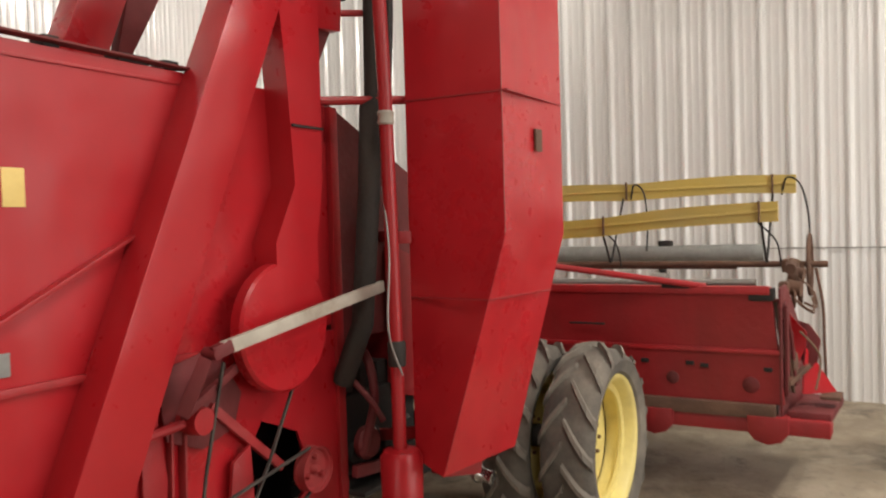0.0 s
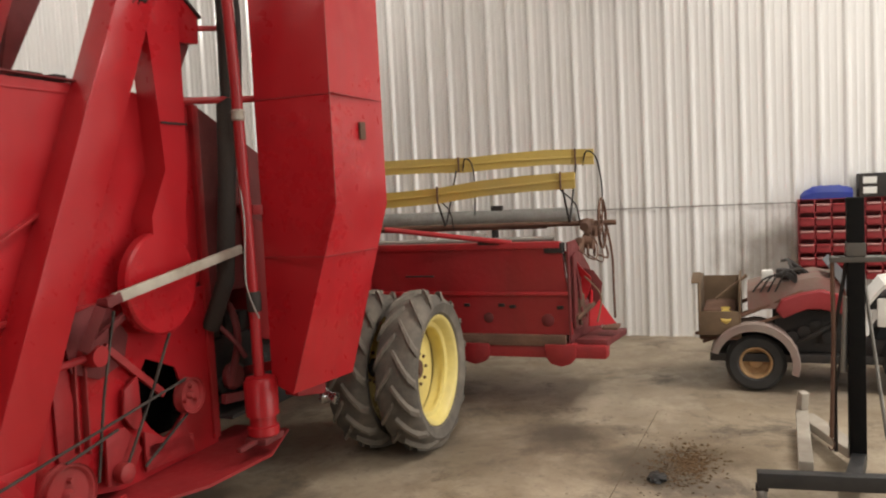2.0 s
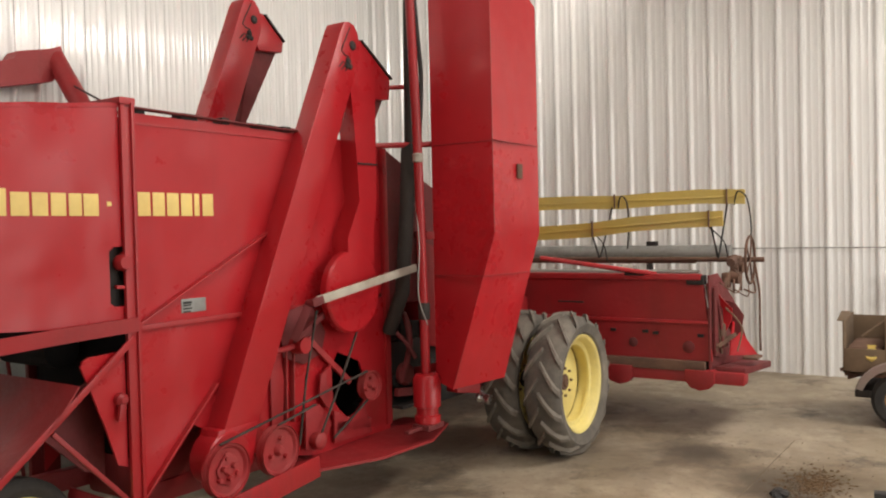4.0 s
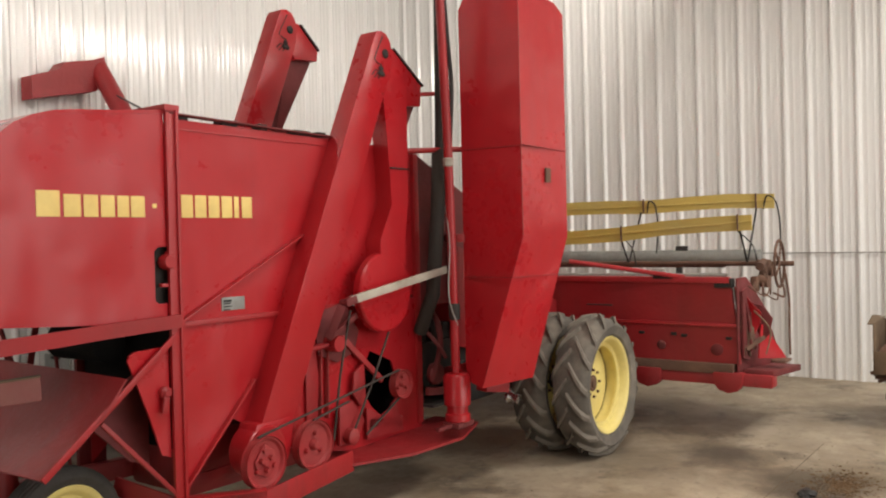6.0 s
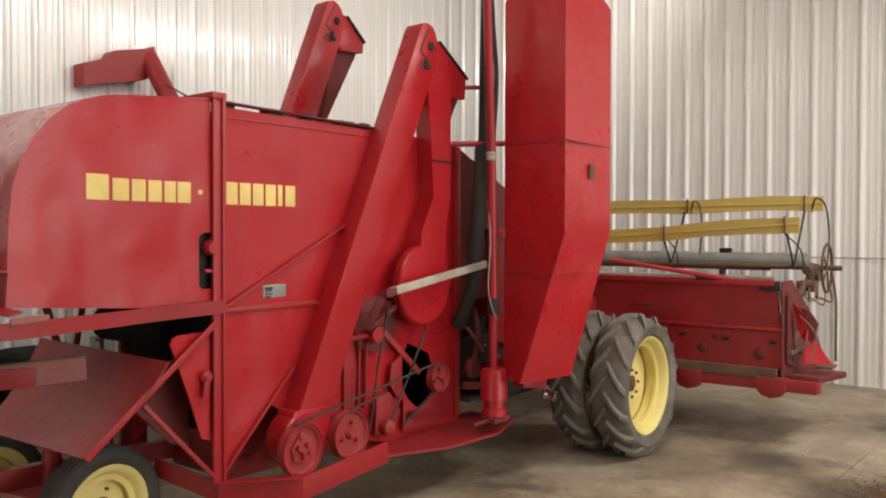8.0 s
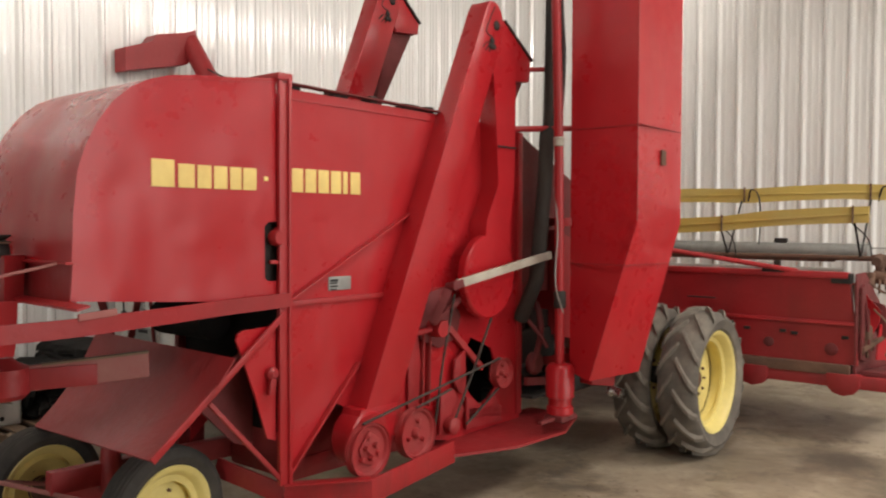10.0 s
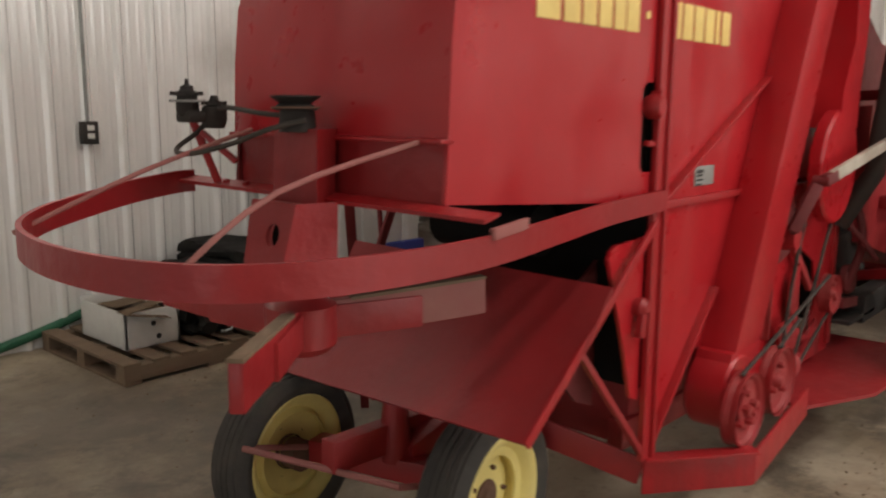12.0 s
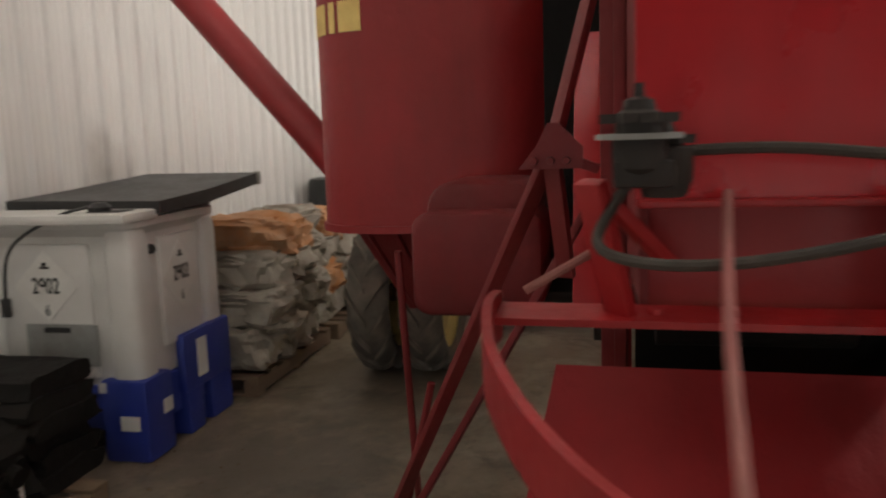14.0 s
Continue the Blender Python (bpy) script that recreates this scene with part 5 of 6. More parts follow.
sheave = cp("spreader_sheave", lathem([(0, 0), (0.048, 0), (0.055, 0.004), (0.036, 0.016), (0.057, 0.030), (0.057, 0.034), (0, 0.034)], (-1.07, 0.372, 1.458), (0, 0, 1), 28), DARK, "rusty black spreader sheave", column)
cp("sheave_face", lathem([(0.037, 0.0), (0.056, 0.0), (0.056, 0.005), (0.037, 0.005)], (-1.07, 0.372, 1.462), (0, 0, 1), 28), RUST, "dull worn lower cheek", column)
bm = lathem([(0, 0), (0.044, 0), (0.042, 0.04), (0.038, 0.06), (0, 0.06)], (-1.055, 0.385, 1.408), (0, 0, 1), 20)
cp("sheave_hub", bm, DARK, "", column)
# sprocket stand
stand = cp("sprocket_stand", beamm((-1.01, 0.79, 1.262), (-1.06, 0.825, 1.43), 0.035, 0.02), RED_FRAME, "red arm holding the spreader sprockets")
cp("stand_stay", beamm((-0.99, 0.73, 1.32), (-1.05, 0.80, 1.40), 0.025, 0.015), RED_FRAME, "", stand)
def star(at, r, n, mat_, parent):
    bm = bmesh.new()
    prof = [(r * (1.0 if k % 2 == 0 else 0.66) * math.cos(math.pi * k / n), r * (1.0 if k % 2 == 0 else 0.66) * math.sin(math.pi * k / n)) for k in range(2 * n)]
    plate(bm, prof, 0.0, 0.010, (), lambda a, b, c: (at[0] + a, at[1] + b, at[2] + c))
    return cp("sprocket", bm, mat_, "dark toothed sprocket", parent)


SX, SY = -1.105, 0.772
star((SX, SY, 1.494), 0.043, 7, DARK, stand)
star((-1.045, 0.742, 1.470), 0.034, 7, DARK, stand)
cp("sprocket_hub", lathem([(0, 0.02), (0.018, 0.02), (0.027, 0.028), (0.029, 0.04), (0.029, 0.056), (0.026, 0.066), (0.026, 0.085), (0.018, 0.09), (0.016, 0.1), (0.006, 0.104), (0.005, 0.118), (0, 0.118)], (SX, SY, 1.418), (0, 0, 1), 20), DARK, "black greasy sprocket hub", stand)
cp("sprocket_hub", lathem([(0, 0), (0.024, 0), (0.032, 0.02), (0.032, 0.055), (0.018, 0.06), (0.008, 0.085), (0, 0.085)], (-1.045, 0.742, 1.41), (0, 0, 1), 18), DARK, "", stand)
cp("hub_bracket", boxm((-1.125, 0.735, 1.425), (-1.03, 0.80, 1.455), 0.008), DARK, "greasy black bracket under the sprockets", stand)
cp("sprocket_washer", lathem([(0.02, 0), (0.046, 0), (0.046, 0.006), (0.02, 0.006)], (SX, SY, 1.477), (0, 0, 1), 24), GALV, "bright steel washer", stand)
for pts in ([(-1.05, 0.715, 1.462), (-1.075, 0.62, 1.463), (-1.085, 0.50, 1.452), (-1.075, 0.40, 1.445)],
            [(-1.075, 0.33, 1.437), (-1.125, 0.40, 1.415), (-1.15, 0.52, 1.378), (-1.155, 0.66, 1.352), (-1.145, 0.76, 1.348), (-1.11, 0.815, 1.362), (-1.06, 0.80, 1.40), (-1.04, 0.77, 1.44)]):
    cp("spreader_belt", tubem(curve_pts(pts), 0.0065, 8), BELT, "limp black spreader belt", column)
# straw spreader rotor with three wooden blades
hub_at = Vector((-1.015, 0.44, 0.0))
rotor = cp("spreader_rotor", lathem([(0, 0.86), (0.07, 0.86), (0.09, 0.88), (0.09, 0.98), (0.05, 1.0), (0.03, 1.02), (0, 1.02)], hub_at, (0, 0, 1), 20), RED_OLD, "red straw spreader rotor with wooden blades")
for ang, ln, z0 in ((-21, 0.53, 0.95), (96, 0.545, 0.95), (219, 0.55, 0.95)):
    d = Vector((math.cos(radians(ang)), math.sin(radians(ang)), 0))
    a, b = hub_at + d * 0.03 + Vector((0, 0, 0.93)), hub_at + d * ln + Vector((0, 0, z0))
    blade = cp("blade", beamm(a, b, 0.032, 0.10, 0.006), RED_OLD if ang != -21 else FADED_GLINT, "faded red wooden spreader blade", rotor)
    cp("blade_edge", beamm(a + d * 0.1 + Vector((0, 0, 0.053)), b + Vector((0, 0, 0.053)), 0.034, 0.010, 0.003), WOOD, "bare weathered wood edge", rotor)
    cp("blade_shoe", beamm(a - Vector((0, 0, 0.0)), a + d * 0.30, 0.05, 0.085, 0.004), RED_OLD, "", rotor)

# ---- far side of the combine ----
def rounded_rect(x0, x1, y0, y1, r, n=6):
    out = []
    for cx, cy, a0 in ((x1 - r, y1 - r, 0), (x0 + r, y1 - r, 90), (x0 + r, y0 + r, 180), (x1 - r, y0 + r, 270)):
        for k in range(n + 1):
            a = radians(a0 + 90 * k / n)
            out.append((cx + r * math.cos(a), cy + r * math.sin(a)))
    return out


bm = bmesh.new()
base = rounded_rect(1.12, 2.6, 1.0, 2.03, 0.30, 8)
loft(bm, [[(a, b, 1.12) for a, b in base], [(a, b, 1.16) for a, b in base], [(a, b, 2.34) for a, b in base]])
grain_tank = cp("grain_tank", bm, RED_OLD, "round-cornered dark red grain tank")
cp("tank_rim", loft(bmesh.new(), [[(a, b, 1.10) for a, b in rounded_rect(1.11, 2.61, 0.99, 2.04, 0.3, 8)], [(a, b, 1.13) for a, b in rounded_rect(1.11, 2.61, 0.99, 2.04, 0.3, 8)]]), RED_OLD, "", grain_tank)
for a0, a1 in ((6, 26), (30, 37), (42, 60), (66, 84)):
    rows = []
    for k in range(6):
        a = radians(a0 + (a1 - a0) * k / 5)
        u, v = -math.cos(a), math.sin(a)
        rows.append([(1.42 + u * q, 1.73 + v * q, z) for q, z in ((0.3005, 1.90), (0.3025, 1.90), (0.3025, 2.02), (0.3005, 2.02))])
    cp("tank_letter", loft(bmesh.new(), rows), LETTER, "", grain_tank)
bm = loft(bmesh.new(), [[(1.30, 1.10, 1.13), (2.5, 1.10, 1.13), (2.5, 1.90, 1.13), (1.30, 1.90, 1.13)], [(1.55, 1.15, 0.70), (2.3, 1.15, 0.70), (2.3, 1.72, 0.70), (1.55, 1.72, 0.70)]])
cp("tank_hopper", bm, RED_FAR_SHADE, "dark ribbed hopper under the grain tank", grain_tank)
for k in range(6):
    cp("hopper_rib", beamm((1.30, 1.20 + 0.13 * k, 1.12), (1.55, 1.22 + 0.095 * k, 0.72), 0.02, 0.02, 0.004), RED_FAR_SHADE, "", grain_tank)
auger = cp("unloading_auger", tubem([(1.90, 1.89, 1.05), (2.02, 3.80, 3.22)], 0.086, 20), RED_OLD, "slanting red unloading auger tube")
bm = loft(bmesh.new(), [[(2.08, 3.72, 3.13), (2.08, 3.90, 3.13), (2.04, 3.90, 3.31), (2.04, 3.72, 3.31)], [(1.95, 3.72, 2.98), (1.95, 3.90, 2.98), (1.95, 3.90, 3.27), (1.95, 3.72, 3.27)],
                         [(1.65, 3.72, 2.91), (1.65, 3.90, 2.91), (1.65, 3.90, 3.20), (1.65, 3.72, 3.20)], [(1.60, 3.72, 2.90), (1.60, 3.90, 2.90), (1.60, 3.90, 3.13), (1.60, 3.72, 3.13)], [(1.35, 3.72, 2.84), (1.35, 3.90, 2.84), (1.35, 3.90, 3.04), (1.35, 3.72, 3.04)]])
cp("auger_spout", bm, RED_OLD, "dark red auger spout", auger)
cp("auger_stay", tubem([(2.03, 3.6, 2.96), (1.67, 2.6, 2.65), (1.45, 2.1, 2.49)], 0.008, 6), DARK, "", auger)
bm = loft(bmesh.new(), [[(x, y, z) for y, z in rounded_rect(1.02 + q, 1.455 - q, 0.89 + q, 1.235 - q, 0.06, 5)] for x, q in ((0.57, 0.022), (0.576, 0.008), (0.59, 0.0), (1.1, 0.0))])
# fuel tank, stays and rods below have far-side shade in their red
fuel = cp("fuel_tank", bm, RED_FAR_SHADE, "round-edged red fuel tank")
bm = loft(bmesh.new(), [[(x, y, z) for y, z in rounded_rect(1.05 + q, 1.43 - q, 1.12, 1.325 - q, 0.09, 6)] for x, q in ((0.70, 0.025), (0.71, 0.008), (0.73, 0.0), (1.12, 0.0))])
cp("fuel_hump", bm, RED_FAR_SHADE, "rounded red hump behind the fuel tank", fuel)
J = Vector((-0.450, 0.914, 1.448))
for a, b, w in ((J, (-0.400, 0.843, 1.730), 0.035), (J, (0.27, 1.59, 0.06), 0.038), ((-0.19, 0.83, 1.36), (-0.03, 1.50, 0.18), 0.032), (J, (-0.400, 0.890, 1.200), 0.035), (J, (-0.450, 0.825, 1.414), 0.03)):
    cp("ladder_stay", beamm(a, b, w, 0.018, 0.004), RED_FAR_SHADE, "crossing dark red stay")
cp("hanging_rod", tubem([(0.165, 1.388, 1.17), (0.18, 1.384, 0.95), (0.248, 1.368, 0.2)], 0.011, 8), RED_FAR_SHADE, "thin dark red hanging rod")
cp("hanging_rod", tubem([(0.14, 1.30, 0.80), (0.20, 1.46, 0.15)], 0.011, 8), RED_FAR_SHADE, "thin dark red hanging rod")
bm = platem([(0.974, 1.418), (0.939, 1.463), (0.919, 1.503), (0.899, 1.503), (0.854, 1.458), (0.854, 1.418)], -0.472, -0.462, (), lambda a, b, c: (c, a, b))
for k in range(3):
    bolt(bm, (-0.472, 0.944 - 0.03 * k, 1.433), (-1, 0, 0), 0.008, 0.012)
cp("stay_gusset", bm, RED_FAR_SHADE, "red gusset with bolts")
cp("hood_stay_rod", tubem([(-0.62, 0.95, 1.215), (-0.60, 0.79, 1.305)], 0.008, 8), FADED_GLINT, "pale rod from the hood to the angle iron")
cp("inner_column", boxm((0.0, 0.765, 0.4), (0.10, 0.83, 2.05), 0.005), RED_FAR_SHADE)
# added sheet that fills the gap with painted shade
cp("rear_bulkhead", boxm((0.95, 0.735, 0.9), (0.97, 1.04, 2.25), 0.003), PITCH, "added black sheet painting in the dark gap beside the grain tank")

# ---- things along the walls ----
def thing(name, bm, material, label, category, group="", smooth=True):
    return tagged(part(name, bm, material, None, "", smooth), label, category, group)


# grey beam lying on trestles behind the header
gb = empty("grey_pipe", (6.35, 0.6, 0), "long grey steel pipe on two stands by the end wall", "pipe")
part("tube", tubem([(6.30, -1.05, 1.285), (6.30, 2.4, 1.285)], 0.072, 20), GALV, gb)
part("lug", boxm((6.27, -0.29, 1.345), (6.33, -0.17, 1.40), 0.008), DARK, gb)
for yy in (-0.2, 2.0):
    part("stand", boxm((6.27, yy - 0.03, 0), (6.33, yy + 0.03, 1.22), 0.004), DARK, gb)

# quad bike
atv = empty("quad_bike", (4.75, -2.95, 0), "dusty red quad bike with a cardboard box on its rack", "quad bike")
def small_wheel(y, x, r=0.215, w=0.17):
    hub = part("wheel", lathem([(0, -0.02), (0.04, -0.02), (0.04, 0.02), (0, 0.02)], (x, y, r), (-1, 0, 0), 12), RUST, atv)
    h = w / 2
    part("tyre", lathem([(0.11, -h * 0.8), (0.13, -h), (r * 0.85, -h), (r * 0.97, -h * 0.7), (r, -h * 0.25), (r, h * 0.25), (r * 0.97, h * 0.7), (r * 0.85, h), (0.13, h), (0.11, h * 0.8)], (x, y, r), (-1, 0, 0), 40), BLACK_RUBBER, hub, "worn black tyre")
    part("rim", lathem([(0.118, h * 0.86), (0.108, h * 0.9), (0.095, h * 0.7), (0.09, h * 0.2), (0.05, h * 0.1), (0.045, h * 0.4), (0.02, h * 0.5), (0, h * 0.5)], (x, y, r), (-1, 0, 0), 32), YELLOW_RUST, hub, "rusty yellow rim")


DUSTY = mat("dust_on_paint", (0.19, 0.145, 0.115), 0.75, 0, 0.3, 7.0, (0.26, 0.09, 0.08), 0.7, 0.004, 40.0)
BLUE_GREY = mat("blue_grey_vinyl", (0.16, 0.18, 0.21), 0.5, 0, 0.2, 8.0, (0.26, 0.25, 0.23), 0.6, 0.003, 30.0)
YELLOW_RUST = mat("rusty_yellow_rim", (0.48, 0.30, 0.14), 0.6, 0.1, 0.25, 14.0, (0.22, 0.12, 0.06), 0.8, 0.003, 60.0, (0.12, 0.06, 0.04), 0.6)
small_wheel(-2.67, 4.72)
small_wheel(-2.67, 5.42)
small_wheel(-3.75, 4.72, 0.25, 0.2)
small_wheel(-3.75, 5.42, 0.25, 0.2)
rows = []
for k in range(15):
    a = radians(165 - 182 * k / 14)
    lip = 0.052 - 0.012 * abs(k - 6) / 8
    rows.append([(x, -2.66 - r * math.cos(a) * 1.04, 0.222 + r * math.sin(a)) for x, r in ((4.585, 0.292), (4.61, 0.30), (4.86, 0.30), (4.86, 0.288), (4.612, 0.288), (4.600, 0.29 - lip), (4.585, 0.29 - lip))])
bm = loft(bmesh.new(), rows)
part("fender", bm, GREY_FENDER, atv, "dusty pinkish front fender")
bm = loft(bmesh.new(), [[(4.60, -3.36, 0.62), (4.9, -3.36, 0.64), (4.9, -3.36, 0.61), (4.61, -3.36, 0.585)], [(4.58, -3.50, 0.80), (4.9, -3.50, 0.83), (4.9, -3.50, 0.80), (4.59, -3.50, 0.765)],
                        [(4.57, -3.68, 0.84), (4.9, -3.68, 0.87), (4.9, -3.68, 0.84), (4.58, -3.68, 0.80)], [(4.58, -3.95, 0.72), (4.9, -3.95, 0.75), (4.9, -3.95, 0.72), (4.59, -3.95, 0.69)]])
part("fender", bevelled(bm, 0.008), PAPER, atv, "cream rear fender")
part("rear_panel", boxm((4.60, -3.62, 0.50), (4.63, -3.46, 0.70), 0.012), PAPER, atv, "cream plastic panel")
bm = loft(bmesh.new(), [[(4.68, -2.62, 0.60), (5.4, -2.62, 0.60), (5.4, -2.62, 0.74), (4.68, -2.62, 0.74)], [(4.66, -2.85, 0.62), (5.42, -2.85, 0.62), (5.40, -2.85, 0.80), (4.70, -2.85, 0.80)],
                          [(4.68, -3.10, 0.68), (5.42, -3.10, 0.68), (5.38, -3.10, 0.84), (4.72, -3.10, 0.84)], [(4.72, -3.30, 0.60), (5.40, -3.30, 0.60), (5.36, -3.30, 0.80), (4.76, -3.30, 0.80)]])
bevelled(bm, 0.03, 3, 20)
part("bonnet", bm, DUSTY, atv, "dust-covered bonnet top")
part("side_cowl", bevelled_plate([(-2.81, 0.61), (-2.85, 0.69), (-2.98, 0.735), (-3.11, 0.76), (-3.25, 0.72), (-3.27, 0.58), (-3.19, 0.60), (-3.11, 0.62), (-3.02, 0.62), (-2.94, 0.59), (-2.86, 0.55)], 4.60, 4.68, (), lambda a, b, c: (c, a, b)), RED_BIN, atv, "scuffed dark red side cowl")
bm = boxm((4.74, -3.26, 0.28), (5.36, -2.8, 0.60), 0.03)
for k in range(5):
    lathe(bm, [(0, 0), (0.05 - 0.004 * k, 0), (0.045, 0.03), (0, 0.04)], (4.74, -2.92 - 0.08 * k, 0.40 + 0.04 * (k % 3)), (-1, 0, 0), 12)
tube(bm, curve_pts([(4.72, -2.9, 0.33), (4.66, -3.05, 0.42), (4.68, -3.2, 0.52)]), 0.014)
part("engine", bm, DARK, atv, "dark greasy engine")
bm = boxm((4.66, -3.95, 0.22), (5.46, -2.35, 0.28), 0.01)
part("chassis", bm, DARK, atv)
bm = bmesh.new()
for q in (4.68, 5.4):
    tube(bm, [(q, -2.25, 0.42), (q, -3.0, 0.74)], 0.014)
    tube(bm, [(q, -2.3, 0.36), (q, -2.95, 0.6)], 0.012)
add_box(bm, (4.66, -2.58, 0.38), (5.42, -2.28, 0.41), 0.005)
part("front_rack", bm, RUST, atv, "rusty front rack")
bm = bmesh.new()
tube(bm, curve_pts([(4.72, -2.98, 0.86), (4.76, -2.93, 0.90), (4.9, -2.92, 0.92), (5.2, -2.92, 0.92), (5.4, -2.88, 0.89)]), 0.012)
tube(bm, [(5.05, -3.1, 0.78), (5.05, -2.92, 0.92)], 0.02)
add_box(bm, (4.72, -2.90, 0.83), (4.80, -2.82, 0.90), 0.015)
add_box(bm, (4.78, -2.96, 0.82), (4.95, -2.86, 0.88), 0.015)
tube(bm, [(4.70, -2.86, 0.88), (4.70, -2.99, 0.90)], 0.017)
for k in range(4):
    part("cable", tubem(curve_pts([(4.66, -2.66 - 0.05 * k, 0.74), (4.62, -2.74 - 0.05 * k, 0.84 + 0.02 * k), (4.68, -2.86 - 0.03 * k, 0.86), (4.7, -2.95, 0.80)]), 0.007, 6), BLACK_RUBBER, atv, "black control cable")
part("handlebar", bm, DARK, atv, "black handlebar and cables")
part("mirror_patch", boxm((4.66, -2.80, 0.815), (4.70, -2.72, 0.90), 0.012), PAPER, atv)
bm = loft(bmesh.new(), [[(4.72, -3.16, 0.92), (5.2, -3.16, 0.92), (5.2, -3.20, 0.96), (4.72, -3.20, 0.96)], [(4.72, -3.30, 0.70), (5.2, -3.30, 0.70), (5.2, -3.38, 0.74), (4.72, -3.38, 0.74)]])
part("seat_back", bm, BLUE_GREY, atv, "blue-grey seat back")
part("seat", boxm((4.72, -3.9, 0.60), (5.3, -3.32, 0.70), 0.04), BLACK_PLASTIC, atv)
# cardboard crate on the rack
bm = bmesh.new()
for lo, hi in (((4.62, -2.56, 0.41), (4.635, -2.28, 0.60)), ((5.2, -2.56, 0.41), (5.215, -2.28, 0.80)), ((4.62, -2.29, 0.41), (5.215, -2.275, 0.82)), ((4.62, -2.575, 0.41), (5.215, -2.56, 0.84)), ((4.62, -2.57, 0.41), (5.21, -2.28, 0.425))):
    add_box(bm, lo, hi, 0.003)
crate = thing("cardboard_box", bm, CARD, "battered brown cardboard box on the tractor rack", "box")
part("wadding", lathem([(0, 0.03), (0.045, 0.035), (0.08, 0.0), (0.06, -0.08), (0, -0.08)], (4.66, -2.47, 0.555), (-1, 0, 0.4), 9), SLAT, crate, "crumpled yellowish paper")
part("dark_filling", boxm((4.64, -2.55, 0.43), (5.18, -2.30, 0.62), 0.05), RUST, crate, "dark oily bundle")
part("tool_handle", tubem([(4.72, -2.40, 0.68), (4.70, -2.62, 0.86)], 0.012, 8), WOOD, crate, "wooden tool handle")
part("flap", beamm((4.70, -2.26, 0.80), (5.15, -2.24, 0.83), 0.07, 0.006), CARD, crate)

# small-parts bin cabinet
# pink that paints the highlight along the drawers' top lips
LIP = mat("highlight_pink_plastic", (0.50, 0.26, 0.24), 0.5, 0, 0.2, 9.0)
cab = empty("bin_cabinet", (6.5, -3.32, 0), "red cabinet of small parts drawers on a stand", "cabinet")
CY0, CY1, CZ0, CZ1 = -4.15, -3.06, 0.60, 1.335
part("back_panel", boxm((6.62, CY0, CZ0), (6.72, CY1, CZ1), 0.004), RED_BIN, cab)
for k in range(9):
    yy = CY0 + (CY1 - CY0) * k / 8
    part("divider", boxm((6.50, yy - 0.006, CZ0), (6.62, yy + 0.006, CZ1), 0.001), RED_BIN, cab)
for k in range(7):
    zz = CZ0 + (CZ1 - CZ0) * k / 6
    part("shelf", boxm((6.502, CY0, zz - 0.005), (6.62, CY1, zz + 0.005), 0.001), RED_BIN, cab)
for i in range(8):
    for j in range(6):
        y0 = CY0 + (CY1 - CY0) * i / 8 + 0.008
        y1 = CY0 + (CY1 - CY0) * (i + 1) / 8 - 0.008
        z0 = CZ0 + (CZ1 - CZ0) * j / 6 + 0.006
        bm = boxm((6.475, y0, z0), (6.60, y1, z0 + 0.075), 0.004)
        d = part("drawer", bm, RED_BIN, cab)
        part("drawer_lip", boxm((6.462, y0 + 0.006, z0 + 0.060), (6.4745, y1 - 0.006, z0 + 0.076), 0.002), LIP if (i * 3 + j) % 5 else RED_BIN, d)
for yy in (CY0 + 0.05, CY1 - 0.05):
    part("cabinet_leg", boxm((6.55, yy - 0.03, 0), (6.72, yy + 0.03, CZ0), 0.003), DARK, cab)
rows = []
for k in range(13):
    y = -3.08 - 0.036 * k
    top = 1.338 + 0.115 * (min(1, (k + 0.6) / 4)) ** 0.6 * (1 - 0.25 * max(0, (k - 9) / 3)) + (0.006 if k % 2 else 0)
    rows.append([(6.50, y, 1.338), (6.70, y, 1.338), (6.705, y, (1.338 + top) / 2), (6.67, y, top), (6.54, y, top), (6.495, y, (1.338 + top) / 2)])
thing("blue_case", loft(bmesh.new(), rows), BLUE_PLASTIC, "ribbed blue plastic case on top of the cabinet", "case")
bm = boxm((6.48, -3.9, 1.338), (6.72, -3.56, 1.55), 0.01)
case = thing("drawer_case", bm, DARK, "dark drawer case with white labels on the cabinet", "case")
for zz in (1.37, 1.46):
    part("case_label", boxm((6.474, -3.70, zz), (6.4795, -3.59, zz + 0.06), 0.002), PAPER, case)
# engine hoist
DUSTY_GREY = mat("dusty_grey_paint", (0.40, 0.36, 0.30), 0.7, 0, 0.2, 8.0, (0.24, 0.2, 0.16), 0.7, 0.003, 50.0)
DUSTY_DARK = mat("dusty_dark_steel", (0.12, 0.115, 0.105), 0.55, 0.3, 0.25, 8.0, (0.2, 0.17, 0.14), 0.7, 0.003, 50.0)
hoist = empty("engine_hoist", (3.0, -3.1, 0), "black engine hoist with a tall mast on castors", "hoist")
bm = boxm((2.93, -3.20, 0.10), (3.01, -3.12, 1.46), 0.005)
part("mast", bm, PITCH, hoist, "black square mast")
for a, b, m_ in (((2.53, -2.67, 0.11), (2.62, -3.55, 0.11), BLACK_PLASTIC), ((2.95, -3.165, 0.10), (2.58, -3.1, 0.11), BLACK_PLASTIC), ((3.70, -2.93, 0.11), (2.72, -2.90, 0.11), DUSTY_GREY)):
    part("base_leg", beamm(a, b, 0.07, 0.075, 0.005), m_, hoist)
part("base_plate", beamm((3.68, -2.95, 0.10), (2.98, -3.16, 0.12), 0.10, 0.05, 0.005), DUSTY_GREY, hoist, "dusty grey base arm")
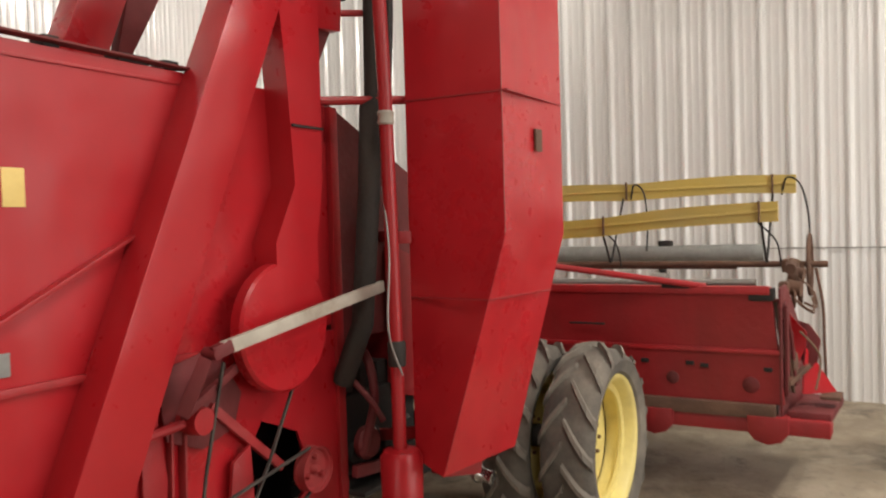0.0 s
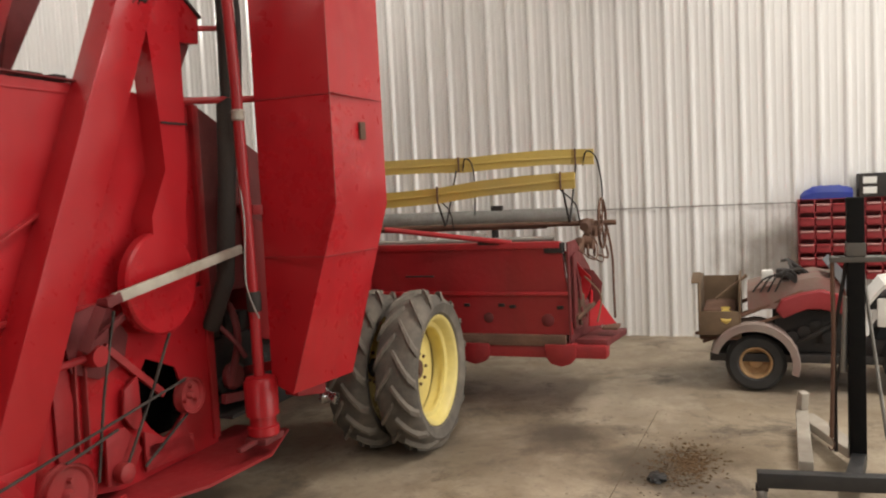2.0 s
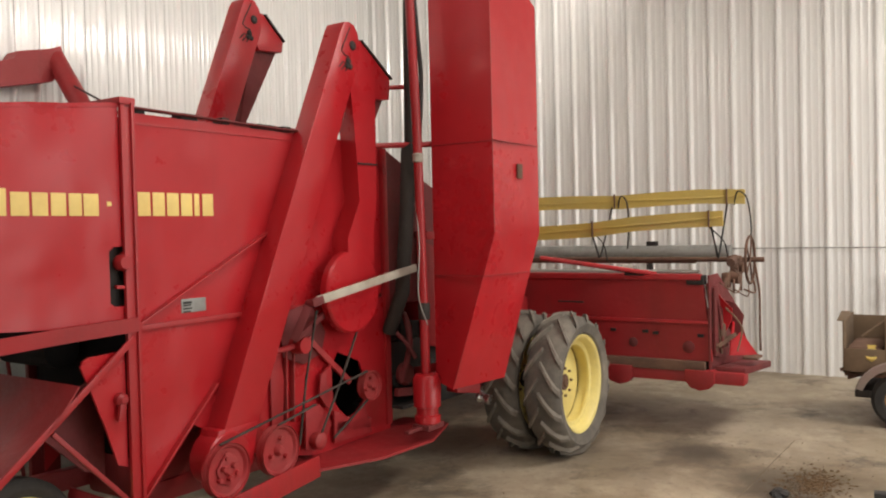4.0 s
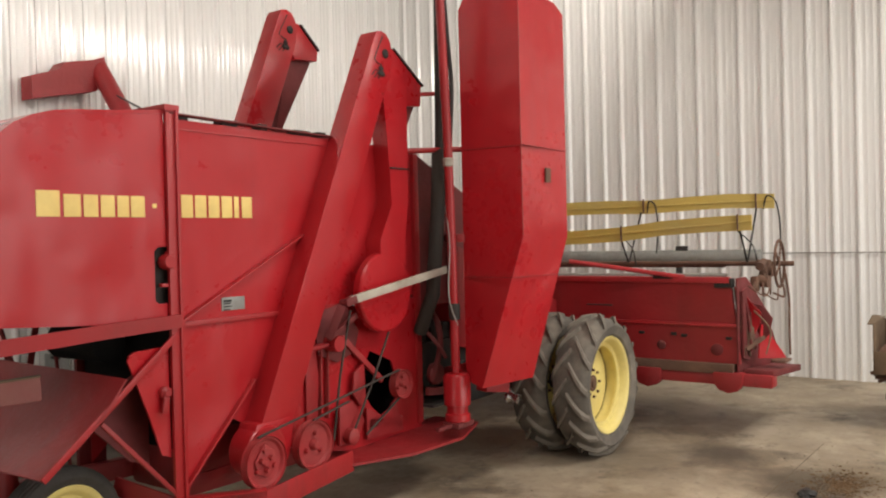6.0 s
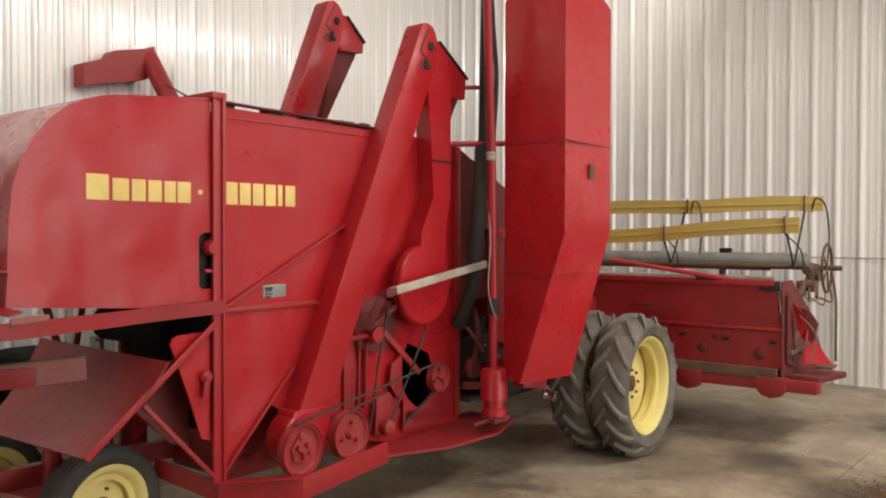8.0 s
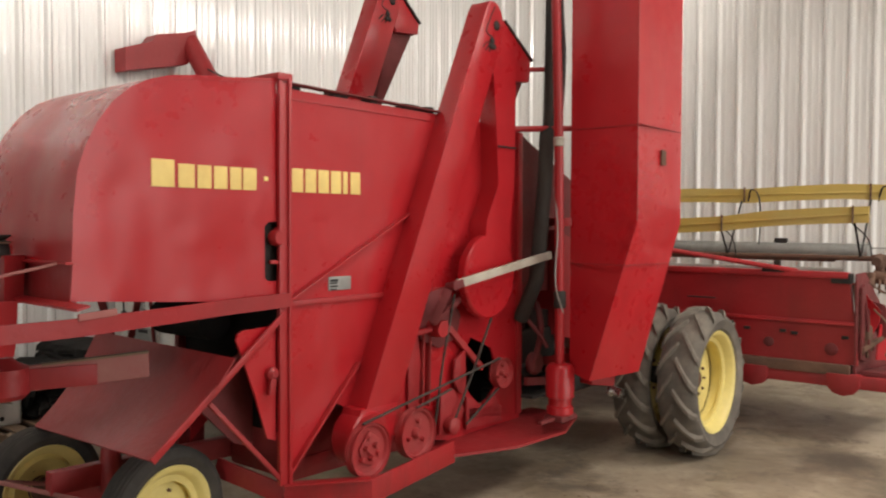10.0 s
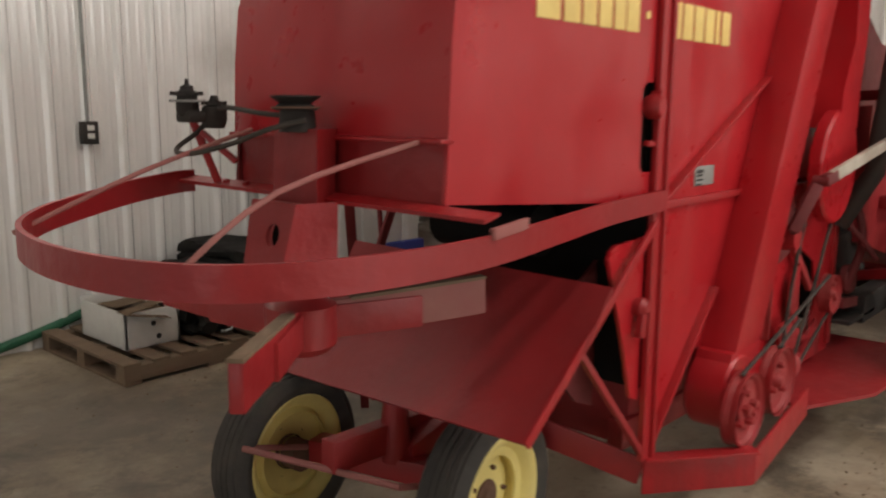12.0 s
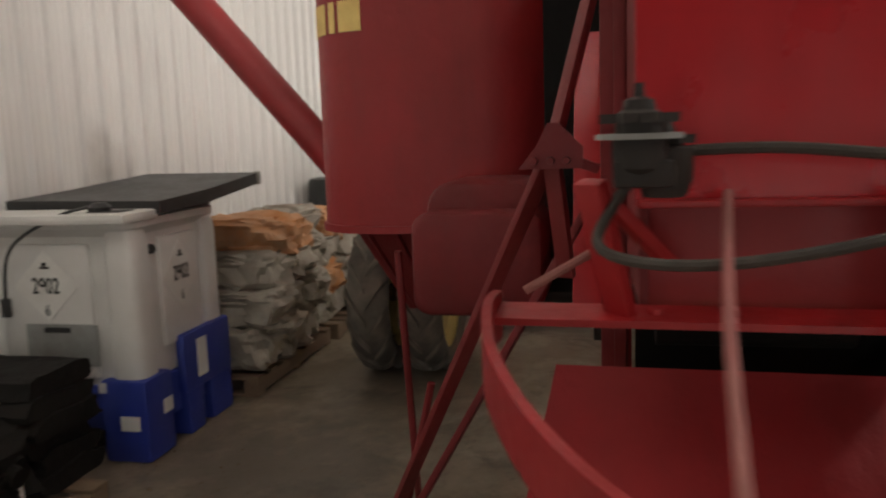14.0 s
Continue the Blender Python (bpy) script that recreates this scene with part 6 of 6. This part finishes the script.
part("arm_lug", beamm((3.70, -2.93, 0.12), (3.68, -2.94, 0.26), 0.05, 0.06, 0.01), DUSTY_GREY, hoist)
bm = tubem([(3.0, -3.06, 0.12), (3.0, -3.06, 0.75), (2.98, -3.13, 1.2)], 0.010, 10)
part("ram", bm, DARK, hoist, "thin grey jack ram")
part("jack_bottle", tubem([(2.99, -3.10, 0.55), (2.975, -3.115, 0.95)], 0.016, 12), STEEL, hoist)
part("mast_brace", beamm((3.35, -3.06, 0.15), (2.99, -3.16, 1.1), 0.014, 0.014), DARK, hoist)
part("mast_collar", boxm((2.925, -3.34, 1.13), (3.015, -3.04, 1.158), 0.006), DUSTY_DARK, hoist)
part("mast_cap", boxm((2.925, -3.205, 1.16), (3.015, -3.115, 1.23), 0.006), DUSTY_DARK, hoist, "grey steel sleeve on the mast")
part("hook_bar", tubem([(2.95, -3.05, 1.13), (2.95, -3.053, 0.75), (2.95, -3.037, 0.21)], 0.011, 8), RUST, hoist, "rusty hanging bar with a hook")
part("wire_hook", tubem(curve_pts([(2.95, -3.037, 0.21), (2.95, -3.05, 0.17), (2.95, -3.035, 0.14), (2.95, -3.02, 0.16)]), 0.004, 6), RUST, hoist)
part("prop_rod", tubem([(2.99, -3.19, 1.13), (2.99, -3.30, 0.2)], 0.009, 8), STEEL, hoist, "bright steel prop rod")
for x, y in ((2.53, -2.69), (2.62, -3.5), (3.66, -2.95)):
    w = part("castor", lathem([(0, -0.018), (0.032, -0.018), (0.036, -0.012), (0.036, 0.012), (0.032, 0.018), (0, 0.018)], (x, y, 0.036), (0.3, 1, 0), 18), STEEL, hoist, "small steel castor")
    part("castor_fork", boxm((x - 0.03, y - 0.03, 0.055), (x + 0.03, y + 0.03, 0.08), 0.004), DARK, w)
# oily rag on the floor
bm = bmesh.new()
bmesh.ops.create_icosphere(bm, subdivisions=3, radius=1)
for v in bm.verts:
    f = 1 + 0.35 * noise.noise(v.co * 2.3)
    v.co = Vector((2.70 + 0.07 * v.co.x * f, -2.17 + 0.05 * v.co.y * f, max(0.0, 0.010 + 0.020 * v.co.z * f + 0.012 * noise.noise(v.co * 7))))
thing("oily_rag", bm, DARK, "dark oily rag on the stained floor", "rag")

# ---- along the side wall ----
outlet = tagged(part("wall_outlet", boxm((0.04, Y1 - 0.075, 1.24), (0.14, Y1 - 0.018, 1.38), 0.006), DARK), "dark double power outlet box on the ribbed wall", "outlet")
for zz in (1.275, 1.325):
    part("socket", boxm((0.068, Y1 - 0.079, zz), (0.112, Y1 - 0.0755, zz + 0.032), 0.002), PAPER, outlet)
part("conduit", tubem([(0.09, Y1 - 0.035, 1.38), (0.09, Y1 - 0.035, HZ)], 0.011, 10), GALV, outlet, "thin grey conduit")

# pallet
def pallet(x0, y0, lx, ly, label):
    p = empty("pallet", (x0 + lx / 2, y0 + ly / 2, 0), label, "pallet", "wooden pallets")
    for k in range(3):
        yy = y0 + (ly - 0.09) * k / 2
        part("runner", boxm((x0, yy, 0.018), (x0 + lx, yy + 0.09, 0.10), 0.004), WOOD, p)
    for k in range(3):
        xx = x0 + (lx - 0.1) * k / 2
        part("bottom_board", boxm((xx, y0, 0), (xx + 0.1, y0 + ly, 0.018), 0.002), WOOD, p)
    for k in range(7):
        xx = x0 + (lx - 0.1) * k / 6
        part("deck_board", boxm((xx, y0, 0.10), (xx + 0.1, y0 + ly, 0.118), 0.002), WOOD, p)
    return p


pallet(-0.29, 2.85, 1.12, 1.02, "weathered wooden pallet with boxes and black tarpaulin")
bm = bmesh.new()
for lo, hi in (((-0.15, 3.09, 0.12), (-0.135, 3.62, 0.33)), ((0.17, 3.09, 0.12), (0.185, 3.62, 0.34)), ((-0.15, 3.09, 0.12), (0.185, 3.105, 0.33)), ((-0.15, 3.61, 0.12), (0.185, 3.625, 0.35)), ((-0.15, 3.09, 0.119), (0.18, 3.62, 0.13))):
    add_box(bm, lo, hi, 0.003)
wb = thing("white_carton", bm, PAPER, "open white carton with dark round holes on the pallet", "box")
for xx, zz in ((0.02, 0.25), (0.05, 0.17)):
    part("carton_hole", lathem([(0, 0.003), (0.016, 0.003), (0.016, 0), (0, 0)], (xx, 3.09, zz), (0, -1, 0), 12), INK, wb)
part("carton_flap", beamm((-0.15, 3.12, 0.33), (0.08, 3.15, 0.36), 0.10, 0.004), CARD, wb)
bm = boxm((-0.12, 3.13, 0.13), (0.15, 3.56, 0.31), 0.02)
part("filling", bm, CARD, wb, "brown packing")
for a, b, w in (((-0.16, 3.10, 0.335), (0.10, 3.07, 0.28), 0.12), ((-0.14, 3.30, 0.345), (0.17, 3.32, 0.36), 0.16)):
    part("carton_flap", beamm(a, b, w, 0.004), CARD, wb, "bent brown carton flap")
def lump(name, c, s, material, label, category, seed, amp=0.3, freq=2.0, flat=0.12):
    bm = bmesh.new()
    bmesh.ops.create_icosphere(bm, subdivisions=4, radius=1)
    for v in bm.verts:
        p = v.co.copy()
        e = 0.55
        p = Vector([math.copysign(abs(q) ** e, q) for q in p])
        f = 1 + amp * noise.noise(p * freq + Vector((seed, seed * 2, 0))) + amp * 0.4 * noise.noise(p * freq * 3 + Vector((seed, 0, seed)))
        v.co = Vector((c[0] + s[0] * p.x * f, c[1] + s[1] * p.y * f, max(flat, c[2] + s[2] * p.z * f)))
    return thing(name, bm, material, label, category)


heap = lump("tarpaulin", (0.46, 3.42, 0.30), (0.26, 0.40, 0.18), TARP, "crumpled black tarpaulin heap on the pallet", "tarpaulin", 3, 0.35, 2.5)
for k in range(6):
    a = (0.30 + 0.055 * k, 2.95 + 0.03 * (k % 3), 0.16 + 0.03 * k)
    pts = [(a[0] + 0.03 * q + 0.02 * math.sin(k + q), a[1] + 0.16 * q, a[2] + 0.10 * math.sin(0.75 * q + 0.3)) for q in range(5)]
    part("sheet_fold", tubem(curve_pts(pts, 5), [0.045 + 0.012 * math.sin(1.3 * q + k) for q in range(21)], 9), TARP, heap, "rolled black sheet fold")
folded = empty("folded_tarp", (0.8, 3.35, 0.12), "stack of folded black plastic sheeting on the pallet", "tarpaulin")
for k in range(6):
    loops = []
    for y in [2.97 + 0.02 * (k % 3) + 0.065 * q for q in range(13)]:
        o = 0.03 * noise.noise(Vector((y * 3, k * 1.7, 0))) + 0.025 * (k % 2)
        row = []
        for q in range(18):
            a = 2 * math.pi * q / 18
            ca, sa = math.cos(a), math.sin(a)
            w = 0.20 * (abs(ca) ** 0.45) * (1 if ca > 0 else -1)
            h = 0.045 * (abs(sa) ** 0.6) * (1 if sa > 0 else -1)
            f = 1 + 0.25 * noise.noise(Vector((ca * 2.5, y * 5, k * 3.1 + sa)))
            row.append((0.79 + o + w * f, y + 0.02 * ca * noise.noise(Vector((k, y * 4, 1))), max(0.119, 0.163 + 0.077 * k + h * f + 0.018 * noise.noise(Vector((ca * 2, y * 4, k * 2.3))))))
        loops.append(row)
    part("fold", loft(bmesh.new(), loops), TARP, folded)
bm = tubem(curve_pts([(0.40, 3.0, 0.14), (0.46, 2.96, 0.16), (0.5, 2.99, 0.24), (0.47, 3.02, 0.18)]), 0.012, 8)
thing("metal_fitting", bm, CHROME, "shiny metal fitting on the tarpaulin", "fitting")
bm = tubem(curve_pts([(-1.5, 3.85, 0.03), (-0.8, 3.8, 0.05), (-0.3, 3.9, 0.10), (0.1, 3.9, 0.22), (0.2, 3.8, 0.35)]), 0.03, 10)
thing("green_hose", bm, GREEN, "thick dark green hose along the wall", "hose")

# chemical tank
def chem_tank(x0, y0, label):
    t = empty("chemical_tank", (x0 + 0.4, y0 + 0.4, 0), label, "tank")
    lx, ly = 0.82, 0.90

    def rr(d, r):
        return rounded_rect(x0 + d, x0 + lx - d, y0 + d, y0 + ly - d, r, 4)
    bm = loft(bmesh.new(), [[(a, b, 0.26) for a, b in rr(0.05, 0.05)], [(a, b, 0.40) for a, b in rr(0.035, 0.05)], [(a, b, 1.07) for a, b in rr(0.035, 0.05)], [(a, b, 1.11) for a, b in rr(0.0, 0.06)],
                             [(a, b, 1.145) for a, b in rr(0.0, 0.06)], [(a, b, 1.155) for a, b in rr(0.03, 0.06)]])
    body = part("tank_body", bm, WHITE_PLASTIC, t, "dusty white plastic tank")
    for a, b in ((0, 0), (lx - 0.17, 0), (0, ly - 0.17), (lx - 0.17, ly - 0.17)):
        lo, hi = rounded_rect(x0 + a + 0.012, x0 + a + 0.158, y0 + b + 0.012, y0 + b + 0.158, 0.05, 4), rounded_rect(x0 + a, x0 + a + 0.17, y0 + b, y0 + b + 0.17, 0.05, 4)
        part("corner_column", loft(bmesh.new(), [[(p, q, 0.32) for p, q in lo], [(p, q, 0.42) for p, q in hi], [(p, q, 1.04) for p, q in hi], [(p, q, 1.10) for p, q in lo]]), WHITE_PLASTIC, body, "rounded white corner column")
    for lo, hi in (((x0 + 0.012, y0 + 0.24, 0.40), (x0 + 0.06, y0 + 0.68, 1.04)), ((x0 + 0.25, y0 + 0.012, 0.50), (x0 + 0.60, y0 + 0.06, 1.04))):
        part("face_panel", boxm(lo, hi, 0.012), WHITE_PLASTIC, body, "raised white panel")
    side_label = part("side_label", boxm((x0 + 0.007, y0 + 0.22, 0.46), (x0 + 0.011, y0 + 0.60, 0.66), 0), GALV, body, "worn grey label with a dark heading")
    part("label_heading", boxm((x0 + 0.004, y0 + 0.36, 0.62), (x0 + 0.0065, y0 + 0.50, 0.645), 0), INK, side_label)
    part("tank_bung", lathem([(0, 0.02), (0.022, 0.02), (0.026, 0), (0, 0)], (x0 + 0.20, y0 + 0.036, 0.99), (0, -1, 0), 14), BLACK_PLASTIC, body, "black bung")
    tb = part("tank_base", boxm((x0 + 0.02, y0 + 0.02, 0.14), (x0 + lx - 0.02, y0 + ly - 0.02, 0.36), 0.012), BLUE_PLASTIC, t, "blue plastic pallet base")
    for a, b in ((0, 0), (lx - 0.20, 0), (0, ly - 0.20), (lx - 0.20, ly - 0.20)):
        part("base_foot", boxm((x0 - 0.02 + a, y0 - 0.02 + b, 0), (x0 + 0.22 + a, y0 + 0.22 + b, 0.40), 0.025), BLUE_PLASTIC, tb, "blue corner foot")
    part("base_foot", boxm((x0 + 0.36, y0 - 0.02, 0.0), (x0 + 0.52, y0 + 0.20, 0.30), 0.02), BLUE_PLASTIC, tb)
    part("base_foot", boxm((x0 - 0.02, y0 + 0.40, 0.0), (x0 + 0.20, y0 + 0.56, 0.30), 0.02), BLUE_PLASTIC, tb)
    part("base_lug", boxm((x0 + 0.34, y0 - 0.024, 0.22), (x0 + 0.84, y0 + 0.03, 0.53), 0.025), BLUE_PLASTIC, tb, "raised blue side wall of the base")
    for lo, hi in (((x0 + 0.46, y0 - 0.028, 0.28), (x0 + 0.56, y0 - 0.0245, 0.48)), ((x0 + 0.12, y0 - 0.024, 0.20), (x0 + 0.20, y0 - 0.0205, 0.27)), ((x0 - 0.024, y0 + 0.02, 0.16), (x0 - 0.0205, y0 + 0.12, 0.23)), ((x0 - 0.024, y0 + 0.18, 0.34), (x0 - 0.0205, y0 + 0.22, 0.39))):
        part("base_label", boxm(lo, hi, 0), PAPER, tb, "small white label")
    # hazard diamonds with their number
    for side in (0, 1):
        def at(u, v, d):
            return (x0 + 0.008 - d, y0 + 0.47 - u, v) if side == 0 else (x0 + 0.42 + u, y0 + 0.008 - d, v)
        s = 0.17
        bm = bmesh.new()
        vs = [bm.verts.new(at(u, 0.84 + v, 0.0)) for u, v in ((s, 0), (0, s), (-s, 0), (0, -s))]
        vb = [bm.verts.new(at(u, 0.84 + v, -0.003)) for u, v in ((s, 0), (0, s), (-s, 0), (0, -s))]
        bm.faces.new(vs); bm.faces.new(vb[::-1])
        for k in range(4):
            bm.faces.new((vs[k], vs[(k + 1) % 4], vb[(k + 1) % 4], vb[k]))
        pl = part("placard", bm, PAPER, t, "white diamond hazard placard", False)
        part("placard_emblem", add_box(add_box(bmesh.new(), *[tuple(map(f, at(-0.025, 0.925, 0.001), at(0.025, 0.935, 0.002))) for f in (min, max)]), *[tuple(map(f, at(-0.012, 0.937, 0.001), at(0.012, 0.955, 0.002))) for f in (min, max)]), INK, pl)
        for txt, size, dz in (("2902", 0.080, 0.0), ("6", 0.055, -0.115)):
            cu = bpy.data.curves.new("text", "FONT")
            cu.body, cu.size, cu.align_x, cu.align_y, cu.extrude = txt, size, "CENTER", "CENTER", 0.0005
            cu.offset = 0.0008
            tmp = new("text", cu)
            me = bpy.data.meshes.new_from_object(tmp.evaluated_get(bpy.context.evaluated_depsgraph_get()))
            bpy.data.objects.remove(tmp)
            me.transform(Matrix.Diagonal((0.92, 1.35, 1, 1)))
            p = Vector(at(0, 0.84 + dz, 0.002))
            rot = Matrix.Rotation(radians(90), 4, "X")
            if side == 0:
                rot = Matrix.Rotation(radians(-90), 4, "Z") @ rot
            me.transform(Matrix.Translation(p) @ rot)
            me.materials.append(INK)
            ob = new("placard_number", me)
            ob.parent = pl
            ob.matrix_parent_inverse = Matrix.Identity(4)
    return t


bpy.context.view_layer.update()
tk = chem_tank(1.28, 2.94, "white plastic chemical tank on a blue base with hazard placards")
bm = loft(bmesh.new(), [[(1.47, 2.90, 1.160), (1.55, 3.80, 1.165), (1.55, 3.80, 1.225), (1.47, 2.90, 1.22)], [(1.95, 2.89, 1.175), (2.0, 3.75, 1.18), (2.0, 3.75, 1.25), (1.95, 2.89, 1.245)], [(2.52, 2.87, 1.235), (2.56, 3.62, 1.24), (2.56, 3.62, 1.305), (2.52, 2.87, 1.30)]])
bevelled(bm, 0.012, 2, 30)
lid = part("tank_lid", bm, BLACK_PLASTIC, tk, "black lid lying askew on the tank")
part("lid_corner", boxm((2.50, 2.862, 1.228), (2.545, 2.90, 1.306), 0.008), STEEL, lid, "worn bright lid corner")
part("lid_seat", boxm((1.62, 2.96, 1.145), (2.08, 3.80, 1.178), 0.008), DARK, tk, "dark rim under the lid")
bm = boxm((1.20, 2.92, 1.135), (1.50, 3.85, 1.185), 0.02)
rim = part("lid_frame", bm, WHITE_PLASTIC, tk, "white handle frame on the tank's edge")
part("handle_slot", boxm((1.28, 2.985, 1.183), (1.40, 3.16, 1.190), 0.003), BLACK_PLASTIC, rim)
bm = lathem([(0, 0), (0.05, 0), (0.055, 0.02), (0.03, 0.04), (0, 0.04)], (1.33, 3.12, 1.188), (0, 0, 1), 16)
tube(bm, curve_pts([(1.33, 3.12, 1.215), (1.235, 3.26, 1.18), (1.215, 3.52, 1.03), (1.245, 3.60, 0.78)]), 0.008, 8)
add_box(bm, (1.23, 3.58, 0.70), (1.26, 3.62, 0.79), 0.006)
part("pump_cord", bm, BLACK_PLASTIC, tk, "black pump head with its cord")

# bags on a second pallet
pallet(2.25, 2.83, 1.25, 0.95, "wooden pallet under a heap of sacks")
pallet(3.60, 2.80, 1.10, 0.95, "wooden pallet under a heap of sacks")
random.seed(7)
SACKS = []
for layer, n_, z in ((0, 6, 0.25), (1, 5, 0.47), (2, 5, 0.68), (3, 4, 0.86)):
    for q in range(n_):
        x = 2.5 + 0.34 * q + 0.1 * layer + random.uniform(-0.05, 0.05)
        SACKS.append((x, 3.08 + random.uniform(-0.08, 0.08), z + random.uniform(-0.02, 0.03), (0.22, random.uniform(0.22, 0.30), 0.135),
                      ORANGE if (layer == 3 and q in (0, 1, 3)) or (layer == 1 and q in (3,)) else BAG))
for k, (x, y, z, s, m_) in enumerate(SACKS):
    lab = "crumpled orange paper sack on the heap" if m_ is ORANGE else "crumpled dirty white sack on the pallet"
    lump("sack", (x, y, z), s, m_, lab, "sack", 5 + k, 0.30, 2.0, 0.118)
# black barrel by the side wall
bm = lathem([(0, 0), (0.25, 0), (0.27, 0.03), (0.27, 0.33), (0.28, 0.35), (0.27, 0.37), (0.27, 0.70), (0.28, 0.72), (0.27, 0.74), (0.27, 1.03), (0.25, 1.08), (0.2, 1.09), (0, 1.09)], (5.9, 3.58, 0), (0, 0, 1), 32)
thing("barrel", bm, BLACK_PLASTIC, "black plastic barrel standing by the side wall", "barrel")
DIRT = mat("dry_dirt", (0.15, 0.115, 0.08), 0.9, 0, 0.3, 20.0)
# litter and flakes of dirt on the concrete
def litter(name, cx, cy, rx, ry, count, seed, material, label, size=1.0):
    random.seed(seed)
    bm = bmesh.new()
    for k in range(count):
        a, r = random.uniform(0, 6.283), random.gauss(0, 0.5)
        x, y = cx + rx * r * math.cos(a), cy + ry * r * math.sin(a)
        q, ln, w = random.uniform(0, 3.14), size * random.uniform(0.004, 0.012), size * random.uniform(0.001, 0.003)
        c, d = math.cos(q), math.sin(q)
        z = random.uniform(0.003, 0.009)
        base = [(x + u * ln * c - v * w * d, y + u * ln * d + v * w * c) for u, v in ((-1, -1), (1, -0.6), (0.8, 1), (-0.9, 0.8))]
        lo = [bm.verts.new((p[0], p[1], 0.0005)) for p in base]
        tip = bm.verts.new((x, y, z))
        for i in range(4):
            bm.faces.new((lo[i], lo[(i + 1) % 4], tip))
        bm.faces.new(lo[::-1])
    tagged(part(name, bm, material, None, "", False), label, "litter", kind="stuff")


STRAW = mat("rotten_straw", (0.15, 0.09, 0.042), 0.85, 0, 0.35, 30.0, (0.09, 0.055, 0.03), 0.7)
litter("straw_litter", 2.98, -2.30, 0.40, 0.20, 900, 3, STRAW, "brown bits of straw spilled round the oil stain", 1.7)
litter("dirt_litter", 2.86, -2.22, 0.34, 0.16, 500, 8, DIRT, "dark crumbs of dirt in the oil stain", 1.3)
litter("dirt_litter", 3.4, -2.2, 1.3, 0.9, 60, 4, DIRT, "dark flakes of dirt on the concrete")
litter("dirt_litter", 0.6, 2.4, 1.3, 0.7, 300, 5, WOOD, "bits of straw and dirt on the concrete")
litter("dirt_litter", 1.0, -0.6, 1.2, 0.5, 300, 6, WOOD, "bits of straw and dirt under the combine")
# saw joints in the concrete
for a, b in (((2.2, -1.96), (4.0, -2.03)),):
    tagged(part("floor_joint", beamm((*a, -0.001), (*b, -0.001), 0.005, 0.004, 0), DIRT), "thin dark saw joint in the concrete floor", "joint", kind="structure")
